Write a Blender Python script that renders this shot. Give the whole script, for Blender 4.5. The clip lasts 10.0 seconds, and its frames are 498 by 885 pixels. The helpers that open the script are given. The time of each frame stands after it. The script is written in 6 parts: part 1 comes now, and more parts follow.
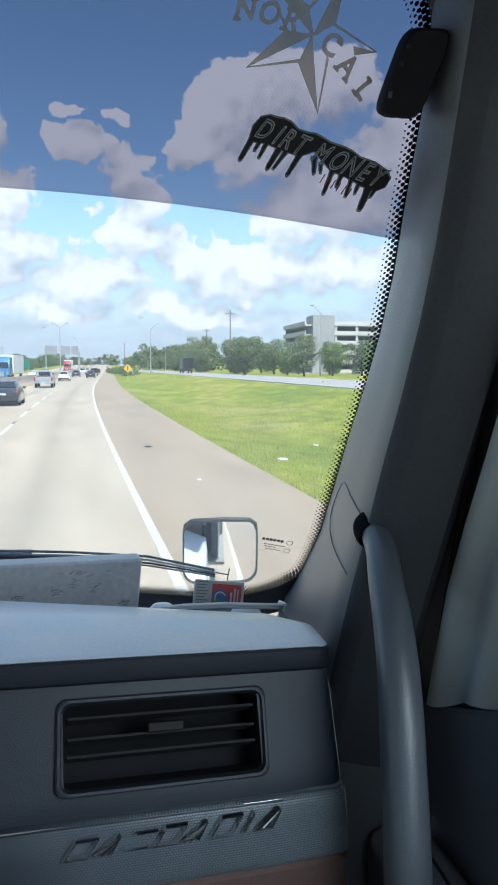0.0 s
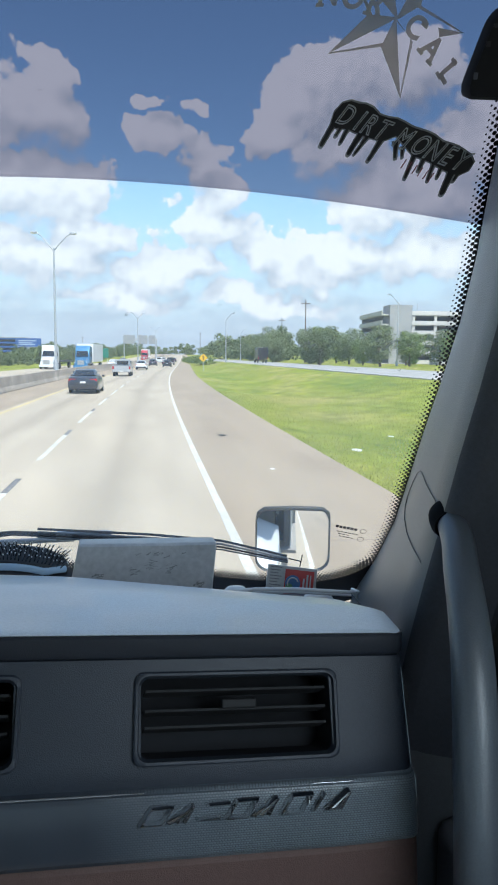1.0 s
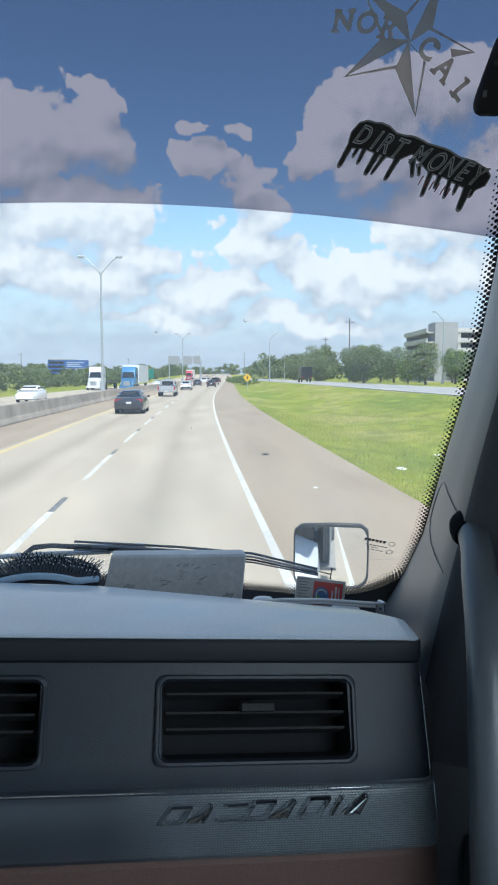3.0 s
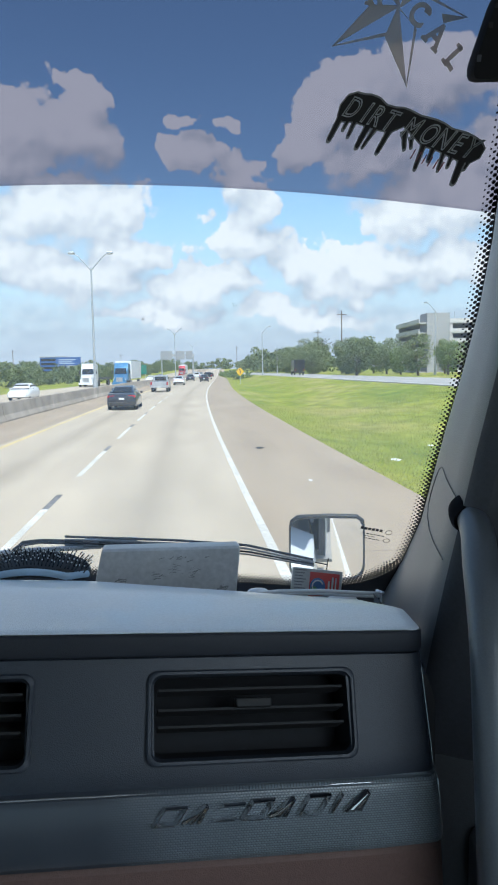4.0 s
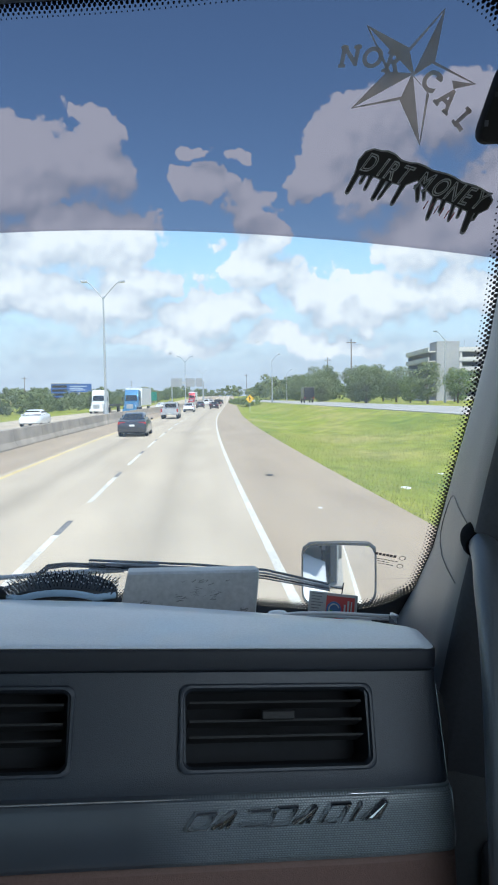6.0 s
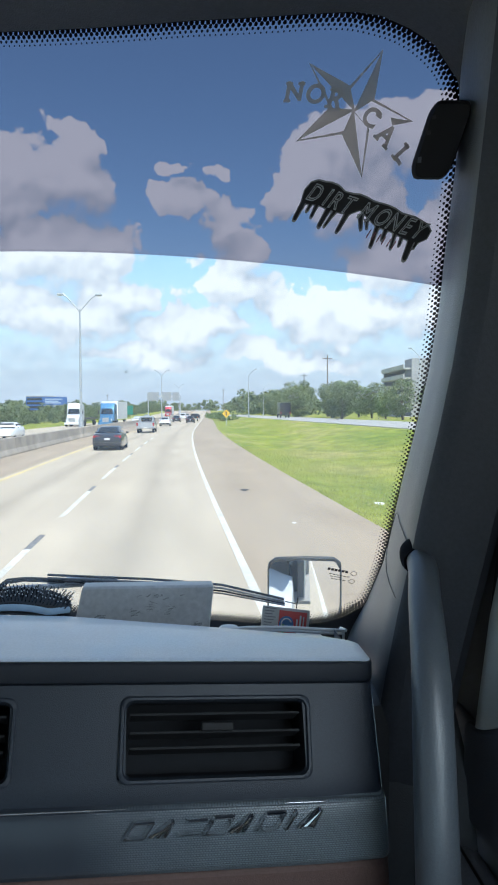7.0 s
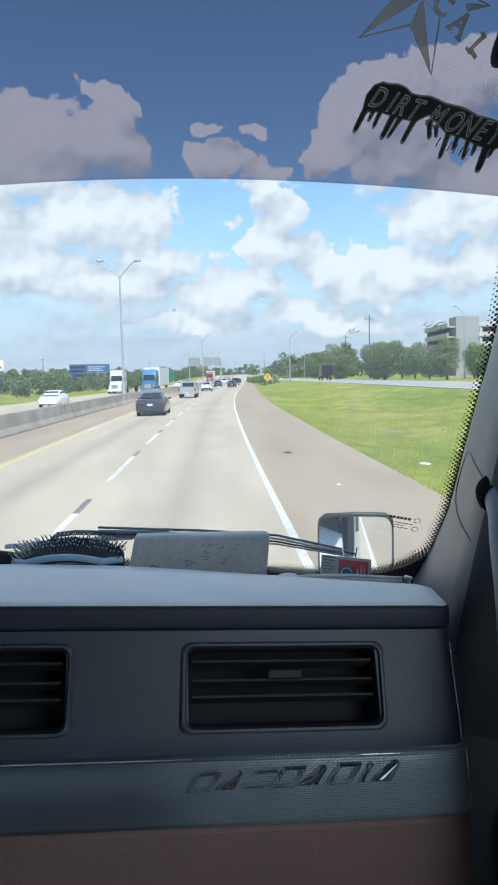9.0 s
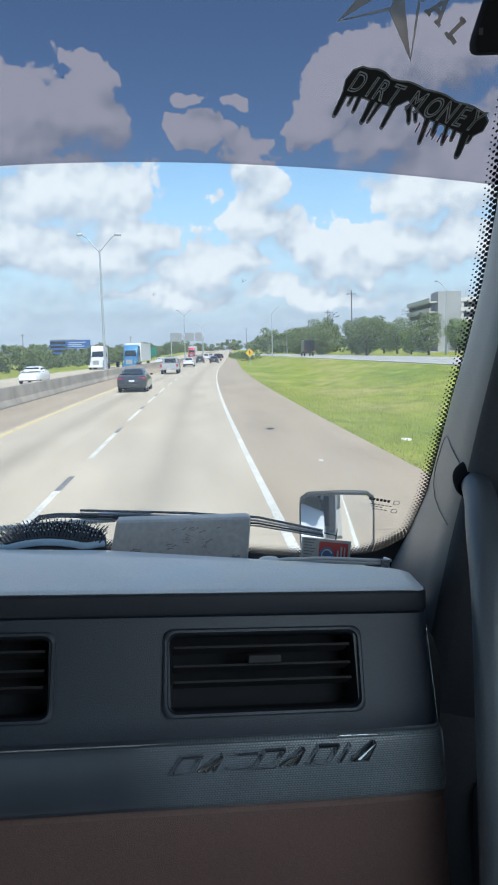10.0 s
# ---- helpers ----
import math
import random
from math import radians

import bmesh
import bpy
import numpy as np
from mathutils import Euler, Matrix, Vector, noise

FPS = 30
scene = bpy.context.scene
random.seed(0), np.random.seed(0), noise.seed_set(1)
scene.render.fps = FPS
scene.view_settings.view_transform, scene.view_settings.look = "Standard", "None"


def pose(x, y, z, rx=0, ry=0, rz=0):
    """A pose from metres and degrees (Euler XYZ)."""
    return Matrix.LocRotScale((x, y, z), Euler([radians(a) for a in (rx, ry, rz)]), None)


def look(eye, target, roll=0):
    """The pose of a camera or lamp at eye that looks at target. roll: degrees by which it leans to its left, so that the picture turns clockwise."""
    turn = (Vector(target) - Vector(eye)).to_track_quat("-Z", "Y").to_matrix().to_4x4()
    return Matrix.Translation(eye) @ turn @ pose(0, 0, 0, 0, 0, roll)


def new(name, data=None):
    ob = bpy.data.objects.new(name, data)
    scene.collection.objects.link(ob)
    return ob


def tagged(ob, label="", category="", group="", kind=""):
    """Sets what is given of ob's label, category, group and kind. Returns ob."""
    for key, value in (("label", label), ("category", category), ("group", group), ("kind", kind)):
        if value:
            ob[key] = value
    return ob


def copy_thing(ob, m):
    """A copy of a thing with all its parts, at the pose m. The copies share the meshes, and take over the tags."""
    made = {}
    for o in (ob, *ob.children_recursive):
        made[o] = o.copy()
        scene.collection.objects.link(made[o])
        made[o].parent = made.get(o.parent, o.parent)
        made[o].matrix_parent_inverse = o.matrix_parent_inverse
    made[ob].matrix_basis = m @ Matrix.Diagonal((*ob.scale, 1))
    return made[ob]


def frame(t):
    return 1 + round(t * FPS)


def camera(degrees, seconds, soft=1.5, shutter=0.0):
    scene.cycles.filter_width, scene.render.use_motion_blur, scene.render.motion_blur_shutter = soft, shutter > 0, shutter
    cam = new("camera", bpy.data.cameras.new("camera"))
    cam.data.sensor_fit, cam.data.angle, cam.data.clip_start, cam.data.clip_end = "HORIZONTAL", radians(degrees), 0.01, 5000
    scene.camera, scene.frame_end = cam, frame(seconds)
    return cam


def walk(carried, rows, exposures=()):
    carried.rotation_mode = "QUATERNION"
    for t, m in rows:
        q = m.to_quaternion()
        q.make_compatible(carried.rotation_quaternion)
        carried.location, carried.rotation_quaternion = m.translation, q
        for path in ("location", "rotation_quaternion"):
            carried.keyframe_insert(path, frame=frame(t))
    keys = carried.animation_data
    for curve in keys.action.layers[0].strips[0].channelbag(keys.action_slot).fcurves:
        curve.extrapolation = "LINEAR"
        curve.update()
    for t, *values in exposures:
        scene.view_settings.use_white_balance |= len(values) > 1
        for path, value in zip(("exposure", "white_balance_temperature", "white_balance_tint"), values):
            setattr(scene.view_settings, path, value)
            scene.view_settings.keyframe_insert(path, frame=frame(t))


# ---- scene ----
cam = camera(37.74, 10.0, soft=2.0)
# seconds, x, y, z, yaw, pitch, roll: a phone held in the passenger seat
PATH = [
    (0.0, 0.004, 0.034, 2.354, -13.73, -5.91, -0.35),
    (0.5, -0.004, 0.029, 2.352, -10.56, -6.45, -0.42),
    (1.0, -0.001, 0.024, 2.350, -7.90, -6.75, -0.64),
    (1.5, -0.005, 0.012, 2.348, -6.60, -6.62, -0.82),
    (2.0, -0.006, -0.005, 2.346, -5.46, -5.83, -0.85),
    (2.5, 0.010, -0.013, 2.346, -4.52, -5.09, -0.68),
    (4.0, 0.029, 0.026, 2.331, -5.02, -5.72, 0.95),
    (4.5, 0.000, 0.000, 2.330, -4.50, -5.70, 0.60),
    (5.0, 0.001, -0.003, 2.330, -3.74, -5.29, 0.71),
    (6.5, 0.017, -0.051, 2.344, -5.04, -2.81, 0.45),
    (7.0, 0.041, -0.062, 2.345, -6.10, -2.44, 0.14),
    (7.5, 0.068, -0.046, 2.339, -6.76, -2.46, 0.39),
    (8.0, 0.046, -0.026, 2.328, -6.07, -3.34, 1.23),
    (8.5, 0.005, -0.011, 2.330, -4.10, -4.24, 1.49),
    (9.0, 0.024, 0.001, 2.306, -2.87, -5.23, 1.41),
    (9.5, 0.031, -0.001, 2.307, -3.13, -6.32, 1.58),
    (10.0, 0.027, -0.003, 2.320, -4.26, -7.17, 1.49),
]
EXPOSURES = ((0.0, 1.06, 6020, 10), (1.0, 0.98, 6020, 10), (5.0, 0.90, 6020, 10), (6.3, 0.97, 6020, 10), (7.5, 1.02, 6020, 10), (8.6, 0.94, 6020, 10), (9.3, 0.87, 6020, 10), (10.0, 0.82, 6020, 10))     # a little cool
walk(cam, [(t, pose(x, y, z, 90 + pitch, roll, yaw)) for t, x, y, z, yaw, pitch, roll in PATH], EXPOSURES)

# ---------------------------------------------------------------- world, sun
SUN_EL, SUN_ROT = radians(56), radians(165)      # high, behind the truck and to its right


def clouded_sky():
    w = bpy.data.worlds.new("summer_sky")
    scene.world = w
    w.use_nodes = True
    nt = w.node_tree
    nt.nodes.clear()
    N, Lk = nt.nodes.new, nt.links.new

    def math_(op, a, b=None, c=None, clamp=False):
        n = N("ShaderNodeMath")
        n.operation, n.use_clamp = op, clamp
        for i, q in enumerate((a, b, c)):
            if q is None:
                continue
            if isinstance(q, (int, float)):
                n.inputs[i].default_value = q
            else:
                Lk(q, n.inputs[i])
        return n.outputs[0]

    def vec(op, a, b=None):
        n = N("ShaderNodeVectorMath")
        n.operation = op
        for i, q in enumerate((a, b)):
            if q is None:
                continue
            if isinstance(q, tuple):
                n.inputs[i].default_value = q
            else:
                Lk(q, n.inputs[i])
        return n

    def noise_(v, scale, detail, rough=0.55):
        n = N("ShaderNodeTexNoise")
        Lk(v, n.inputs["Vector"])
        n.inputs["Scale"].default_value, n.inputs["Detail"].default_value, n.inputs["Roughness"].default_value = scale, detail, rough
        return n

    def ramp(x, lo, hi):
        n = N("ShaderNodeMapRange")
        n.interpolation_type = "SMOOTHSTEP"
        Lk(x, n.inputs["Value"])
        n.inputs["From Min"].default_value, n.inputs["From Max"].default_value = lo, hi
        return n.outputs["Result"]

    def mixc(f, a, b):
        n = N("ShaderNodeMix")
        n.data_type = "RGBA"
        Lk(f, n.inputs["Factor"]) if not isinstance(f, float) else None
        ins = [i for i in n.inputs if i.type == "RGBA"]
        for s, q in zip(ins, (a, b)):
            if isinstance(q, tuple):
                s.default_value = (*q, 1)
            else:
                Lk(q, s)
        return [o for o in n.outputs if o.type == "RGBA"][0]

    d0 = N("ShaderNodeTexCoord").outputs["Generated"]
    d0 = vec("NORMALIZE", d0).outputs[0]
    sep = N("ShaderNodeSeparateXYZ")
    Lk(d0, sep.inputs[0])
    n1 = noise_(d0, 8, 3, 0.55)
    off1 = vec("MULTIPLY", vec("SUBTRACT", n1.outputs["Color"], (0.5, 0.5, 0.5)).outputs[0], (0.13, 0.06, 0.10)).outputs[0]
    n2 = noise_(d0, 48, 3, 0.6)
    off2 = vec("MULTIPLY", vec("SUBTRACT", n2.outputs["Color"], (0.5, 0.5, 0.5)).outputs[0], (0.030, 0.012, 0.030)).outputs[0]

    def puffs(v, scale, detail):
        """Round billows in several sizes: 0 at a billow's crown."""
        n = N("ShaderNodeTexVoronoi")
        n.feature = "SMOOTH_F1"
        Lk(v, n.inputs["Vector"])
        n.inputs["Scale"].default_value, n.inputs["Detail"].default_value, n.inputs["Roughness"].default_value = scale, detail, 0.5
        n.inputs["Lacunarity"].default_value, n.inputs["Smoothness"].default_value = 2.2, 0.35
        return n.outputs["Distance"]

    def heaps(v):
        """Cumulus heaps: bearing, height, half-width, half-height in degrees."""
        f = None
        for az, el, ra, re in CLOUDS:
            a, e = radians(az), radians(el)
            c = (math.sin(a) * math.cos(e), math.cos(a) * math.cos(e), math.sin(e))
            q = vec("SUBTRACT", v, c).outputs[0]
            q = vec("MULTIPLY", q, (1 / radians(ra), 1 / radians(max(ra, re)), 1 / radians(re))).outputs[0]
            ln = vec("LENGTH", q).outputs["Value"]
            f = ln if f is None else math_("SMOOTH_MIN", f, ln, 0.25)
        return f

    def bulk(shift):
        return math_("SUBTRACT", 1.08, heaps(vec("ADD", vec("ADD", d0, shift).outputs[0], vec("ADD", off1, off2).outputs[0]).outputs[0]))

    def billow(shift):
        w = vec("ADD", vec("ADD", d0, shift).outputs[0], vec("MULTIPLY", off2, (0.4, 0.4, 0.4)).outputs[0]).outputs[0]
        return math_("SUBTRACT", 0.86, puffs(w, 22, 3))

    # mass and its slope towards the light: crowns face it, feet turn away
    body, body_up = bulk((0.0, 0.0, 0.0)), bulk((-0.012, 0.0, 0.030))
    lumps, lumps_up = billow((0.0, 0.0, 0.0)), billow((-0.005, 0.0, 0.011))
    slope = math_("SUBTRACT", body, body_up)
    here = math_("ADD", math_("MINIMUM", body, 0.6), math_("MULTIPLY", lumps, 0.60))
    soft = math_("ADD", 0.13, math_("MULTIPLY", math_("MAXIMUM", math_("MULTIPLY", slope, -1.0), 0.0), 1.3))
    heap = N("ShaderNodeMapRange")
    heap.interpolation_type = "SMOOTHSTEP"
    Lk(here, heap.inputs["Value"])
    Lk(soft, heap.inputs["From Max"])
    heap = heap.outputs["Result"]
    # the same fair-weather cloud goes on all round
    far = noise_(vec("MULTIPLY", d0, (1, 1, 2.2)).outputs[0], 2.6, 8, 0.6)
    behind = ramp(sep.outputs["Y"], 0.75, 0.35)
    around = math_("MULTIPLY", ramp(far.outputs["Fac"], 0.50, 0.60), behind)
    wisps = math_("MULTIPLY", ramp(noise_(vec("MULTIPLY", d0, (1, 1, 3)).outputs[0], 11, 6, 0.6).outputs["Fac"], 0.36, 0.64), ramp(sep.outputs["Z"], 0.19, 0.05))
    cover = math_("MAXIMUM", math_("MAXIMUM", heap, around), math_("MULTIPLY", wisps, 0.55))
    lump = noise_(vec("ADD", d0, off1).outputs[0], 11, 4, 0.55)
    shade = math_("ADD", math_("MULTIPLY", slope, 0.95), math_("MULTIPLY", math_("SUBTRACT", lumps, lumps_up), 0.75))
    shade = math_("ADD", shade, math_("MULTIPLY", math_("SUBTRACT", lump.outputs["Fac"], 0.5), 0.65))
    shade = math_("ADD", shade, CLOUD_LIGHT, clamp=True)
    cloud = mixc(shade, CLOUD_GREY, CLOUD_WHITE)
    sky = N("ShaderNodeTexSky")
    sky.sky_type, sky.sun_disc = "NISHITA", False
    sky.sun_elevation, sky.sun_rotation = SUN_EL, SUN_ROT
    sky.air_density, sky.dust_density, sky.ozone_density = 1.0, 0.6, 1.3
    blue = N("ShaderNodeVectorMath")
    blue.operation = "MULTIPLY"
    Lk(sky.outputs[0], blue.inputs[0])
    blue.inputs[1].default_value = SKY_STRENGTH
    hazy = mixc(ramp(sep.outputs["Z"], 0.26, -0.01), blue.outputs[0], HORIZON)
    col = mixc(cover, hazy, cloud)
    bg = N("ShaderNodeBackground")
    Lk(col, bg.inputs["Color"])
    out = N("ShaderNodeOutputWorld")
    Lk(bg.outputs[0], out.inputs["Surface"])


SKY_STRENGTH = (0.098, 0.110, 0.108)          # clear air, slightly hazy
HORIZON = (0.35, 0.405, 0.475)
CLOUD_WHITE, CLOUD_GREY, CLOUD_LIGHT = (0.55, 0.558, 0.566), (0.295, 0.337, 0.388), 0.58
CLOUDS = ((-13.5, 15.5, 4.2, 3.2), (-8.0, 17.0, 4.2, 3.0), (-6.6, 19.4, 2.0, 1.8), (-11.6, 17.6, 2.2, 1.6), (-9.5, 11.5, 7.0, 3.4), (-4.2, 12.0, 2.6, 2.6), (-4.0, 9.0, 3.4, 2.4),
          (-18.0, 10.5, 6.0, 4.5), (0.9, 18.2, 0.8, 0.7), (1.3, 15.7, 1.6, 1.7), (3.9, 17.9, 0.9, 0.7), (3.6, 14.2, 2.2, 1.8), (5.2, 12.3, 2.8, 2.4), (5.0, 9.6, 3.6, 2.2),
          (9.4, 16.6, 2.6, 1.9), (11.6, 18.0, 2.6, 2.8), (14.2, 19.2, 3.6, 3.2), (20.0, 19.5, 4.8, 3.4), (14.5, 15.2, 4.6, 2.2), (15.2, 17.4, 2.8, 1.7), (12.2, 15.8, 2.2, 1.6), (17.0, 12.0, 4.0, 3.0), (22.0, 11.5, 5.0, 3.4),
          (-15.0, 7.4, 8.0, 3.0), (-7.0, 7.0, 6.0, 2.6), (1.5, 6.6, 5.0, 2.0), (8.5, 7.8, 3.0, 1.7), (11.0, 6.6, 4.0, 2.0), (15.5, 7.8, 4.5, 2.4), (21.0, 7.6, 5.0, 2.6),
          (-2.0, 4.4, 7.0, 1.2), (9.0, 4.2, 7.0, 1.2), (26.0, 15.0, 5.0, 5.0))
clouded_sky()
sun = new("sun", bpy.data.lights.new("sun", "SUN"))
sun.data.energy, sun.data.angle, sun.data.color = 3.0, radians(0.6), (1.0, 0.96, 0.90)
_to_sun = Vector((math.sin(SUN_ROT) * math.cos(SUN_EL), math.cos(SUN_ROT) * math.cos(SUN_EL), math.sin(SUN_EL)))
sun.matrix_world = look(_to_sun * 60, (0, 0, 0))
# daylight that comes in at the passenger door's window
side_light = new("door_window_daylight", bpy.data.lights.new("door_window_daylight", "AREA"))
side_light.data.shape, side_light.data.size, side_light.data.size_y = "RECTANGLE", 0.46, 0.56
side_light.data.energy, side_light.data.color = 2.1, (0.88, 0.97, 1.0)
side_light.matrix_world = look((0.488, 0.10, 2.27), (-0.20, 0.62, 1.90))


# ---------------------------------------------------------------- materials
def material(name, base, rough=0.6, metal=0.0, grain=0.12, scale=60.0, patch=0.08, patch_scale=4.0, bump=0.0, bump_scale=None, coat=0.0, spec=0.5, coords="Object", stretch=(1, 1, 1), vary=0.0, tint=None):
    """Base colour varied at two sizes (grain and patches), with fine relief."""
    m = bpy.data.materials.new(name)
    m.use_nodes = True
    nt = m.node_tree
    p = nt.nodes["Principled BSDF"]
    p.inputs["Roughness"].default_value, p.inputs["Metallic"].default_value = rough, metal
    p.inputs["Coat Weight"].default_value, p.inputs["Specular IOR Level"].default_value = coat, spec
    tc = nt.nodes.new("ShaderNodeTexCoord")
    mp = nt.nodes.new("ShaderNodeMapping")
    mp.inputs["Scale"].default_value = stretch
    nt.links.new(tc.outputs[coords], mp.inputs["Vector"])
    fine, wide = nt.nodes.new("ShaderNodeTexNoise"), nt.nodes.new("ShaderNodeTexNoise")
    for n, s, dt in ((fine, scale, 6), (wide, patch_scale, 4)):
        nt.links.new(mp.outputs[0], n.inputs["Vector"])
        n.inputs["Scale"].default_value, n.inputs["Detail"].default_value = s, dt
    total = None
    for n, k in ((fine, grain), (wide, patch)):
        r = nt.nodes.new("ShaderNodeMapRange")
        nt.links.new(n.outputs["Fac"], r.inputs["Value"])
        r.inputs["From Min"].default_value, r.inputs["From Max"].default_value = 0.3, 0.7
        r.inputs["To Min"].default_value, r.inputs["To Max"].default_value = 1 - k, 1 + k
        if total is None:
            total = r.outputs[0]
        else:
            q = nt.nodes.new("ShaderNodeMath")
            q.operation = "MULTIPLY"
            nt.links.new(total, q.inputs[0])
            nt.links.new(r.outputs[0], q.inputs[1])
            total = q.outputs[0]
    if vary:
        oi, r, q = nt.nodes.new("ShaderNodeObjectInfo"), nt.nodes.new("ShaderNodeMapRange"), nt.nodes.new("ShaderNodeMath")
        nt.links.new(oi.outputs["Random"], r.inputs["Value"])
        r.inputs["To Min"].default_value, r.inputs["To Max"].default_value = 1 - vary, 1 + vary
        q.operation = "MULTIPLY"
        nt.links.new(total, q.inputs[0])
        nt.links.new(r.outputs[0], q.inputs[1])
        total = q.outputs[0]
    sc = nt.nodes.new("ShaderNodeVectorMath")
    sc.operation = "SCALE"
    if tint:
        mx = nt.nodes.new("ShaderNodeMix")
        mx.data_type = "RGBA"
        ins = [i for i in mx.inputs if i.type == "RGBA"]
        ins[0].default_value, ins[1].default_value = (*base, 1), (*tint, 1)
        r = nt.nodes.new("ShaderNodeMapRange")
        nt.links.new(wide.outputs["Fac"], r.inputs["Value"])
        r.inputs["From Min"].default_value, r.inputs["From Max"].default_value = 0.36, 0.64
        nt.links.new(r.outputs[0], mx.inputs["Factor"])
        nt.links.new([o for o in mx.outputs if o.type == "RGBA"][0], sc.inputs[0])
    else:
        sc.inputs[0].default_value = base
    nt.links.new(total, sc.inputs["Scale"])
    nt.links.new(sc.outputs[0], p.inputs["Base Color"])
    if bump:
        b = nt.nodes.new("ShaderNodeBump")
        b.inputs["Strength"].default_value, b.inputs["Distance"].default_value = bump, 0.002
        h = fine
        if bump_scale:
            h = nt.nodes.new("ShaderNodeTexVoronoi")
            h.inputs["Scale"].default_value = bump_scale
            nt.links.new(mp.outputs[0], h.inputs["Vector"])
        nt.links.new(h.outputs[0], b.inputs["Height"])
        nt.links.new(b.outputs[0], p.inputs["Normal"])
    return m


def clear_glass(name, tint, gloss=0.04, dust=0.0, film=0.0):
    """Thin glass that bends nothing: lets tinted light through and mirrors a little; dust on it scatters, film hides."""
    m = bpy.data.materials.new(name)
    m.use_nodes = True
    nt = m.node_tree
    nt.nodes.clear()
    tr, gl, mx, out = (nt.nodes.new("ShaderNode" + k) for k in ("BsdfTransparent", "BsdfGlossy", "MixShader", "OutputMaterial"))
    tr.inputs[0].default_value = (*tint, 1)
    gl.inputs["Roughness"].default_value = 0.02
    mx.inputs[0].default_value = gloss
    nt.links.new(tr.outputs[0], mx.inputs[1])
    nt.links.new(gl.outputs[0], mx.inputs[2])
    last = mx.outputs[0] if gloss else tr.outputs[0]
    for amount, kind, colour in ((dust, "BsdfTranslucent", (0.9, 0.9, 0.9, 1)), (film, "BsdfDiffuse", (0.55, 0.54, 0.52, 1))):
        if amount:
            sc, m2 = nt.nodes.new("ShaderNode" + kind), nt.nodes.new("ShaderNodeMixShader")
            sc.inputs[0].default_value = colour
            tc, nz, r = nt.nodes.new("ShaderNodeTexCoord"), nt.nodes.new("ShaderNodeTexNoise"), nt.nodes.new("ShaderNodeMapRange")
            nt.links.new(tc.outputs["Object"], nz.inputs["Vector"])
            nz.inputs["Scale"].default_value, nz.inputs["Detail"].default_value = 7.0, 6
            nt.links.new(nz.outputs["Fac"], r.inputs["Value"])
            r.inputs["From Min"].default_value, r.inputs["From Max"].default_value = 0.3, 0.7
            r.inputs["To Min"].default_value, r.inputs["To Max"].default_value = amount * 0.75, amount * 1.25
            nt.links.new(r.outputs[0], m2.inputs[0])
            nt.links.new(last, m2.inputs[1])
            nt.links.new(sc.outputs[0], m2.inputs[2])
            last = m2.outputs[0]
    nt.links.new(last, out.inputs[0])
    return m


# pad colour lifted to hold the skylight on the dash top
PAD = material("dash_pad_skylit_vinyl", (0.70, 0.77, 0.83), 0.36, spec=1.0, coat=0.30, grain=0.06, scale=300, patch=0.05, patch_scale=7, bump=0.25, bump_scale=700)
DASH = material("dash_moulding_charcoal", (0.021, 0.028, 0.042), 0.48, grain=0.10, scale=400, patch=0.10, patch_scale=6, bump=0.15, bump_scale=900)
# lip colour lowered to hold the shade at the pad's front edge
LIPMAT = material("lip_shade_vinyl", (0.012, 0.016, 0.025), 0.55, grain=0.10, scale=400, patch=0.10, patch_scale=6, bump=0.12, bump_scale=900)
BLACK = material("matt_black_plastic", (0.016, 0.018, 0.021), 0.5, grain=0.1, scale=200, bump=0.15)
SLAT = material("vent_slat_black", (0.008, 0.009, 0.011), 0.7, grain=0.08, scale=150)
# vent duct: the shade inside it is put into this near-black
VOID = material("duct_shade_black", (0.014, 0.016, 0.020), 0.8, grain=0.1, spec=0.3)
BROWN = material("brown_glovebox_vinyl", (0.135, 0.080, 0.069), 0.55, grain=0.10, scale=300, patch=0.10, patch_scale=5, bump=0.3, bump_scale=800)
WIPER_BLACK = material("wiper_matt_black", (0.010, 0.010, 0.011), 0.75, grain=0.1, spec=0.2)
CHROME = material("badge_chrome", (0.90, 0.91, 0.92), 0.10, 1.0, grain=0.03, patch=0.03)
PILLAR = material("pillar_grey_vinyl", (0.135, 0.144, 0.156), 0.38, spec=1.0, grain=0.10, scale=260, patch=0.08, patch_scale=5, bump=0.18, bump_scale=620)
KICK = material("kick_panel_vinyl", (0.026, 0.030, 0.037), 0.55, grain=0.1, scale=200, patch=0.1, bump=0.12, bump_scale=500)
# door trim colour; on the pillar it serves as painted shade
DARKTRIM = material("door_trim_and_pillar_shade", (0.048, 0.053, 0.065), 0.6, grain=0.1, scale=200, patch=0.1, bump=0.14, bump_scale=500)
HANDLE = material("grab_bar_rubber", (0.092, 0.107, 0.125), 0.36, spec=0.7, grain=0.08, scale=500, patch=0.10, patch_scale=9, bump=0.2)
CLOTH = material("curtain_grey_cloth", (0.46, 0.49, 0.49), 0.9, grain=0.10, scale=900, patch=0.10, patch_scale=6, bump=0.3)
HEADLINER = material("headliner_grey", (0.35, 0.345, 0.34), 0.85, grain=0.1, scale=500, patch=0.06, bump=0.3)
FRIT = material("frit_black_ceramic", (0.008, 0.008, 0.009), 0.35, grain=0.05)
GLASS = clear_glass("windshield_glass", (0.96, 0.98, 0.975), 0.0)
DUSTY = clear_glass("dusty_windshield_glass", (0.96, 0.98, 0.975), 0.0, dust=0.14)
TINT = clear_glass("sun_band_film", (0.338, 0.320, 0.378), 0.0)
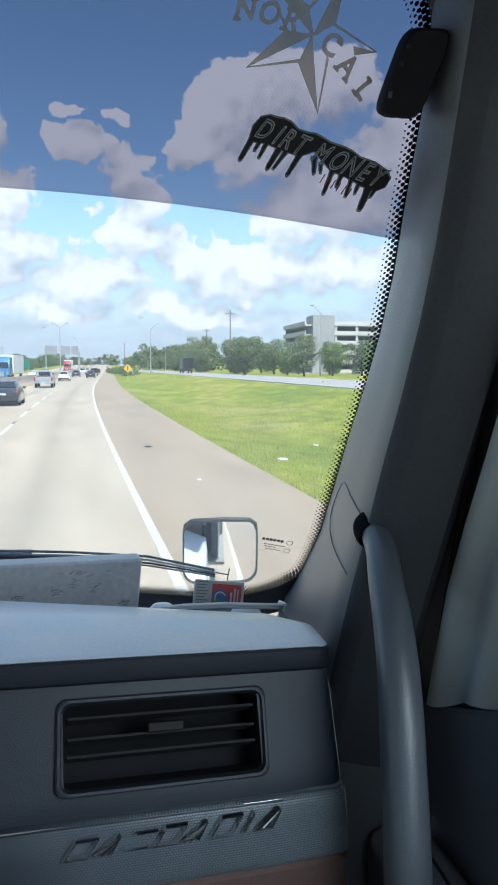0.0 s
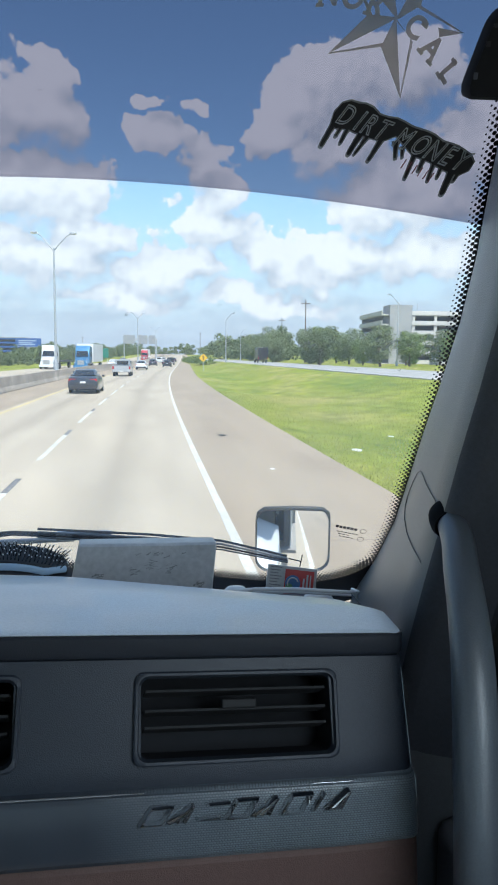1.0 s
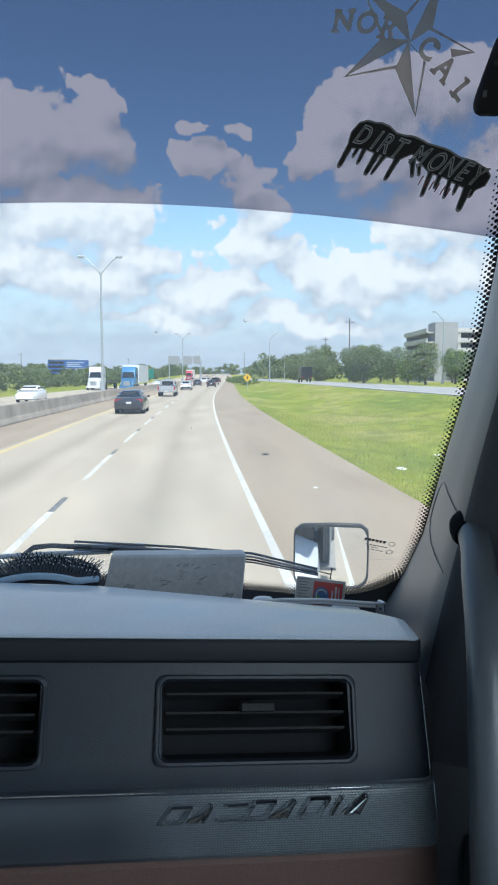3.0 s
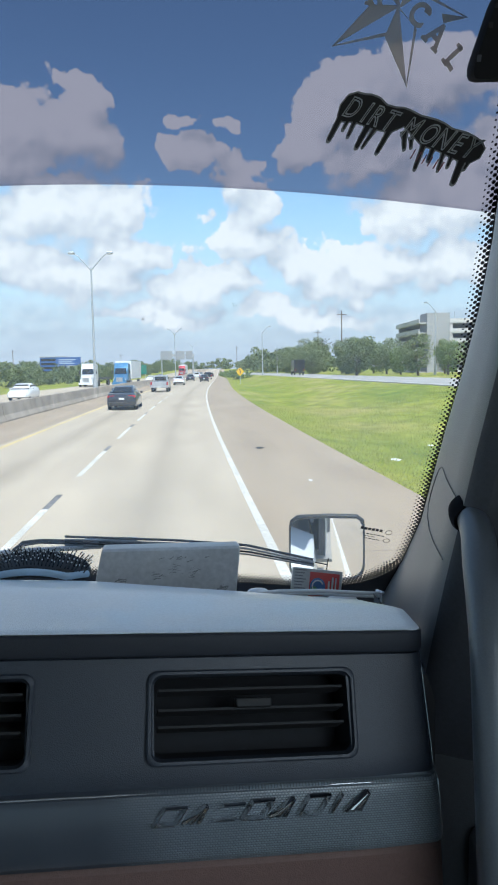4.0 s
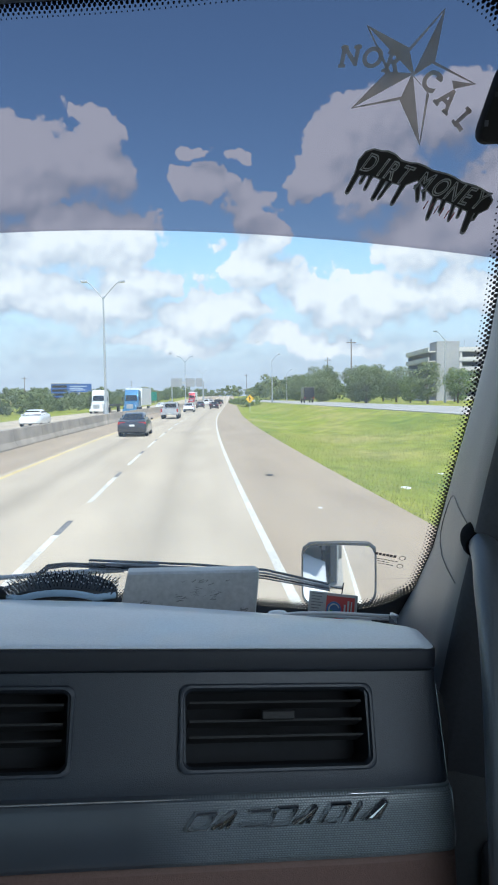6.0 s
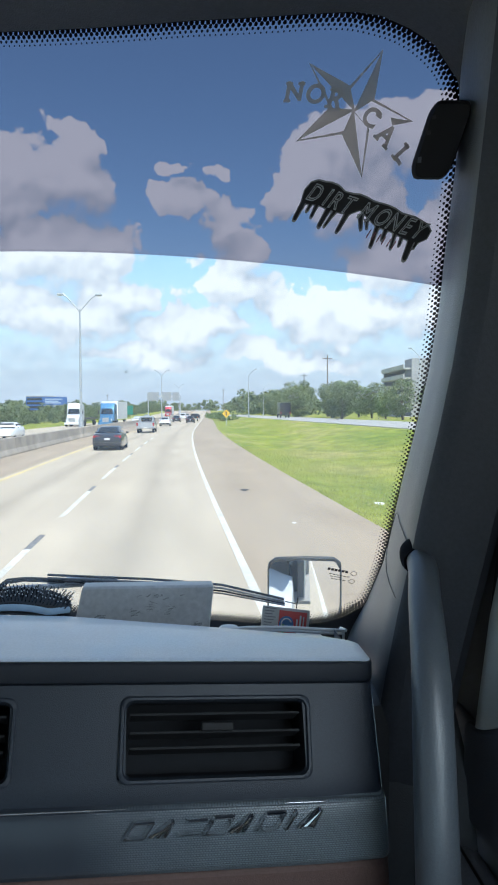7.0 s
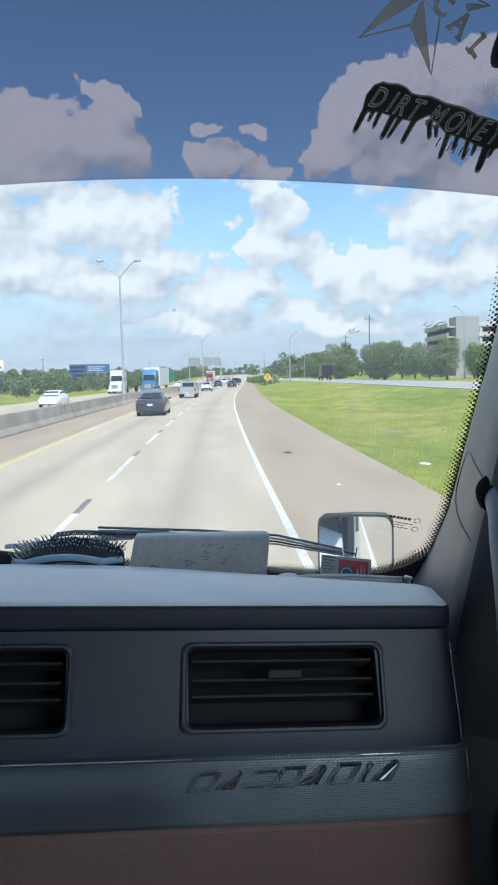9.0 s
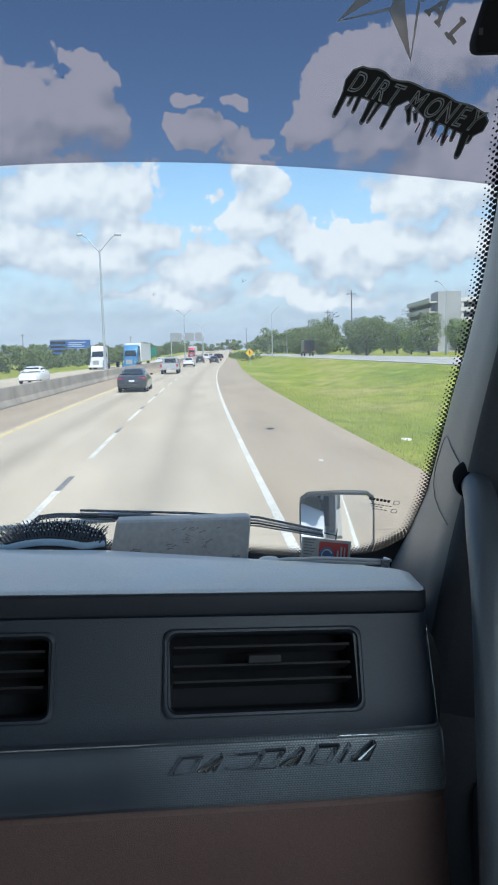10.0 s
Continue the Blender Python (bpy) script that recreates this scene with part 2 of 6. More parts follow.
WINDOW = clear_glass("door_glass", (0.85, 0.9, 0.88), 0.04)
STAR = clear_glass("faded_grey_decal", (0.44, 0.39, 0.34), 0.02, film=0.6)
DECAL_BLACK = material("decal_black", (0.008, 0.008, 0.009), 0.4, grain=0.05)
DECAL_RIM = material("decal_rim_grey", (0.27, 0.28, 0.285), 0.5, grain=0.1)
DECAL_SCRIPT = material("decal_script_grey", (0.42, 0.44, 0.445), 0.5, grain=0.1)
DECAL_RED = material("decal_dull_red", (0.22, 0.07, 0.08), 0.5, grain=0.1)
FLOORING = material("tan_cab_upholstery", (0.33, 0.31, 0.28), 0.9, grain=0.1, scale=200, patch=0.1)


# ---------------------------------------------------------------- builders
def smooth(t):
    t = min(1.0, max(0.0, t))
    return t * t * (3 - 2 * t)


def lerp_table(rows, k):
    """The value at k in rows of (key, value), straight between them."""
    if k <= rows[0][0]:
        return rows[0][1]
    for (a, u), (b, w) in zip(rows, rows[1:]):
        if k <= b:
            return u + (w - u) * (k - a) / (b - a)
    return rows[-1][1]


class Shape:
    def __init__(self):
        self.v, self.f = [], []

    def add(self, verts, faces):
        n = len(self.v)
        self.v += [tuple(p) for p in verts]
        self.f += [tuple(n + i for i in face) for face in faces]
        return self

    def box(self, lo, hi, m=None):
        p = [Vector((x, y, z)) for x in (lo[0], hi[0]) for y in (lo[1], hi[1]) for z in (lo[2], hi[2])]
        if m is not None:
            p = [m @ q for q in p]
        return self.add(p, [(0, 1, 3, 2), (4, 6, 7, 5), (0, 4, 5, 1), (2, 3, 7, 6), (0, 2, 6, 4), (1, 5, 7, 3)])

    def loft(self, rings, closed=False, caps=False):
        k, verts, faces = len(rings[0]), [p for r in rings for p in r], []
        for i in range(len(rings) - 1):
            for j in range(k if closed else k - 1):
                a, b = i * k + j, i * k + (j + 1) % k
                faces.append((a, b, b + k, a + k))
        if caps:
            faces += [tuple(reversed(range(k))), tuple(range((len(rings) - 1) * k, len(rings) * k))]
        return self.add(verts, faces)

    def tube(self, path, radius, n=12, caps=True, flat=1.0):
        path = [Vector(p) for p in path]
        rings, side = [], None
        for i, p in enumerate(path):
            d = (path[min(i + 1, len(path) - 1)] - path[max(i - 1, 0)]).normalized()
            if side is None:
                side = d.orthogonal().normalized()
            side = (side - d * side.dot(d)).normalized()
            up = d.cross(side)
            r = radius[i] if isinstance(radius, (list, tuple)) else radius
            rings.append([p + (side * math.cos(a) + up * math.sin(a) * flat) * r for a in (2 * math.pi * k / n for k in range(n))])
        return self.loft(rings, True, caps)

    def prism(self, outline, depth, at=None):
        """outline of (x, y) raised from 0 to depth along z, moved by the pose at."""
        at = at or Matrix()
        k = len(outline)
        p = [at @ Vector((x, y, z)) for z in (0, depth) for x, y in outline]
        return self.add(p, [tuple(reversed(range(k))), tuple(range(k, 2 * k))] + [(i, (i + 1) % k, k + (i + 1) % k, k + i) for i in range(k)])

    def mesh(self, name):
        me = bpy.data.meshes.new(name)
        me.from_pydata(self.v, [], self.f)
        me.update()
        return me


def part(name, shape, material, parent=None, label="", angle=35, bevel=0.0, segments=2, flip=True):
    """One mesh object; a child of parent where one is given."""
    me = shape.mesh(name)
    if flip:
        bm = bmesh.new()
        bm.from_mesh(me)
        bmesh.ops.recalc_face_normals(bm, faces=bm.faces)
        bm.to_mesh(me)
        bm.free()
    me.materials.append(material)
    me.shade_smooth()
    me.set_sharp_from_angle(angle=radians(angle))
    ob = new(name, me)
    if parent:
        ob.parent = parent
    if label:
        ob["label"] = label
    if bevel:
        b = ob.modifiers.new("worn_edge", "BEVEL")
        b.width, b.segments, b.limit_method, b.angle_limit = bevel, segments, "ANGLE", radians(40)
        b.harden_normals = True
    return ob


def thing(name, label, category, at=None, group="", kind=""):
    e = tagged(new(name), label, category, group, kind)
    e.empty_display_size = 0.1
    if at is not None:
        e.matrix_world = at
    return e


def frame_of(origin, along, up):
    """A pose with x along, z roughly up and y away from the viewer."""
    x = Vector(along).normalized()
    z = (Vector(up) - x * Vector(up).dot(x)).normalized()
    y = z.cross(x)
    m = Matrix((x, y, z)).transposed().to_4x4()
    m.translation = Vector(origin)
    return m


def round_rect(w, h, r, n=5, cx=0.0, cy=0.0):
    pts = []
    for sx, sy, a0 in ((1, 1, 0), (-1, 1, 90), (-1, -1, 180), (1, -1, 270)):
        for k in range(n + 1):
            a = radians(a0 + 90 * k / n)
            pts.append((cx + sx * (w / 2 - r) + r * math.cos(a), cy + sy * (h / 2 - r) + r * math.sin(a)))
    return pts


PAINT = material("white_truck_paint", (0.70, 0.71, 0.72), 0.3, grain=0.03, coat=0.5)
# ---------------------------------------------------------------- truck cab: shell
CENTRE = -0.65                     # the truck's middle; the passenger sits to the right of it
WA, WB, WK = 1.247, -0.685, 0.2495


def ws(x, z, off=0.0):
    """A point on the raked, bowed windshield, off metres into the cab."""
    g = Vector((2 * WK * (x - CENTRE), 1.0, -WB)).normalized()
    return Vector((x, WA + WB * (z - 2.4) - WK * (x - CENTRE) ** 2, z)) - g * off


SIDE = ((1.60, 0.36), (1.90, 0.379), (1.95, 0.390), (1.997, 0.401), (2.073, 0.412), (2.194, 0.412), (2.30, 0.412), (2.37, 0.411), (2.477, 0.404), (2.532, 0.396), (2.625, 0.388), (2.706, 0.376), (2.738, 0.362), (2.90, 0.36))
TOP = ((CENTRE, 2.828), (-0.2, 2.826), (0.07, 2.817), (0.2, 2.808), (0.265, 2.802), (0.300, 2.788), (0.340, 2.764), (0.366, 2.740), (0.380, 2.705), (0.424, 2.62))


def mirrored(x):
    return x if x >= CENTRE else 2 * CENTRE - x


windshield = thing("window_1", "raked truck windshield with dotted black border", "windshield", kind="structure")
xs = [CENTRE + (0.415 - CENTRE) * k / 24 for k in range(-24, 25)]
zs = [1.86 + (2.84 - 1.86) * k / 20 for k in range(21)]
pane = Shape()
pane.loft([[ws(x, z, 0.0) for z in zs] for x in xs])
ob = part("pane", pane, GLASS, windshield, flip=False)
ob.visible_shadow = False
def band_foot(x):
    """Height of the sun band's lower edge."""
    x = mirrored(x)
    return 2.5755 - 0.085 * x - 0.17 * x * x if x > -0.25 else 2.586


for z0, z1, mat, lb in ((0.0, 1.86, DUSTY, "dusty outer layer of the glass"), (2.84, 0.0, GLASS, "clean outer layer above the dust")):
    ob = part("outer_pane", Shape().loft([[ws(x, a + (b - a) * k / 12, -0.006) for k in range(13)] for x in xs for a, b in ((z1 or band_foot(x), z0 or band_foot(x)),)]), mat, windshield, lb, flip=False)
    ob.visible_shadow = False
band = Shape()
band.loft([[ws(x, band_foot(x) + (2.835 - band_foot(x)) * k / 6, 0.003) for k in range(7)] for x in xs])
ob = part("sun_band", band, TINT, windshield, "purple-grey tinted sun band", flip=False)
ob.visible_shadow = False

# frit: a solid black margin with rows of dots that shrink inwards
margin = [(x, lerp_table(TOP, x)) for x in [CENTRE + 0.02 * k for k in range(46)]] + [(0.301, 2.787), (0.322, 2.776), (0.340, 2.763), (0.355, 2.751), (0.366, 2.740), (0.374, 2.722), (0.379, 2.70)]
margin += [(lerp_table(SIDE, z), z) for z in [2.68 - 0.02 * k for k in range(34)]] + [(0.401, 1.997), (0.393, 1.978), (0.379, 1.962), (0.360, 1.947), (0.340, 1.937), (0.322, 1.930), (0.292, 1.922), (0.261, 1.918)]
margin += [(0.261 - 0.02 * k, 1.917) for k in range(1, 46)]
line = [Vector((margin[0][0], 0, margin[0][1]))]
for x, z in margin[1:]:          # even steps, then corners eased
    a, b = line[-1], Vector((x, 0, z))
    n = max(1, round((b - a).length / 0.008))
    line += [a.lerp(b, (k + 1) / n) for k in range(n)]
for _ in range(8):
    line = [line[0]] + [(a + b * 2 + c) / 4 for a, b, c in zip(line, line[1:], line[2:])] + [line[-1]]
total, walked = 0.0, []
for a, b in zip(line, line[1:]):
    walked.append((total, a, b))
    total += (b - a).length
frit_band, dots = Shape(), Shape()
inner, outer = [], []
step, s, k = 0.0066, 0.0, 0
for s0, a, b in walked:
    ln = (b - a).length
    if ln < 1e-6:
        continue
    d = (b - a) / ln
    n = Vector((d.z, 0, -d.x))      # into the glass
    if n.dot(Vector((CENTRE, 0, 2.35)) - a) < 0:
        n = -n
    while s <= s0 + ln:
        p = a + d * (s - s0)
        wide = max(0.0030 * smooth((p.z - 2.69) / 0.07), 0.0065 * smooth((2.0 - p.z) / 0.03)) - 0.0055 * smooth((p.z - 2.12) / 0.2) * smooth((2.72 - p.z) / 0.05)
        for row, r in ((-2, 0.0031), (-1, 0.0030), (0, 0.0028), (1, 0.0022), (2, 0.0015), (3, 0.0010)):
            q = p + n * (wide + 0.002 + row * 0.0039) + d * (step / 2 if row % 2 else 0)
            for fx in (1, -1):
                qx = q.x if fx > 0 else 2 * CENTRE - q.x
                ring = [ws(qx + r * math.cos(t), q.z + r * math.sin(t), 0.0015) for t in (2 * math.pi * i / 8 for i in range(8))]
                dots.add(ring, [tuple(range(8))])
        inner.append(p + n * (wide - 0.0075))
        outer.append(p - n * 0.06)
        s += step
for fx in (1, -1):
    mx = lambda q: q.x if fx > 0 else 2 * CENTRE - q.x
    frit_band.loft([[ws(mx(i), i.z, 0.0014), ws(mx(o), o.z, 0.0014)] for i, o in zip(inner, outer)])
part("frit_band", frit_band, FRIT, windshield, "solid black ceramic margin", flip=False)
tagged(part("frit_dots", dots, FRIT, windshield, "rows of black dots", flip=False), kind="stuff")

# A-pillars
def pillar_profile(z):
    out_by = 0.001 + 0.005 * smooth((z - 2.22) / 0.22)
    ax = lerp_table(SIDE, z) + out_by
    a = ws(ax, max(z, 1.86), 0.004)
    if z < 1.86:
        a = Vector((ax, a.y, z))
    bx = lerp_table(((1.6, 0.315), (1.9, 0.315), (2.04, 0.324), (2.2, 0.341), (2.34, 0.352), (2.48, 0.357), (2.6, 0.357), (2.9, 0.352)), z)
    b = Vector((bx + out_by * 1.6, 0.806 - 0.30 * (z - 2.2), z))
    out = [a + Vector((0.03, 0.02, 0)), a]
    for k in (0.2, 0.4, 0.6, 0.8):
        q = a.lerp(b, k)
        q.x -= 0.012 * math.sin(math.pi * k)
        out.append(q)
    out += [b + Vector((-0.001, -0.001, 0)), b + Vector((0.006, -0.012, 0)), b + Vector((0.018, -0.022, 0)), b + Vector((0.034, -0.030, 0)), b + Vector((0.050, -0.036, 0)), b + Vector((0.075, -0.045, 0)), b + Vector((0.092, -0.03, 0))]
    return out


PZ = [1.55, 1.70, 1.86, 1.93, 2.0, 2.08, 2.16, 2.24, 2.32, 2.40, 2.48, 2.56, 2.64, 2.72, 2.80, 2.88]
for flipx, nm, lb in ((1, "windshield_pillar", "charcoal grained-vinyl windshield pillar beside the passenger"), (-1, "windshield_pillar", "charcoal grained-vinyl windshield pillar on the driver's side")):
    pil = thing(nm, lb, "pillar", kind="structure")
    sh = Shape()
    sh.loft([[Vector((p.x if flipx > 0 else 2 * CENTRE - p.x, p.y, p.z)) for p in pillar_profile(z)[:9]] for z in PZ])
    trim = part("trim", sh, PILLAR, pil, angle=80)
    # door-side columns take the darker vinyl: their shade is put into colour
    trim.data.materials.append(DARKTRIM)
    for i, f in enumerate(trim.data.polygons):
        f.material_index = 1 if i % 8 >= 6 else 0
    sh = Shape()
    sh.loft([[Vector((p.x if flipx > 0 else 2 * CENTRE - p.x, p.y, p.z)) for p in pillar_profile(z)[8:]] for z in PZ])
    part("shaded_inner_trim", sh, DARKTRIM, pil, "door side of the pillar, its shade put into darker vinyl", angle=50)
    if flipx > 0:
        def on_pillar(s, z, off=0.0):
            pr = pillar_profile(z)
            a, b = pr[1], pr[6]
            q = a.lerp(b, s)
            q.x -= 0.012 * math.sin(math.pi * s) + off
            return q
        loop = [(0.97, 2.172), (0.82, 2.181), (0.66, 2.190), (0.55, 2.197), (0.47, 2.199), (0.40, 2.193), (0.34, 2.178), (0.30, 2.160), (0.29, 2.146), (0.32, 2.132), (0.42, 2.120), (0.56, 2.111), (0.72, 2.104), (0.90, 2.098)]
        part("cover_seam", Shape().tube([on_pillar(s, z, 0.0001) for s, z in loop], 0.0007, 6), FRIT, pil)

bar_path = [(0.352, 0.85, 2.168), (0.345, 0.818, 2.160), (0.336, 0.78, 2.147), (0.324, 0.742, 2.127), (0.313, 0.70, 2.098), (0.304, 0.665, 2.062), (0.298, 0.642, 2.02), (0.294, 0.625, 1.97), (0.290, 0.605, 1.90), (0.288, 0.59, 1.80), (0.288, 0.58, 1.68), (0.300, 0.60, 1.58), (0.345, 0.66, 1.54)]
bar_r = [0.0175, 0.0176, 0.018, 0.0188, 0.0198, 0.0206, 0.0212, 0.0216, 0.0219, 0.0220, 0.0220, 0.021, 0.019]
bar_path = [(x + 0.0060, y, z) for x, y, z in bar_path]
fine, fr = [], []
for i in range(len(bar_path) - 1):
    p = [Vector(bar_path[min(max(j, 0), len(bar_path) - 1)]) for j in (i - 1, i, i + 1, i + 2)]
    for t in (0.0, 0.25, 0.5, 0.75):
        fine.append(0.5 * (2 * p[1] + (p[2] - p[0]) * t + (2 * p[0] - 5 * p[1] + 4 * p[2] - p[3]) * t * t + (3 * p[1] - p[0] - 3 * p[2] + p[3]) * t ** 3))
        fr.append(bar_r[i] + (bar_r[i + 1] - bar_r[i]) * t)
# near-black collar paints the crescent of shadow where the bar enters the pillar
SOCKET_SHADE = material("socket_shadow_black", (0.006, 0.006, 0.008), 0.9, grain=0.05, spec=0.1)
grab = thing("grab_handle", "dark grey rubber-coated grab bar on the windshield pillar", "handle")
part("bar", Shape().tube(fine[4:], fr[4:], 24), HANDLE, grab, angle=60)
part("socket_shade", Shape().tube([q + Vector((-0.0030, 0.003, -0.001)) for q in fine[1:6]], [0.0170, 0.0205, 0.0212, 0.0208, 0.0175], 24), SOCKET_SHADE, grab, "collar round the bar's upper end, painted as the hole's shadow", angle=60)

# header over the glass, roof, walls and floor
head_x = [CENTRE + (0.55 - CENTRE) * k / 40 for k in range(-40, 41)]


def header_rows(x, rows):
    zt = lerp_table(TOP, mirrored(x)) - 0.005
    return [Vector((x, ws(x, zt).y - 0.004 - dy, zt + dz)) for dy, dz in rows]


tagged(part("header_trim", Shape().loft([header_rows(x, ((0, 0.0), (0.02, 0.006), (0.05, 0.02), (0.14, 0.05), (0.30, 0.085), (0.30, 0.12))) for x in head_x]), DARKTRIM, label="dark moulded header above the windshield"), category="trim", kind="structure")
ceiling = Shape()
ceiling.loft([header_rows(x, ((0.30, 0.088), (0.8, 0.12), (2.1, 0.12))) for x in head_x])
ceiling.box((-1.95, -1.35, 2.96), (0.65, 0.95, 3.05))
tagged(part("ceiling", ceiling, HEADLINER, label="grey padded headliner above the windshield"), category="ceiling", kind="structure")
# unseen rear wall; its wide window is added as fill for the dash face
rear = thing("wall_rear", "unseen pale rear cab wall with a window added to light the dash", "wall", kind="structure")
for lo, hi in (((-1.95, -1.40, 1.0), (0.65, -1.35, 1.90)), ((-1.95, -1.40, 2.60), (0.65, -1.35, 3.05)), ((-1.95, -1.40, 1.90), (-1.35, -1.35, 2.60)), ((0.42, -1.40, 1.90), (0.65, -1.35, 2.60))):
    part("panel", Shape().box(lo, hi), HEADLINER, rear)
part("fill_window_glass", Shape().box((-1.35, -1.38, 1.90), (0.42, -1.375, 2.60)), WINDOW, rear).visible_shadow = False
tagged(part("floor", Shape().box((-1.95, -1.40, 0.95), (0.65, 1.30, 1.0)), FLOORING, label="tan carpeted cab floor"), category="floor", kind="structure")


ARMREST = material("armrest_charcoal_vinyl", (0.120, 0.128, 0.148), 0.5, grain=0.1, scale=240, patch=0.08, patch_scale=6, bump=0.25, bump_scale=600)


def door(x0, sign, name, label):
    """A cab door: lower panel, frame round its window, glass."""
    d = thing(name, label, "door", kind="structure")
    f = lambda a, b: (min(x0 + sign * a, x0 + sign * b), max(x0 + sign * a, x0 + sign * b))
    def slab(nm, a, b, y0, y1, z0, z1, mat, lb="", bevel=0.012):
        lo, hi = f(a, b)
        part(nm, Shape().box((lo, y0, z0), (hi, y1, z1)), mat, d, lb, bevel=bevel)
    slab("lower_panel", 0.0, 0.10, -1.35, 1.10, 1.0, 1.925, ARMREST)
    for nm, a, b, mat in (("front_frame", 0.005, 0.10, DARKTRIM), ("outer_skin", 0.101, 0.115, PAINT)):
        lo, hi = f(a, b)
        sh = Shape()
        sh.loft([[Vector((x, y, z)) for x, y in ((lo, 0.60), (hi, 0.60), (hi, ws(0.44, z).y - 0.06), (lo, ws(0.44, z).y - 0.06))] for z in (1.926, 2.1, 2.3, 2.5, 2.7, 2.94)], True, True)
        part(nm, sh, mat, d, "white painted outer skin" if mat is PAINT else "")
    slab("top_frame", 0.005, 0.10, -1.35, 0.60, 2.62, 2.96, DARKTRIM)
    slab("rear_frame", 0.005, 0.10, -1.35, -0.35, 1.925, 2.62, DARKTRIM)
    slab("armrest", -0.085, 0.0, -0.4, 0.86, 1.56, 1.772, ARMREST, "charcoal moulded armrest", 0.024)
    part("armrest_seam", Shape().tube([(x0 - sign * 0.030, 0.85, 1.7722), (x0 - sign * 0.034, 0.74, 1.7722), (x0 - sign * 0.048, 0.55, 1.7722), (x0 - sign * 0.060, -0.35, 1.7722)], 0.0022, 8), FRIT, d)
    lo, hi = f(-0.012, 0.0)
    part("sill", Shape().loft([[Vector((x, y, z)) for x, z in ((lo, 1.80), (lo, zt - 0.006), (lo + 0.004, zt), (hi, zt), (hi, 1.80))] for y, zt in ((0.87, 1.925), (0.834, 1.930), (0.76, 1.962), (0.69, 1.992), (0.60, 2.015), (0.45, 2.03), (-0.4, 2.03))], True, True), ARMREST, d)
    slab("outer_skin", 0.101, 0.115, -1.40, 1.15, 0.9, 1.92, PAINT, "white painted outer skin")
    lo, hi = f(0.05, 0.055)
    g = part("window_glass", Shape().box((lo, -0.35, 1.925), (hi, 0.60, 2.62)), WINDOW, d)
    g.visible_shadow = False
    # seals that run down the front of the frame
    for y_top, y_low, r in ((0.70, 0.842, 0.006), (0.665, 0.80, 0.004)):
        part("seal", Shape().tube([(x0 + sign * 0.002, y_top - 0.08, 2.72), (x0 + sign * 0.002, y_top, 2.48), (x0 + sign * 0.002, (y_top + y_low) / 2 + 0.01, 2.24), (x0 + sign * 0.002, y_low, 1.96)], r, 8), BLACK, d)
    return d


door(0.445, 1, "door_1", "dark passenger door with a window behind cloth")
door(-1.745, -1, "door_2", "dark driver's door with a clear window")

# cloth drawn across the door window
CURTAIN_EDGE = ((1.93, 0.834), (2.09, 0.785), (2.25, 0.705), (2.45, 0.62), (2.66, 0.54))
cl = Shape()
rows = [k / 10 for k in range(11)]
rings = []
for r in rows:
    y1 = lerp_table(CURTAIN_EDGE, 1.93 + 0.73 * r)
    ring = []
    for k in range(61):
        u = k / 60
        y = y1 - u * 0.42
        zb = lerp_table(((0.45, 2.034), (0.60, 2.019), (0.69, 1.996), (0.76, 1.966), (0.834, 1.934)), y)
        z = zb + (2.66 - zb) * r
        ring.append(Vector((0.436 - 0.010 * math.sin(u * 26 + 1.2) * min(1, u * 8) - 0.004 * math.sin(u * 17 + z * 3) - 0.006 * (1 - smooth(u * 12)), y, z - 0.004 * math.sin(u * 23))))
    rings.append(ring)
cl.loft(rings)
cl.loft([[p + Vector((0.002, 0, 0)) for p in r] for r in rings])
tagged(part("window_curtain", cl, CLOTH, label="light grey cloth drawn over the door window", angle=80, flip=False), category="curtain")

# ---------------------------------------------------------------- dashboard
def lip(x):
    xx = max(x, -0.30)
    return 0.745 + 0.09 * (xx - 0.266), 2.059 - 0.068 * (xx - 0.266)


BACK = ((-1.70, 1.16), (-0.31, 1.15), (-0.12, 1.112), (0.105, 1.027), (0.20, 0.99), (0.276, 0.960))
DX = [-1.72, -1.4, -1.0, -0.7, -0.5, -0.40, -0.32] + [-0.31 + 0.02 * k for k in range(1, 28)] + [0.240, 0.250, 0.255, 0.259, 0.262, 0.2642, 0.2655, 0.266]
dash = thing("dashboard", "charcoal truck dashboard, top pad paler with skylight in its colour", "dashboard")


def section(rows, x, bow=0.0):
    y0, z0 = lip(x)
    e = smooth((x - 0.19) / 0.075)
    y0 += 0.011 * (1 - math.sqrt(max(0.0, 1 - max(0.0, (x - 0.253) / 0.013) ** 2)))      # rounded end
    return [Vector((x + e * (0.005 + 0.030 * max(0.0, -0.03 - dz)), y0 + dy * (1 - bow * e), z0 + dz)) for dy, dz in rows]


pad = Shape()
rings = []
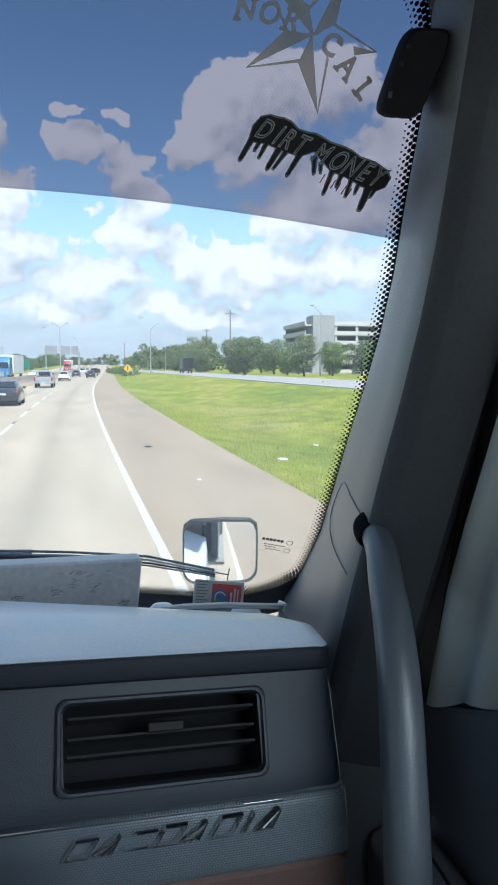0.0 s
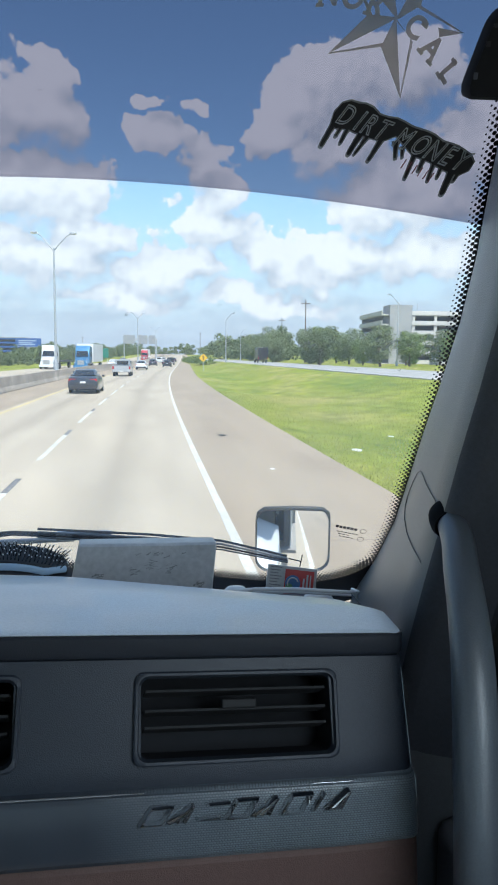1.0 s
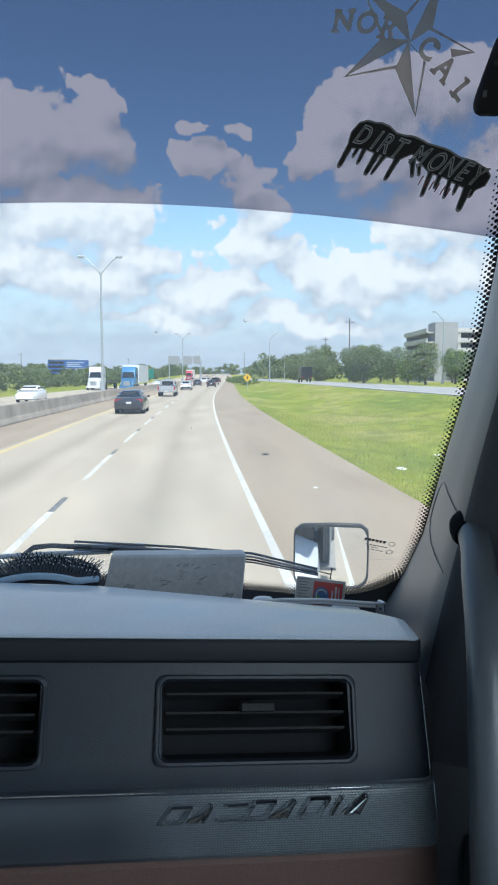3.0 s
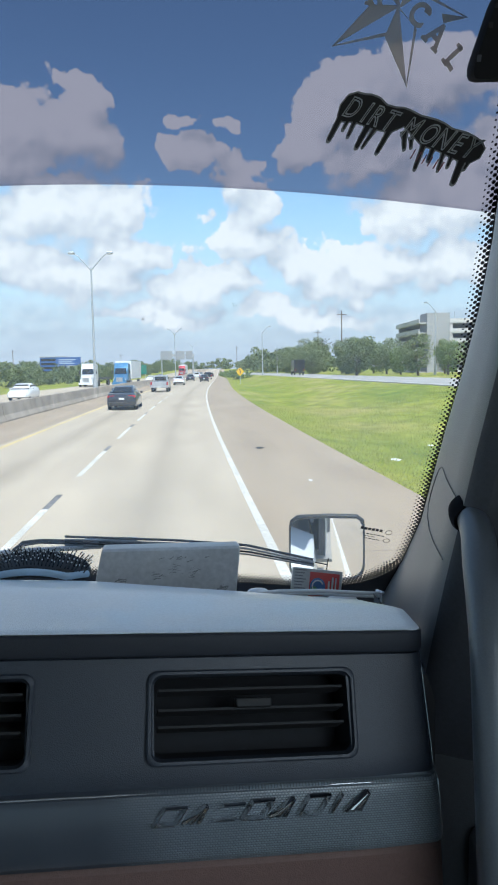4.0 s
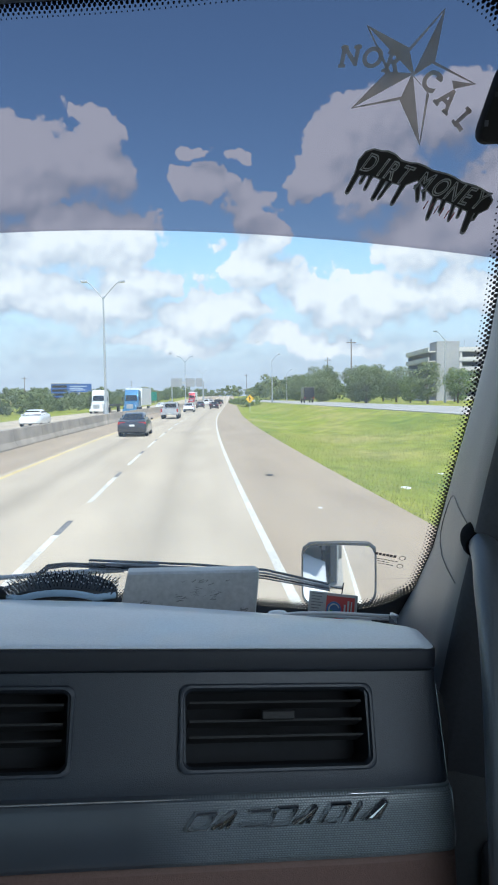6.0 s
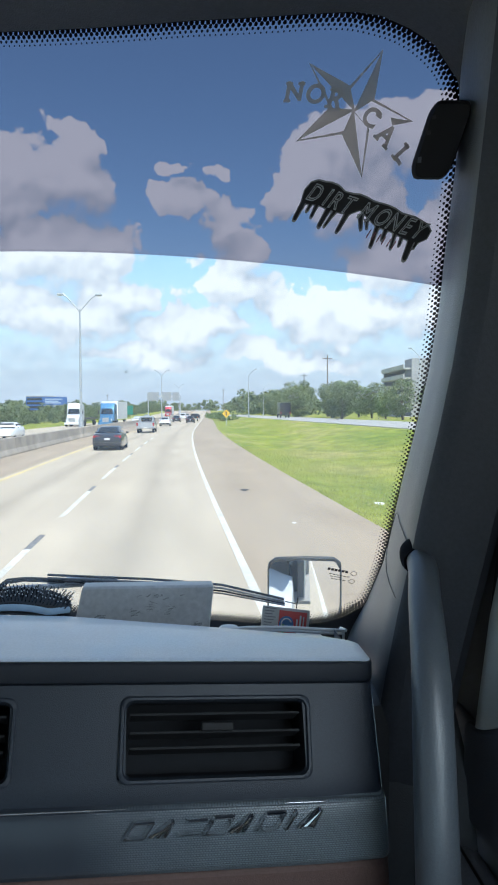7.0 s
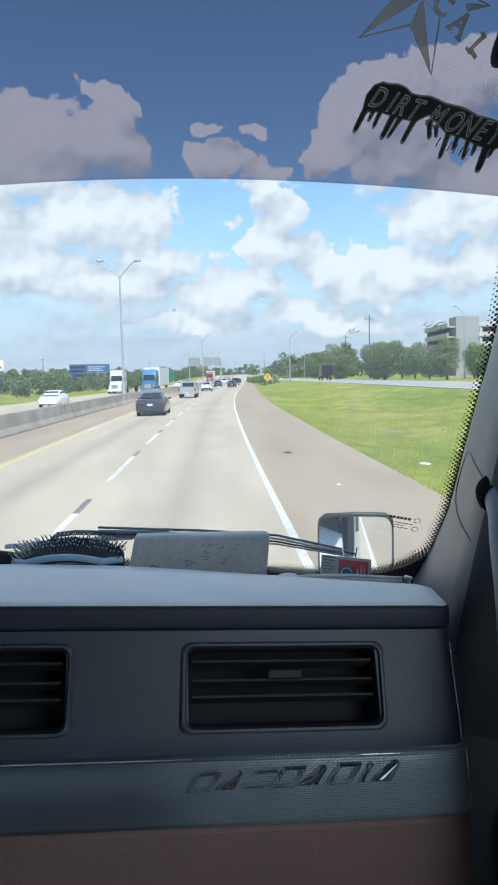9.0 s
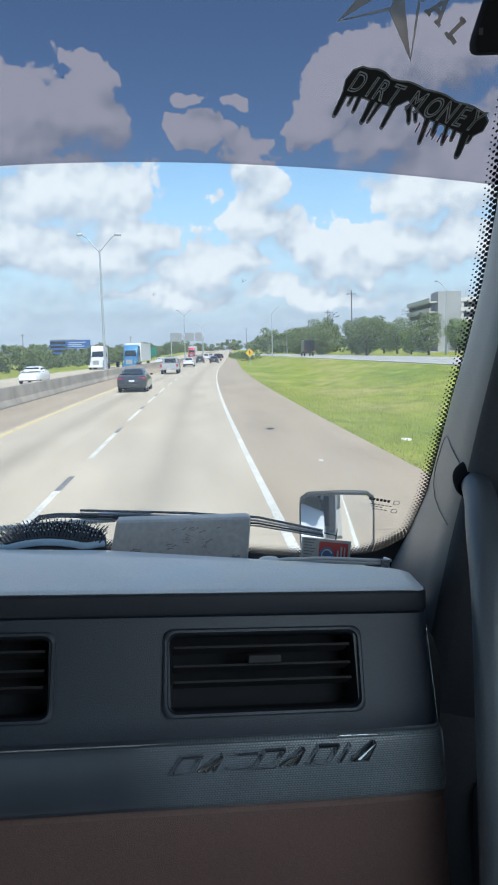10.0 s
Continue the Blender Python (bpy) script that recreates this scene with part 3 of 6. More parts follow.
for x in DX:
    y0, z0 = lip(x)
    yb = lerp_table(BACK, x)
    e = max(0.0, (x - 0.245) / 0.021) ** 2 * 0.004
    mid = lerp_table(((-0.3, 0.965), (-0.256, 0.955), (-0.033, 0.909), (0.173, 0.851), (0.266, 0.815)), x)
    zm = z0 + (2.02 - z0) * (mid - y0) / (yb - y0) + 0.0125
    y0 += 0.011 * (1 - math.sqrt(max(0.0, 1 - max(0.0, (x - 0.253) / 0.013) ** 2)))
    wide = 0.005 * smooth((x - 0.19) / 0.075)
    rings.append([Vector((x + wide, y, z - e)) for y, z in ((y0 + 0.03, z0 - 0.012), (y0 + 0.006, z0 - 0.004), (y0 + 0.003, z0 - 0.0020), (y0 + 0.006, z0 - 0.0005), (y0 + 0.012, z0),
                  (mid - 0.002, zm), (mid + 0.004, zm - 0.0004), (yb - 0.02, 2.024), (yb - 0.004, 2.020), (yb, 2.012), (yb + 0.004, 1.95))])
pad.loft(rings, True, True)
part("top_pad", pad, PAD, dash, "vinyl top pad, skylight put into its pale blue-grey", angle=24)
edge_rows = ((0.03, -0.026), (0.004, -0.027), (0.0, -0.024), (-0.001, -0.020), (0.0, -0.005), (0.002, -0.0028), (0.03, -0.010))
part("front_lip", Shape().loft([section(edge_rows, x) for x in DX], True, True), LIPMAT, dash, "rounded front lip, its shade put into the dark colour", angle=30)
shelf = Shape()
shelf.loft([[Vector((x, lerp_table(BACK, x), 1.985)), Vector((x, 1.15, 1.968)), Vector((x, 1.38, 1.875)), Vector((x, 1.40, 1.80)), Vector((x, lerp_table(BACK, x), 1.80))] for x in (-1.72, -1.0, -0.5, -0.2, 0.1, 0.25, 0.285)], True, True)
part("rear_shelf", shelf, DASH, dash)

VENTS = ((-0.009, 0.186), (-0.324, -0.128))
face_rows = ((0.02, -0.026), (0.006, -0.029), (0.0005, -0.045), (-0.029, -0.116), (-0.036, -0.137), (-0.037, -0.30), (-0.036, -0.50))
fx = sorted(set([round(x, 4) for x in DX if not any(a < x < b for a, b in VENTS)] + [q for v in VENTS for q in v]))
face = Shape()
rings = [section(face_rows, x, 0.12) for x in fx]
k = len(face_rows)
verts, faces = [p for r in rings for p in r], []
for i in range(len(fx) - 1):
    for j in range(k - 1):
        if j == 2 and any(abs(fx[i] - a) < 1e-4 and abs(fx[i + 1] - b) < 1e-4 for a, b in VENTS):
            continue
        faces.append((i * k + j, i * k + j + 1, (i + 1) * k + j + 1, (i + 1) * k + j))
face.add(verts, faces)
end = section(face_rows, 0.266, 0.12)
face.add(end + [Vector((0.285, 0.95, end[-1].z)), Vector((0.271, 0.95, end[0].z))], [tuple(range(k + 2))])
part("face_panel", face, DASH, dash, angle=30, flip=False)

# woven-look strip that carries the badge
WEAVE = bpy.data.materials.new("woven_pattern_strip")
WEAVE.use_nodes = True
nt = WEAVE.node_tree
p = nt.nodes["Principled BSDF"]
p.inputs["Roughness"].default_value = 0.30
tc, mp, br = nt.nodes.new("ShaderNodeTexCoord"), nt.nodes.new("ShaderNodeMapping"), nt.nodes.new("ShaderNodeTexBrick")
nt.links.new(tc.outputs["UV"], mp.inputs["Vector"])
nt.links.new(mp.outputs[0], br.inputs["Vector"])
br.inputs["Scale"].default_value = 1.0
br.inputs["Brick Width"].default_value, br.inputs["Row Height"].default_value, br.inputs["Mortar Size"].default_value, br.inputs["Mortar Smooth"].default_value = 0.0031, 0.0021, 0.0005, 0.7
br.inputs["Color1"].default_value, br.inputs["Color2"].default_value, br.inputs["Mortar"].default_value = (0.27, 0.32, 0.36, 1), (0.23, 0.275, 0.315, 1), (0.12, 0.145, 0.17, 1)
nz = nt.nodes.new("ShaderNodeTexNoise")
nz.inputs["Scale"].default_value = 14
nt.links.new(tc.outputs["Object"], nz.inputs["Vector"])
mx = nt.nodes.new("ShaderNodeMix")
mx.data_type, mx.blend_type = "RGBA", "MULTIPLY"
mx.inputs["Factor"].default_value = 0.35
ins = [i for i in mx.inputs if i.type == "RGBA"]
fade, sx, plain = nt.nodes.new("ShaderNodeMapRange"), nt.nodes.new("ShaderNodeSeparateXYZ"), nt.nodes.new("ShaderNodeMix")
nt.links.new(tc.outputs["UV"], sx.inputs[0])
nt.links.new(sx.outputs[0], fade.inputs["Value"])
fade.inputs["From Min"].default_value, fade.inputs["From Max"].default_value = -0.06, 0.10
plain.data_type = "RGBA"
pin = [i for i in plain.inputs if i.type == "RGBA"]
# unwoven left tone is darker: the light's falloff along the strip, in colour
pin[0].default_value = (0.055, 0.066, 0.086, 1)
nt.links.new(fade.outputs[0], plain.inputs["Factor"])
nt.links.new(br.outputs["Color"], pin[1])
nt.links.new([o for o in plain.outputs if o.type == "RGBA"][0], ins[0])
nt.links.new(nz.outputs["Fac"], ins[1])
nt.links.new([o for o in mx.outputs if o.type == "RGBA"][0], p.inputs["Base Color"])
bp = nt.nodes.new("ShaderNodeBump")
bp.inputs["Distance"].default_value, bp.invert = 0.001, True
nt.links.new(fade.outputs[0], bp.inputs["Strength"])
nt.links.new(br.outputs["Fac"], bp.inputs["Height"])
nt.links.new(bp.outputs[0], p.inputs["Normal"])
strip_rows = ((-0.020, -0.137), (-0.040, -0.139), (-0.046, -0.141), (-0.049, -0.146), (-0.0585, -0.190), (-0.0585, -0.196), (-0.056, -0.201), (-0.03, -0.203))
ob = part("badge_strip", Shape().loft([section(strip_rows, x, 0.06) for x in DX], True, True), WEAVE, dash, "grey strip with a woven pattern", angle=22)
uv = ob.data.uv_layers.new(name="UVMap")
for lp in ob.data.loops:
    q = ob.data.vertices[lp.vertex_index].co
    uv.data[lp.index].uv = (q.x, q.z - lip(q.x)[1])
glove_rows = ((-0.03, -0.2050), (-0.050, -0.2050), (-0.0545, -0.209), (-0.066, -0.32), (-0.07, -0.50), (-0.03, -0.50))
# added black block that stands for the shade between dash end and pillar
part("gap_shade_filler", Shape().loft([[Vector((0.258, y, z)), Vector((0.330, y + 0.015, z)), Vector((0.345, 0.98, z)), Vector((0.258, 0.98, z))] for y, z in ((0.86, 1.55), (0.86, 1.93), (0.865, 1.95), (0.885, 1.955))], True, True), BLACK, dash, "black block added as the shade in the gap beside the pillar", angle=40)
part("glovebox_panel", Shape().loft([section(glove_rows, x, 0.06) for x in DX], True, True), BROWN, dash, "brown vinyl lower panel", angle=25)

# pale tubes draw the highlights along the strip's upper edge
SHEEN = material("edge_highlight_grey", (0.42, 0.44, 0.47), 0.2, 0.7, grain=0.04)
for xa, xb in ((-0.70, -0.006), (0.158, 0.205)):
    xx = [xa + (xb - xa) * k / 20 for k in range(21)]
    part("edge_highlight", Shape().tube([section(((-0.0445, -0.1392),), x, 0.06)[0] for x in xx], [0.0011 if 0 < k < 20 else 0.0003 for k in range(21)], 8), SHEEN, dash, "thin pale tube drawn as the strip's edge highlight", angle=60)

# the highlight down the rounded dash end, drawn as a tube too
for rows, ids, r in ((strip_rows, (2, 3, 4, 5, 6), 0.0009), (face_rows, (2, 3, 4), 0.0007)):
    pts = section([rows[i] for i in ids], 0.2655, 0.06 if rows is strip_rows else 0.12)
    part("end_highlight", Shape().tube([q + Vector((0.0003, 0.0004, 0)) for q in pts], r, 8), SHEEN, dash, "thin pale tube drawn as the rounded end's highlight", angle=60)

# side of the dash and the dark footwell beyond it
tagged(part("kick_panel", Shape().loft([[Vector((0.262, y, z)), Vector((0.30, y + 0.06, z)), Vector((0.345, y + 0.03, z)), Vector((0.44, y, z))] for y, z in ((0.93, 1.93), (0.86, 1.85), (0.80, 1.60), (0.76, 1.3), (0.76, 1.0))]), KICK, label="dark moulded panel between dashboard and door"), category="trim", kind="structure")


def air_vent(cx):
    y0, z0 = lip(cx)
    v = new("air_vent")
    v.parent = dash
    v["label"] = "black louvred air vent"
    v.matrix_world = frame_of((cx, y0 - 0.0142, z0 - 0.0805), (1, 0.09, -0.068), (0, 0.0295, 0.067))
    w, h = 0.2105, 0.0870
    fr = Shape()
    loops = []
    for ww, hh, r, y in ((w, h, 0.010, 0.004), (w, h, 0.010, -0.003), (w - 0.003, h - 0.003, 0.010, -0.0045), (w - 0.008, h - 0.008, 0.010, -0.0045), (w - 0.013, h - 0.013, 0.009, 0.004)):
        loops.append([Vector((a, y, b)) for a, b in round_rect(ww, hh, r)])
    fr.loft(loops, True)
    part("frame", fr, DASH, v, "charcoal bezel", angle=40)
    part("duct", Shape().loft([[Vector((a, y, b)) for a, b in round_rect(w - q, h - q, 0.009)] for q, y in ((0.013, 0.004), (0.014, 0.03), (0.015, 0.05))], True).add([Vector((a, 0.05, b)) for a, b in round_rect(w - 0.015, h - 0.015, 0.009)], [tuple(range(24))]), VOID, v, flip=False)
    for z in (0.0250, 0.0065, -0.0090):
        sm = Matrix.Translation((0, 0.004, z)) @ Euler((radians(-12), 0, 0)).to_matrix().to_4x4()
        part("slat", Shape().box((-w / 2 + 0.0115, 0.0, -0.0012), (w / 2 - 0.0115, 0.026, 0.0012), sm), SLAT, v)
    part("thumb_tab", Shape().box((-0.018, -0.004, 0.0070), (0.018, 0.012, 0.0165)), SLAT, v, bevel=0.002)


for a, b in VENTS:
    air_vent((a + b) / 2)

# chrome badge on the strip: eight slanted plain shapes in a row
badge = new("chrome_badge")
badge.parent = dash
badge["label"] = "row of slanted chrome badge shapes"
yb0, zb0 = lip(-0.009)
yb1, zb1 = lip(0.195)
badge.matrix_world = frame_of((-0.010, yb0 - 0.0545, zb0 - 0.1665), (0.204, yb1 - yb0, zb1 - zb0 + 0.004), (0, 0.0095, 0.047))


def stroke(sh, a, b, w=0.0031, depth=0.0060):
    """A slanted flat bar from a to b in the badge's plane, standing proud."""
    a, b = Vector((a[0], 0, a[1])), Vector((b[0], 0, b[1]))
    d = (b - a).normalized()
    n = Vector((d.z, 0, -d.x)) * w / 2
    e = d * w * 0.35
    c = [a - n - e, a + n - e, b + n + e, b - n + e]
    top = [q + Vector((0, -depth, 0)) for q in [a - n * 0.12, a + n * 0.12, b + n * 0.12, b - n * 0.12]]
    sh.add(c + top, [(3, 2, 1, 0), (4, 5, 6, 7), (0, 1, 5, 4), (1, 2, 6, 5), (2, 3, 7, 6), (3, 0, 4, 7)])


SL = 0.62    # slant of the badge shapes
FRAME = ((0.0, 0.0), (0.86, 0.0), (0.92, 1.0), (0.06, 1.0), (0.0, 0.0))
PAIR = (((0.0, 0.08), (0.84, 0.08)), ((0.08, 0.92), (0.92, 0.92)))
SPIKE = (((0.0, 0.0), (0.50, 0.96)), ((0.30, 0.0), (0.56, 0.96)), ((0.62, 0.0), (0.62, 0.96)))
FORMS = ((FRAME,), SPIKE, PAIR, (FRAME,), SPIKE, (FRAME,), (((0.35, 0.0), (0.42, 1.0)),), SPIKE)
x0 = 0.0
for k, form in enumerate(FORMS):          # slanted plain frames, wedges and a bar in a row
    h, w = 0.0145 + 0.0003 * k, 0.0150 if k == 6 else 0.0235
    sh = Shape()
    for run in form:
        for a, b in zip(run, run[1:]):
            stroke(sh, (x0 + a[0] * w + SL * h * a[1], 0.002 + h * a[1]), (x0 + b[0] * w + SL * h * b[1], 0.002 + h * b[1]), 0.0040 if k < 7 else 0.0052, 0.0050)
    part("badge_shape", sh, CHROME, badge, angle=20)
    x0 += w + 0.0040

# ---------------------------------------------------------------- on the windshield
def on_glass(shape, outline, off):
    shape.add([ws(x, z, off) for x, z in outline], [tuple(range(len(outline)))])


def glass_line(shape, a, b, w, off):
    a, b = Vector(a), Vector(b)
    d = (b - a).normalized()
    n = Vector((-d.y, d.x)) * w / 2
    on_glass(shape, [a + n, a - n, b - n, b + n], off)


star = thing("star_decal", "faded grey star decal with lettering on the tinted glass", "decal")
centre = Vector((0.266, 2.712))
tips = [Vector(q) for q in ((0.2885, 2.764), (0.334, 2.694), (0.286, 2.644), (0.202, 2.689), (0.209, 2.762))]
for k in range(5):
    t, a, b = tips[k], tips[k - 1], tips[(k + 1) % 5]
    ib, ia = centre + ((t + a) / 2 - centre) * 0.47, centre + ((t + b) / 2 - centre) * 0.47
    solid, rims = Shape(), Shape()
    on_glass(solid, [centre, ia, t] if k != 1 else [centre.lerp(t, 0.62), ia.lerp(t, 0.52), t], 0.0045)
    part("star_arm", solid, STAR, star, flip=False)
    on_glass(rims, [t, t.lerp(ib, 0.04) + (centre - ib) * 0.06, ib + (centre - ib) * 0.14, ib], 0.0047)
    on_glass(rims, [ib, ib + (centre - ib) * 0.14, centre + (t - centre) * 0.03, centre], 0.0047)
    part("star_outline", rims, STAR, star, flip=False)


def letter(ch, x, z, size, turn, parent, mat):
    cu = bpy.data.curves.new("letter", "FONT")
    cu.body, cu.size, cu.align_x, cu.align_y = ch, 1.0, "CENTER", "CENTER"
    cu.offset = 0.035
    tmp = new("letter_curve", cu)
    bpy.context.view_layer.update()
    me = bpy.data.meshes.new_from_object(tmp.evaluated_get(bpy.context.evaluated_depsgraph_get()))
    bpy.data.objects.remove(tmp)
    c, s = math.cos(radians(turn)), math.sin(radians(turn))
    for v in me.vertices:
        u, w = v.co.x * size * 1.15, v.co.y * size
        v.co = ws(x + c * u - s * w, z + s * u + c * w, 0.005)
    me.materials.clear()
    me.materials.append(mat)
    ob = new("letter", me)
    ob.parent = parent
    return ob


def outline_letter(ch, x, z, size, turn, parent, mat):
    """A letter drawn as a thin raised line round its form, leaning to the right."""
    cu = bpy.data.curves.new("letter", "FONT")
    cu.body, cu.size, cu.align_x, cu.align_y = ch, 1.0, "CENTER", "CENTER"
    cu.fill_mode, cu.bevel_depth, cu.bevel_resolution, cu.resolution_u = "NONE", 0.026, 0, 4
    tmp = new("letter_curve", cu)
    bpy.context.view_layer.update()
    me = bpy.data.meshes.new_from_object(tmp.evaluated_get(bpy.context.evaluated_depsgraph_get()))
    bpy.data.objects.remove(tmp)
    c, s = math.cos(radians(turn)), math.sin(radians(turn))
    for v in me.vertices:
        u, w = (v.co.x * 0.78 + v.co.y * 0.30) * size, v.co.y * size
        v.co = ws(x + c * u - s * w, z + s * u + c * w, 0.0064 + v.co.z * 0.004)
    me.materials.clear()
    me.materials.append(mat)
    ob = new("letter", me)
    ob.parent = parent
    return ob


SERIFS = {"N": ((-0.26, -0.33), (-0.26, 0.33), (0.26, 0.33)), "R": ((-0.20, -0.33), (0.26, -0.33), (-0.20, 0.33)), "A": ((-0.28, -0.33), (0.28, -0.33)), "L": ((-0.16, -0.33), (-0.16, 0.33)), "C": ((0.24, 0.24),), "O": ()}
for ch, x, z, turn in (("N", 0.195, 2.737, -6), ("O", 0.220, 2.732, -10), ("R", 0.243, 2.725, -18), ("C", 0.286, 2.703, -34), ("A", 0.3065, 2.684, -42), ("L", 0.328, 2.663, -50)):
    letter(ch, x, z, 0.024, turn, star, STAR)
    c, s = math.cos(radians(turn)), math.sin(radians(turn))
    for u, w in SERIFS[ch]:          # slab feet
        sh = Shape()
        on_glass(sh, [(x + 0.024 * (c * (u * 1.15 + a) - s * (w + b)), z + 0.024 * (s * (u * 1.15 + a) + c * (w + b))) for a, b in ((-0.17, -0.06), (0.17, -0.06), (0.17, 0.06), (-0.17, 0.06))], 0.0051)
        part("serif", sh, STAR, star, flip=False)

drip = thing("dripping_decal", "black decal with grey outline words and dripping lower edge", "decal")
BAND = ((0.217, 2.628), (0.219, 2.637), (0.226, 2.6445), (0.235, 2.646), (0.244, 2.643), (0.251, 2.642), (0.260, 2.638), (0.268, 2.631), (0.278, 2.6275), (0.287, 2.626), (0.296, 2.622), (0.305, 2.617), (0.314, 2.614),
        (0.323, 2.611), (0.331, 2.607), (0.340, 2.601), (0.349, 2.598), (0.357, 2.595), (0.364, 2.591), (0.372, 2.586), (0.377, 2.579), (0.374, 2.571), (0.364, 2.567), (0.349, 2.573), (0.330, 2.583), (0.312, 2.590), (0.300, 2.601), (0.290, 2.610), (0.276, 2.606), (0.258, 2.611), (0.236, 2.620), (0.222, 2.622))
DRIPS = (((0.222, 2.630), (0.210, 2.607), 0.0075), ((0.230, 2.625), (0.2225, 2.611), 0.006), ((0.236, 2.620), (0.230, 2.606), 0.0055), ((0.250, 2.612), (0.2365, 2.586), 0.0075), ((0.257, 2.608), (0.249, 2.596), 0.0055), ((0.274, 2.606), (0.262, 2.582), 0.0075),
         ((0.292, 2.600), (0.2945, 2.584), 0.005), ((0.300, 2.595), (0.302, 2.582), 0.005), ((0.314, 2.590), (0.308, 2.563), 0.0065), ((0.324, 2.583), (0.320, 2.568), 0.005), ((0.336, 2.578), (0.333, 2.557), 0.0055), ((0.345, 2.574), (0.341, 2.556), 0.005), ((0.357, 2.570), (0.352, 2.546), 0.0095), ((0.366, 2.574), (0.357, 2.552), 0.007))


def drop_outline(a, b, w, grow):
    a, b = Vector(a), Vector(b)
    d = (b - a).normalized()
    n = Vector((-d.y, d.x))
    r = 0.40 * w + grow
    out = [a + n * r * 1.5, a - n * r * 1.5, (a + b) / 2 - n * r * 0.95, b - n * r * 0.8]
    out += [b + d * (grow + r * 0.9 * math.sin(t)) - n * r * 0.8 * math.cos(t) for t in (0.6, 1.1, 1.57, 2.05, 2.55)]
    return out + [b + n * r * 0.8, (a + b) / 2 + n * r * 0.95]


mid = sum((Vector(q) for q in BAND), Vector((0, 0))) / len(BAND)
rim, body = Shape(), Shape()
for sh, grow, off in ((rim, 0.0015, 0.0042), (body, 0.0, 0.0052)):
    pts = [Vector(q) for q in BAND]
    out = []
    for i, q in enumerate(pts):
        e = pts[(i + 1) % len(pts)] - pts[i - 1]
        out.append(q + Vector((-e.y, e.x)).normalized() * grow)
    mat = DECAL_RIM if grow else DECAL_BLACK
    on_glass(sh, out, off)
    part("decal_rim" if grow else "decal_body", sh, mat, drip, "thin grey rim" if grow else "", flip=False)
    for j, (a, b, w) in enumerate(DRIPS):
        one = Shape()
        a, b = Vector(a) + (Vector(a) - Vector(b)) * 0.35, Vector(b).lerp(Vector(a), (0.0, 0.42, 0.15, 0.30)[(j * 3) % 4] + (0.22 if j > 5 else 0.0))
        w *= (0.85, 0.6, 0.7)[j % 3]
        on_glass(one, drop_outline(a, b, w, grow), off + 0.00003 * (j + 1))
        part("drip_rim" if grow else "drip", one, mat, drip, flip=False)
# two words in thin slanted outline letters along the band
for ch, x in zip("DIRTMONEY", (0.2325, 0.2480, 0.2590, 0.2740, 0.2985, 0.3180, 0.3340, 0.3490, 0.3635)):
    outline_letter(ch, x, 2.6330 - 0.395 * (x - 0.231), 0.0265, -20, drip, DECAL_SCRIPT)
sub = Shape()
for k in range(6):
    x, z = 0.304 + 0.0065 * k, 2.583 - 0.0031 * k
    glass_line(sub, (x - 0.0015, z - 0.0045), (x + 0.0025, z + 0.004), 0.0014, 0.0066)
part("small_bars", sub, DECAL_RED, drip, "small dull red strokes", flip=False)

mark = thing("glass_mark", "small black printed maker's mark on the glass", "marking")
MARK = Shape()
for x0, z0, x1, z1, w in ((0.326, 2.0575, 0.362, 2.0525, 0.0050), (0.330, 2.0470, 0.366, 2.0420, 0.0016), (0.332, 2.0420, 0.352, 2.0393, 0.0014), (0.334, 2.0370, 0.360, 2.0335, 0.0014)):
    n = max(3, int((x1 - x0) / 0.0055))
    for k in range(n):
        a, b = k / n, (k + 0.74) / n
        glass_line(MARK, (x0 + (x1 - x0) * a, z0 + (z1 - z0) * a), (x0 + (x1 - x0) * b, z0 + (z1 - z0) * b), w, 0.002)
part("print_bars", MARK, FRIT, mark, flip=False)
rings = Shape()
for cx, cz in ((0.3705, 2.0505), (0.3695, 2.0335)):
    pts = [Vector((cx + 0.0048 * math.cos(t), cz + 0.0042 * math.sin(t))) for t in (2 * math.pi * k / 16 for k in range(17))]
    for a, b in zip(pts, pts[1:]):
        glass_line(rings, a, b, 0.0009, 0.002)
part("print_rings", rings, FRIT, mark, flip=False)

SPLAT = material("dried_splatter", (0.62, 0.63, 0.58), 0.8, grain=0.2, scale=900)
rng = random.Random(11)
for cx, cz, size, dark, n in ((0.338, 2.366, 0.017, 0, 34), (0.229, 2.364, 0.011, 0, 26), (-0.035, 2.406, 0.006, 1, 9), (-0.132, 2.671, 0.003, 1, 5), (0.30, 2.33, 0.006, 0, 8), (0.10, 2.42, 0.005, 0, 7), (-0.20, 2.30, 0.004, 0, 5), (0.36, 2.33, 0.006, 0, 8), (0.02, 2.25, 0.004, 0, 5)):
    sp = Shape()
    for k in range(n):
        a, r = rng.gauss(0.6, 0.7), rng.random() * size
        x, z = cx + r * math.cos(a) * rng.choice((1, -1)), cz + r * math.sin(a) * 0.6 * rng.choice((1, -1))
        ln = size * (0.06 + 0.16 * rng.random())
        glass_line(sp, (x, z), (x + ln, z + ln * (0.3 + 0.6 * rng.random())), 0.0006 + 0.0007 * rng.random(), -0.007)
    s = tagged(part("insect_splatter", sp, FRIT if dark else SPLAT, label="dark speck stuck on the windshield" if dark else "pale dried insect splatter on the windshield", flip=False), category="stain", kind="stuff")

sensor = thing("sensor_box", "black plastic box fixed at the windshield corner", "sensor", frame_of((0.341, 0.738, 2.647), (1, -0.36, -0.10), (0, -0.42, 1)))
sb = Shape()
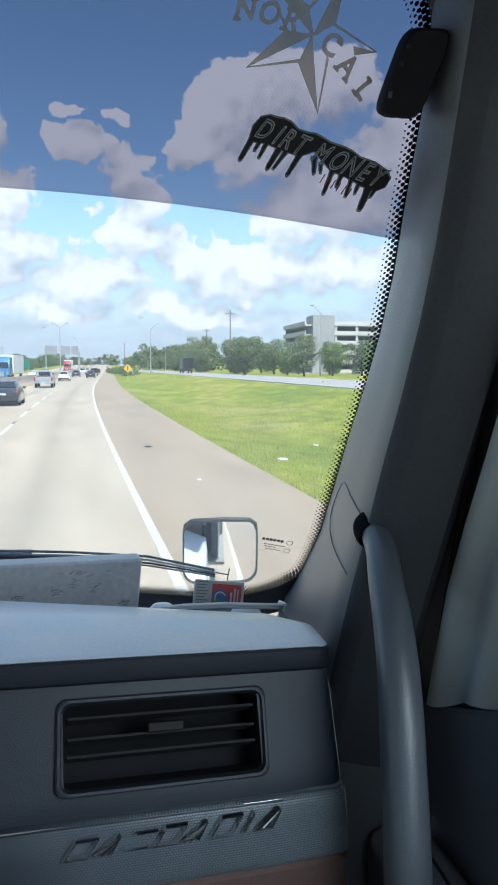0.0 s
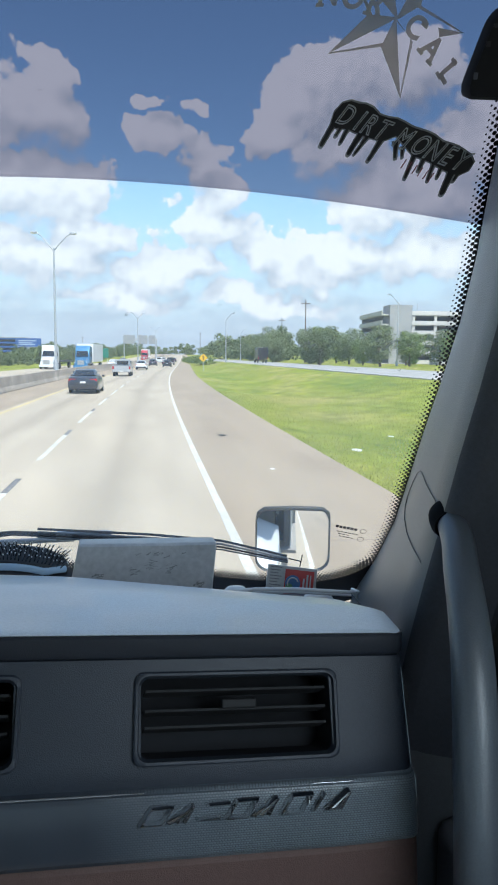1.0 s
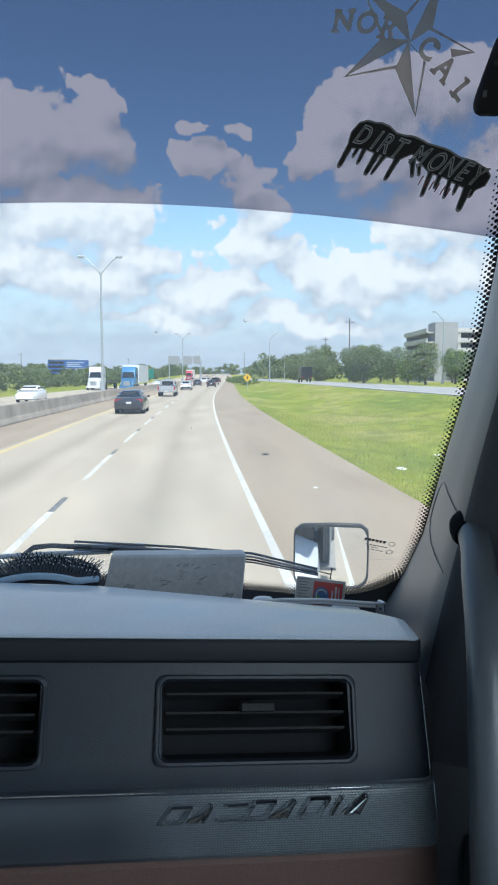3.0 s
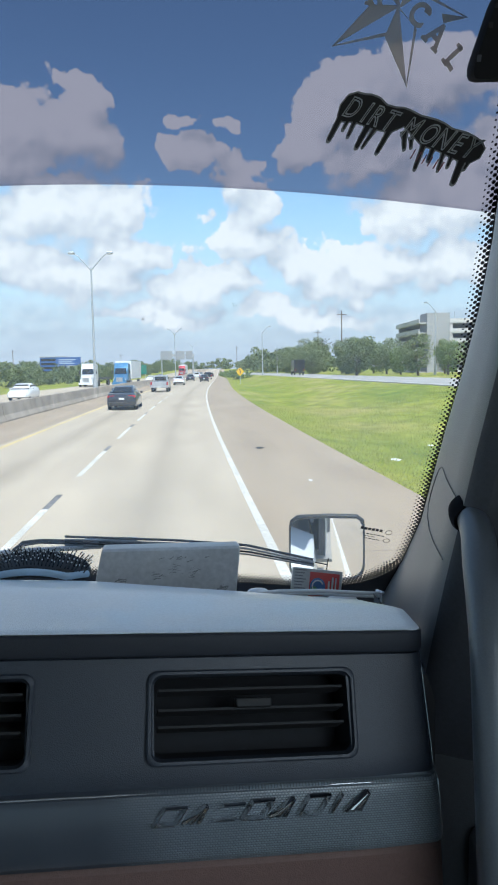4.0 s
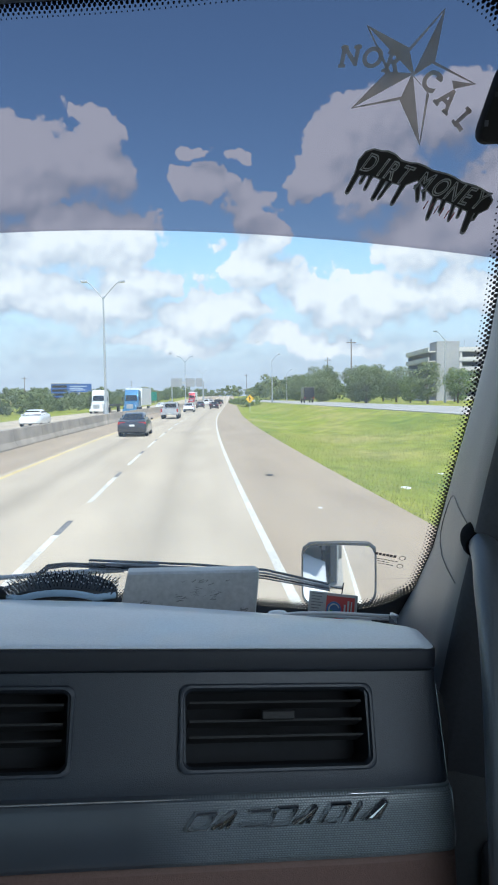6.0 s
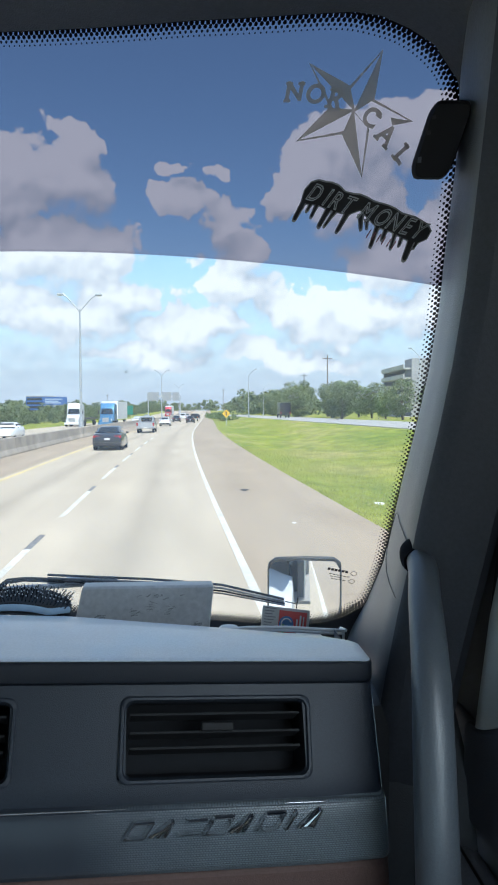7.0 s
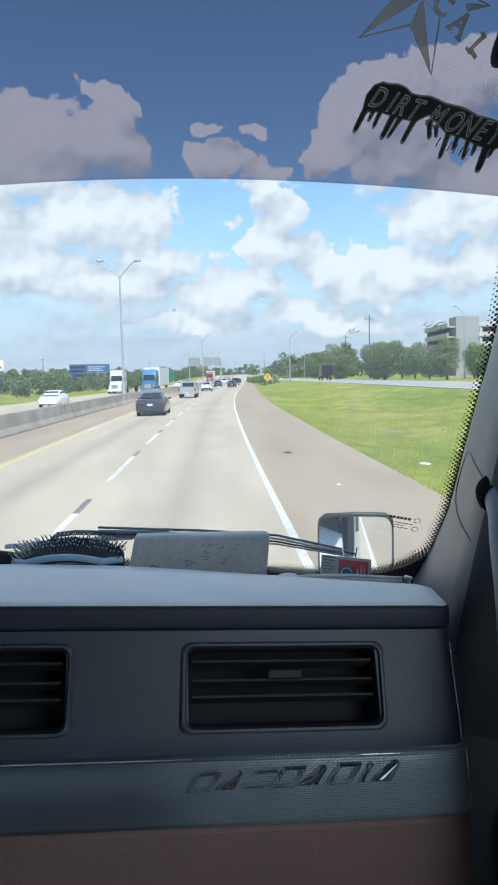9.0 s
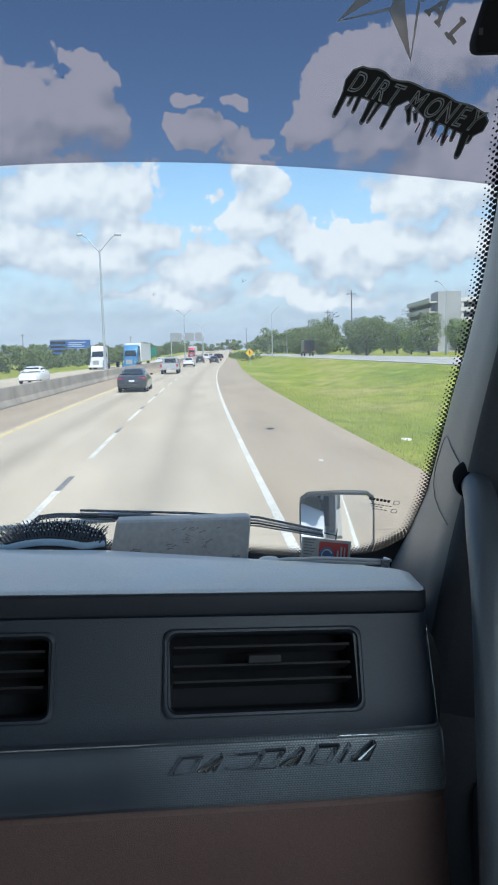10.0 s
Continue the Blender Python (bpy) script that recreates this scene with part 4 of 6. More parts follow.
sb.loft([[Vector((a * sx + tx + 0.26 * b * sz, y, b * sz)) for a, b in round_rect(1, 1, 0.22, 4)] for y, sx, sz, tx in ((0.03, 0.045, 0.082, 0.0), (-0.018, 0.043, 0.080, 0.002), (-0.026, 0.038, 0.074, 0.003))], True, True)
part("body", sb, WIPER_BLACK, sensor, angle=40)
for k, (z, w) in enumerate(((-0.022, 0.010), (0.006, 0.008), (0.022, 0.006))):
    part("print_bar", Shape().box((-0.0150 + 0.26 * z, -0.0275, z), (-0.0110 + 0.26 * z, -0.0262, z + w * 0.6)), DARKTRIM if k == 0 else SLAT, sensor)

# ---------------------------------------------------------------- on the dashboard
CASE = material("scuffed_grey_case", (0.50, 0.497, 0.485), 0.5, grain=0.10, scale=120, patch=0.10, patch_scale=12, bump=0.15)
case = thing("grey_case", "scuffed pale grey case lying behind the dash pad", "case", frame_of((0.0, 1.19, 1.962), (0.231, 0.040, -0.012), (0, -0.12, 1)))
cs = Shape()
case_rows = ((0.0, 0.0, -0.130, 0.107), (0.034, 0.070, -0.114, 0.117), (0.040, 0.073, -0.112, 0.119), (0.125, 0.050, -0.104, 0.136), (0.13, 0.0, -0.104, 0.140))
cs.loft([[Vector((a + (b - a) * f, y, z)) for y, z, a, b in case_rows] for f in (0.0, 0.02, 0.5, 0.98, 1.0)], True, True)
part("body", cs, CASE, case, bevel=0.003, angle=30)
SCUFF = material("dark_scuff", (0.26, 0.26, 0.255), 0.7, grain=0.3, scale=700)
rng = random.Random(3)
for cx, cz, w, h, n in ((-0.028, 0.033, 0.016, 0.008, 10), (0.004, 0.042, 0.016, 0.012, 12), (0.030, 0.034, 0.010, 0.018, 9), (-0.088, 0.026, 0.014, 0.006, 13), (0.080, 0.010, 0.012, 0.008, 16), (-0.005, 0.057, 0.040, 0.003, 10), (0.05, 0.05, 0.05, 0.03, 4)):
    sh = Shape()
    for k in range(n):
        u, v = cx + rng.gauss(0, 0.35) * w, cz + rng.gauss(0, 0.33) * h
        v = min(0.058, max(0.003, v))
        ln, a = 0.003 + 0.010 * rng.random(), 0.35 + rng.gauss(0, 0.35)
        q = lambda x, z: Vector((x, z * 0.034 / 0.070 - 0.0008, z))
        du, dv, wd = ln * math.cos(a), ln * math.sin(a) * 0.6, 0.0004 + 0.0014 * rng.random() ** 2
        sh.add([q(u, v), q(u + du, v + dv), q(u + du, v + dv + wd), q(u, v + wd)], [(0, 1, 2, 3)])
    part("scuff", sh, SCUFF, case, "dark scuff marks", flip=False)

BLUE_RIM = material("brush_blue_plastic", (0.42, 0.56, 0.68), 0.25, grain=0.05)
WIRE_WHITE = material("pale_bristle_tip", (0.60, 0.61, 0.62), 0.4, grain=0.05)
BRISTLE = material("bristle_black", (0.13, 0.13, 0.14), 0.25, 0.8, grain=0.2, spec=1.0)
brush = thing("dash_brush", "black-bristled brush with a pale blue rim lying on the dash", "brush", frame_of((-0.215, 1.172, 2.015), (1, -0.06, 0.0), (0, -0.25, 1)))
back = Shape()
back.loft([[Vector((x, y * w, z + 0.020 * (1 - (x / 0.088) ** 2))) for y, z in ((-0.03, -0.006), (-0.031, 0.002), (-0.026, 0.010), (0.026, 0.010), (0.03, 0.004), (0.0, -0.006))] for x, w in ((-0.088, 0.25), (-0.078, 0.7), (-0.05, 1.0), (0.0, 1.05), (0.05, 1.0), (0.078, 0.7), (0.088, 0.25))], True, True)
part("back", back, BLACK, brush, angle=50)
arch = [-0.086 + 0.172 * k / 24 for k in range(25)]
part("rim", Shape().tube([(x, -0.035 * min(1.0, 2.4 * (1 - abs(x) / 0.088) + 0.25), 0.020 * (1 - (x / 0.088) ** 2) + 0.005) for x in arch], 0.0056, 10), BLUE_RIM, brush, "pale blue glossy rim", angle=60)
br, tips_ = Shape(), Shape()
rng = random.Random(8)
for i in range(30):
    for j in range(4):
        x, y = -0.080 + 0.0055 * i + rng.gauss(0, 0.0005), -0.020 + 0.013 * j + rng.gauss(0, 0.0008)
        z = 0.020 * (1 - (x / 0.088) ** 2) + 0.006
        tilt = x * 0.16 + rng.gauss(0, 0.0010)
        top = Vector((x + tilt, y + rng.gauss(0, 0.0015), z + 0.0135 + rng.gauss(0, 0.0008)))
        br.tube([(x, y, z), (x + tilt * 0.45, y, z + 0.007), top], [0.0011, 0.0010, 0.0008], 6, False)
        tips_.tube([top - Vector((0, 0, 0.0012)), top, top + Vector((0, 0, 0.0010))], [0.0007, 0.0012, 0.0006], 6)
tagged(part("bristles", br, BRISTLE, brush, "rows of shiny dark bristles", flip=False), kind="stuff")
tagged(part("bristle_tips", tips_, WIRE_WHITE, brush, "pale round bristle tips", flip=False), kind="stuff")
part("handle", Shape().tube([(-0.085, 0, 0.006), (-0.12, 0, 0.010), (-0.20, 0.004, 0.012), (-0.27, 0.006, 0.010)], [0.010, 0.012, 0.013, 0.011], 12), BLACK, brush, angle=60)

CARD = material("packet_white_card", (0.62, 0.63, 0.62), 0.5, grain=0.05, scale=200)
RED = material("packet_red", (0.62, 0.05, 0.05), 0.4, grain=0.05)
BLUE = material("packet_blue", (0.05, 0.17, 0.42), 0.4, grain=0.05)
GREYINK = material("packet_grey_ink", (0.25, 0.26, 0.27), 0.6)
packet = thing("card_packet", "small white card packet printed red and blue", "packet", frame_of((0.236, 1.205, 1.945), (1, -0.06, -0.13), (-0.12, 0.25, 1)))
part("card", Shape().box((-0.041, -0.004, 0.0), (0.044, 0.004, 0.050)), CARD, packet, bevel=0.001)
pk = Shape().box((-0.011, -0.0052, 0.0), (0.039, -0.0042, 0.045))
part("red_panel", pk, RED, packet)
part("blue_disc", Shape().prism([(0.013 * math.cos(t), 0.014 * math.sin(t)) for t in (2 * math.pi * k / 24 for k in range(24))], 0.001, Matrix.Translation((0.003, -0.0054, 0.022)) @ Euler((radians(90), 0, 0)).to_matrix().to_4x4()), BLUE, packet)
GREEN = material("packet_green", (0.10, 0.30, 0.12), 0.4, grain=0.05)
part("green_disc", Shape().prism([(0.0065 * math.cos(t), 0.0075 * math.sin(t)) for t in (2 * math.pi * k / 20 for k in range(20))], 0.001, Matrix.Translation((-0.003, -0.0066, 0.014)) @ Euler((radians(90), 0, 0)).to_matrix().to_4x4()), GREEN, packet)
part("white_swirl", Shape().tube([(0.003 + 0.009 * math.cos(t), -0.0068, 0.022 + 0.0095 * math.sin(t)) for t in (0.4 + 0.3 * k for k in range(12))], 0.0012, 6), CARD, packet)
for x, z, w, h in ((0.020, 0.006, 0.003, 0.026), (0.026, 0.009, 0.003, 0.030), (0.032, 0.012, 0.002, 0.026)):
    part("print_bar", Shape().box((x, -0.0072, z), (x + w, -0.0066, z + h)), CARD, packet)
for k in range(8):
    part("print_bar", Shape().box((-0.037, -0.0050, 0.046 - 0.005 * k), (-0.037 + 0.02 - 0.003 * (k % 3), -0.0043, 0.0475 - 0.005 * k)), GREYINK, packet)

WIRE = material("white_coated_wire", (0.86, 0.86, 0.86), 0.25, grain=0.03)
tray = thing("wire_holder", "white wire holder with a rounded white foot", "holder")
for dy, dz, r in ((0.0, 0.0, 0.0030), (0.018, -0.010, 0.0025)):
    pts = [(0.125, 1.075 + dy, 2.000 + dz), (0.16, 1.072 + dy, 2.003 + dz), (0.22, 1.066 + dy, 2.003 + dz), (0.28, 1.060 + dy, 1.999 + dz), (0.308, 1.062 + dy, 1.996 + dz), (0.318, 1.075 + dy, 1.992 + dz), (0.316, 1.10 + dy, 1.988 + dz)]
    part("wire", Shape().tube(pts, r, 8), WIRE, tray, angle=60)
part("post", Shape().tube([(0.312, 1.062, 1.998), (0.312, 1.066, 1.955)], 0.002, 8), WIRE, tray)
ft = Shape()
ft.loft([[Vector((0.130 + 0.022 * rr * math.cos(t), 1.085 + 0.016 * rr * math.sin(t), 1.985 + hz)) for t in (2 * math.pi * k / 16 for k in range(16))] for hz, rr in ((-0.02, 0.9), (0.0, 1.0), (0.012, 0.9), (0.018, 0.6), (0.02, 0.1))], True, True)
part("foot", ft, WIRE, tray, angle=60)
ft = Shape()
ft.loft([[Vector((0.262 + 0.026 * rr * math.cos(t), 1.105 + 0.016 * rr * math.sin(t), 1.972 + hz)) for t in (2 * math.pi * k / 16 for k in range(16))] for hz, rr in ((-0.02, 0.9), (0.0, 1.0), (0.008, 0.8), (0.012, 0.4), (0.013, 0.05))], True, True)
part("pad", ft, WIRE, tray, angle=60)

# ---------------------------------------------------------------- outside on the truck
STEEL = material("wiper_grey_metal", (0.20, 0.21, 0.22), 0.35, 0.6, grain=0.1)


def outside(x, z, o):
    """A point o metres out in front of the glass, a little lower."""
    return ws(x, z - 0.039) + Vector((0, o, -0.25 * o))


wiper = thing("wiper", "black wiper arm and blade parked at the glass foot", "wiper")
arm = [outside(-0.62, 1.93, 0.03), outside(-0.42, 1.965, 0.04), outside(-0.365, 1.985, 0.05), outside(-0.315, 2.030, 0.05), outside(-0.275, 2.036, 0.045), outside(-0.10, 2.034, 0.035), outside(0.10, 2.030, 0.03)]
part("arm", Shape().tube(arm, [0.014, 0.012, 0.010, 0.007, 0.006, 0.006, 0.005], 8, flat=0.6), WIPER_BLACK, wiper)
part("pivot", Shape().tube([outside(-0.34, 1.98, 0.035), outside(-0.34, 1.985, 0.065)], 0.013, 12), WIPER_BLACK, wiper)
for k, (o, z0, r) in enumerate(((-0.030, 0.012, 0.0028), (-0.024, 0.004, 0.0024), (-0.016, -0.003, 0.0022), (-0.010, -0.009, 0.0018))):
    part("blade_rail", Shape().tube([outside(-0.22, 2.036 + z0, -o), outside(0.0, 2.034 + z0, -o), outside(0.14, 2.030 + z0, -o), outside(0.262, 2.010 + z0 * 0.7, -o)], r, 6), STEEL if k % 2 else WIPER_BLACK, wiper)
BRACKET = material("wiper_bracket_silver", (0.42, 0.43, 0.45), 0.4, 0.6, grain=0.15)
clip = part("blade_clip", Shape().box((-0.055, -0.006, -0.009), (0.055, 0.006, 0.009), Matrix.Translation(outside(-0.13, 2.036, 0.045))), BRACKET, wiper, "silver bracket on the wiper arm", bevel=0.003)
for dx in (-0.018, 0.002):
    q = outside(-0.13, 2.036, 0.045) + Vector((dx, -0.0065, 0.001))
    part("bracket_hole", Shape().tube([q, q + Vector((0, 0.001, 0))], 0.0042, 12), FRIT, clip)
part("link_bar", Shape().tube([outside(-0.44, 2.000, 0.06), outside(-0.30, 2.012, 0.05), outside(-0.15, 2.026, 0.045)], [0.006, 0.007, 0.006], 8, flat=0.6), BRACKET, wiper, "silver link bar", angle=60)
part("blade_tip", Shape().tube([outside(0.262, 2.013, 0.012), outside(0.284, 2.009, 0.010)], 0.0012, 6), WIPER_BLACK, wiper)
part("tip_stop", Shape().tube([outside(0.284, 2.024, 0.010), outside(0.284, 1.996, 0.010)], 0.0010, 6), WIPER_BLACK, wiper)

hood = thing("truck_hood", "white sloping truck hood with rounded fenders", "hood")
hd = Shape()
hd.loft([[Vector((CENTRE + x * w, y, z * h)) for x, z in ((-1.2, 0.62), (-1.15, 0.92), (-0.8, 1.0), (0.0, 1.04), (0.8, 1.0), (1.15, 0.92), (1.2, 0.62))] for y, w, h in ((1.36, 0.9, 1.50), (1.9, 0.95, 1.45), (2.6, 1.0, 1.36), (3.1, 0.95, 1.25), (3.4, 0.85, 1.10), (3.5, 0.8, 0.7))])
part("hood_shell", hd, PAINT, hood, angle=50)
MIRROR = material("mirror_silver", (0.88, 0.90, 0.91), 0.03, 1.0, grain=0.01, patch=0.01)
mirror = thing("hood_mirror", "rounded black-framed convex mirror on the hood", "mirror", frame_of((0.588, 2.90, 1.605), (1, -0.10, 0.0), (0, -0.01, 1)))
SHELL = material("mirror_shell_black", (0.018, 0.019, 0.020), 0.5, grain=0.1)
loops = []
for w, h, r, y in ((0.24, 0.20, 0.06, 0.085), (0.29, 0.25, 0.06, 0.05), (0.308, 0.272, 0.058, 0.01), (0.308, 0.272, 0.058, -0.006), (0.303, 0.267, 0.056, -0.012), (0.296, 0.258, 0.054, -0.006), (0.294, 0.254, 0.054, 0.020)):
    loops.append([Vector((a, y, b)) for a, b in round_rect(w, h, r, 7)])
part("shell", Shape().loft(loops, True, True), SHELL, mirror, angle=45)
gl = Shape()
cols = [-0.147 + 0.294 * k / 20 for k in range(21)]
rows = [-0.127 + 0.254 * k / 18 for k in range(19)]
cuts = []
for z in rows:          # each row narrows in the rounded corners
    over = max(0.0, abs(z) - 0.074)
    half = 0.093 + math.sqrt(max(0.0, 0.0029 - over * over)) if over else 0.147
    cuts.append(half / 0.147)
gl.loft([[Vector((x * c, -0.008 + ((x * c) ** 2 + z * z) / 3.2, z)) for z, c in zip(rows, cuts)] for x in cols])
g = part("mirror_glass", gl, MIRROR, mirror, "convex mirror glass", flip=False, angle=60)
part("brow", Shape().tube([(-0.150, -0.004, 0.085), (-0.143, -0.010, 0.112), (-0.120, -0.012, 0.129), (0.0, -0.012, 0.133), (0.120, -0.012, 0.129), (0.143, -0.010, 0.112), (0.150, -0.004, 0.085)], [0.004, 0.008, 0.0095, 0.0095, 0.0095, 0.008, 0.004], 10), SHELL, mirror, "thicker dark upper rim", angle=60)
part("stalk", Shape().tube([(0.0, 0.04, -0.12), (-0.01, 0.03, -0.20), (-0.06, 0.0, -0.42)], [0.018, 0.016, 0.02], 10), BLACK, mirror, angle=60)

# ---------------------------------------------------------------- highway
BEND0, BEND1, BEND_R = 10.0, 107.0, 1900.0


def bend(y):
    """How far the highway has swung to the right y metres ahead."""
    if y < BEND0:
        return 0.0
    if y < BEND1:
        return (y - BEND0) ** 2 / (2 * BEND_R)
    return (BEND1 - BEND0) ** 2 / (2 * BEND_R) + (y - BEND1) * (BEND1 - BEND0) / BEND_R


def rise(y):
    """The far road climbs a little, towards an overpass."""
    return 3.2 * smooth((y - 180) / 420)


EDGE, LANE, YELLOW, BARRIER, VERGE = 1.12, -2.42, -5.85, -8.75, 4.25     # lateral places of the lines, from the eye
FR0, FR1, FRZ = 19.0, 31.0, 0.95                                         # frontage road and its height


def land(x, y):
    """Height of the open ground."""
    u = x - bend(y)
    base = rise(y)
    if u < VERGE:
        road = u > -21.5
        return base - (0.14 if road else 0.14 * (1 - smooth((-21.5 - u) / 3))) - (0.3 * smooth((-24 - u) / 10))
    s = smooth((x - 10.5) / (FR0 - 10.5)) if x < FR0 else 1.0
    dip = -0.35 * math.exp(-((u - 8.0) / 2.6) ** 2)
    wob = 0.02 * math.sin(x * 0.9 + y * 0.23) * math.sin(y * 0.31 + 1) * smooth((u - VERGE) / 2)
    flat = smooth((u - VERGE) / 1.2)
    if FR0 - 0.4 < x < FR1 + 0.4 and y < 330:
        return FRZ - 0.10
    return base * (1 - s) + max(FRZ, base) * s - 0.03 * (1 - flat) + dip * (1 - s * 0.4) + wob


def ground_material():
    m = bpy.data.materials.new("mown_verge_grass")
    m.use_nodes = True
    nt = m.node_tree
    p = nt.nodes["Principled BSDF"]
    p.inputs["Roughness"].default_value, p.inputs["Specular IOR Level"].default_value = 0.9, 0.2
    tc = nt.nodes.new("ShaderNodeTexCoord")
    cols = []
    for scale, stretch, detail in ((0.16, (1.0, 0.45, 1), 5), (1.1, (1, 0.5, 1), 5), (14, (1, 1, 1), 4)):
        mp, n = nt.nodes.new("ShaderNodeMapping"), nt.nodes.new("ShaderNodeTexNoise")
        mp.inputs["Scale"].default_value = stretch
        nt.links.new(tc.outputs["Object"], mp.inputs[0])
        nt.links.new(mp.outputs[0], n.inputs["Vector"])
        n.inputs["Scale"].default_value, n.inputs["Detail"].default_value = scale, detail
        cols.append(n)
    r1 = nt.nodes.new("ShaderNodeValToRGB")
    e = r1.color_ramp.elements
    e[0].position, e[0].color = 0.30, (0.200, 0.262, 0.034, 1)
    e[1].position, e[1].color = 0.70, (0.42, 0.355, 0.16, 1)
    q = e.new(0.50)
    q.color = (0.30, 0.325, 0.05, 1)
    nt.links.new(cols[0].outputs["Fac"], r1.inputs[0])
    r2 = nt.nodes.new("ShaderNodeValToRGB")
    e = r2.color_ramp.elements
    e[0].position, e[0].color = 0.32, (0.62, 0.68, 0.55, 1)
    e[1].position, e[1].color = 0.68, (1.25, 1.2, 1.1, 1)
    nt.links.new(cols[1].outputs["Fac"], r2.inputs[0])
    r3 = nt.nodes.new("ShaderNodeValToRGB")
    e = r3.color_ramp.elements
    e[0].position, e[0].color = 0.30, (0.6, 0.62, 0.55, 1)
    e[1].position, e[1].color = 0.70, (1.3, 1.3, 1.25, 1)
    nt.links.new(cols[2].outputs["Fac"], r3.inputs[0])
    last = r1.outputs[0]
    for r in (r2, r3):
        mx = nt.nodes.new("ShaderNodeMix")
        mx.data_type, mx.blend_type = "RGBA", "MULTIPLY"
        mx.inputs["Factor"].default_value = 1.0
        ins = [i for i in mx.inputs if i.type == "RGBA"]
        nt.links.new(last, ins[0])
        nt.links.new(r.outputs[0], ins[1])
        last = [o for o in mx.outputs if o.type == "RGBA"][0]
    nt.links.new(last, p.inputs["Base Color"])
    b = nt.nodes.new("ShaderNodeBump")
    b.inputs["Strength"].default_value, b.inputs["Distance"].default_value = 0.8, 0.12
    nt.links.new(cols[2].outputs["Fac"], b.inputs["Height"])
    nt.links.new(b.outputs[0], p.inputs["Normal"])
    return m


def road_material(name, base, tint, lanes, joints=True):
    """Brushed concrete: UV x is metres across, y metres along; worn wheel tracks, oil line, joints and blotches."""
    m = bpy.data.materials.new(name)
    m.use_nodes = True
    nt = m.node_tree
    p = nt.nodes["Principled BSDF"]
    p.inputs["Roughness"].default_value, p.inputs["Specular IOR Level"].default_value = 0.75, 0.3
    uv = nt.nodes.new("ShaderNodeUVMap")

    def noise_(sx, sy, scale, detail=5):
        mp, n = nt.nodes.new("ShaderNodeMapping"), nt.nodes.new("ShaderNodeTexNoise")
        mp.inputs["Scale"].default_value = (sx, sy, 1)
        nt.links.new(uv.outputs[0], mp.inputs[0])
        nt.links.new(mp.outputs[0], n.inputs["Vector"])
        n.inputs["Scale"].default_value, n.inputs["Detail"].default_value = scale, detail
        return n.outputs["Fac"]

    def op(kind, a, b=None, clamp=False):
        n = nt.nodes.new("ShaderNodeMath")
        n.operation, n.use_clamp = kind, clamp
        for i, q in enumerate((a, b)):
            if q is None:
                continue
            if isinstance(q, (int, float)):
                n.inputs[i].default_value = q
            else:
                nt.links.new(q, n.inputs[i])
        return n.outputs[0]

    def remap(x, lo, hi, a, b):
        n = nt.nodes.new("ShaderNodeMapRange")
        nt.links.new(x, n.inputs["Value"])
        for k, v in (("From Min", lo), ("From Max", hi), ("To Min", a), ("To Max", b)):
            n.inputs[k].default_value = v
        return n.outputs[0]

    sep = nt.nodes.new("ShaderNodeSeparateXYZ")
    nt.links.new(uv.outputs[0], sep.inputs[0])
    value = op("MULTIPLY", remap(noise_(1, 1, 30), 0.3, 0.7, 0.93, 1.07), remap(noise_(1, 0.12, 1.2), 0.3, 0.7, 0.92, 1.06))
    value = op("MULTIPLY", value, remap(noise_(1, 0.5, 0.35, 5), 0.3, 0.7, 0.93, 1.05))
    for c in lanes:       # oil-darkened middle of a lane
        dist = op("ABSOLUTE", op("SUBTRACT", sep.outputs[0], c))
        soil = remap(dist, 0.0, 0.75, 1.0, 0.0)
        soil = op("MULTIPLY", op("POWER", soil, 1.3), remap(noise_(0.8, 0.03, 1.5), 0.3, 0.7, 0.6, 1.0))
        value = op("MULTIPLY", value, op("SUBTRACT", 1.0, op("MULTIPLY", soil, 0.24)))
    if joints:
        saw = op("ABSOLUTE", op("SUBTRACT", op("FRACT", op("DIVIDE", sep.outputs[1], 6.0)), 0.5))
        joint = remap(saw, 0.0, 0.004, 1.0, 0.0)
        value = op("MULTIPLY", value, op("SUBTRACT", 1.0, op("MULTIPLY", joint, 0.35)))
    mx = nt.nodes.new("ShaderNodeMix")
    mx.data_type = "RGBA"
    ins = [i for i in mx.inputs if i.type == "RGBA"]
    ins[0].default_value, ins[1].default_value = (*base, 1), (*tint, 1)
    nt.links.new(remap(noise_(1, 0.2, 0.5), 0.35, 0.65, 0, 1), mx.inputs["Factor"])
    sc = nt.nodes.new("ShaderNodeVectorMath")
    sc.operation = "SCALE"
    nt.links.new([o for o in mx.outputs if o.type == "RGBA"][0], sc.inputs[0])
    nt.links.new(value, sc.inputs["Scale"])
    nt.links.new(sc.outputs[0], p.inputs["Base Color"])
    b = nt.nodes.new("ShaderNodeBump")
    b.inputs["Strength"].default_value, b.inputs["Distance"].default_value = 0.3, 0.01
    nt.links.new(noise_(1, 1, 60), b.inputs["Height"])
    nt.links.new(b.outputs[0], p.inputs["Normal"])
    return m


YS = [-120, -60, -30, -15, -5] + [2.5 * k for k in range(0, 49)] + [125 + 10 * k for k in range(40)] + [540, 600, 700, 850, 1000, 1300, 1700, 2300]


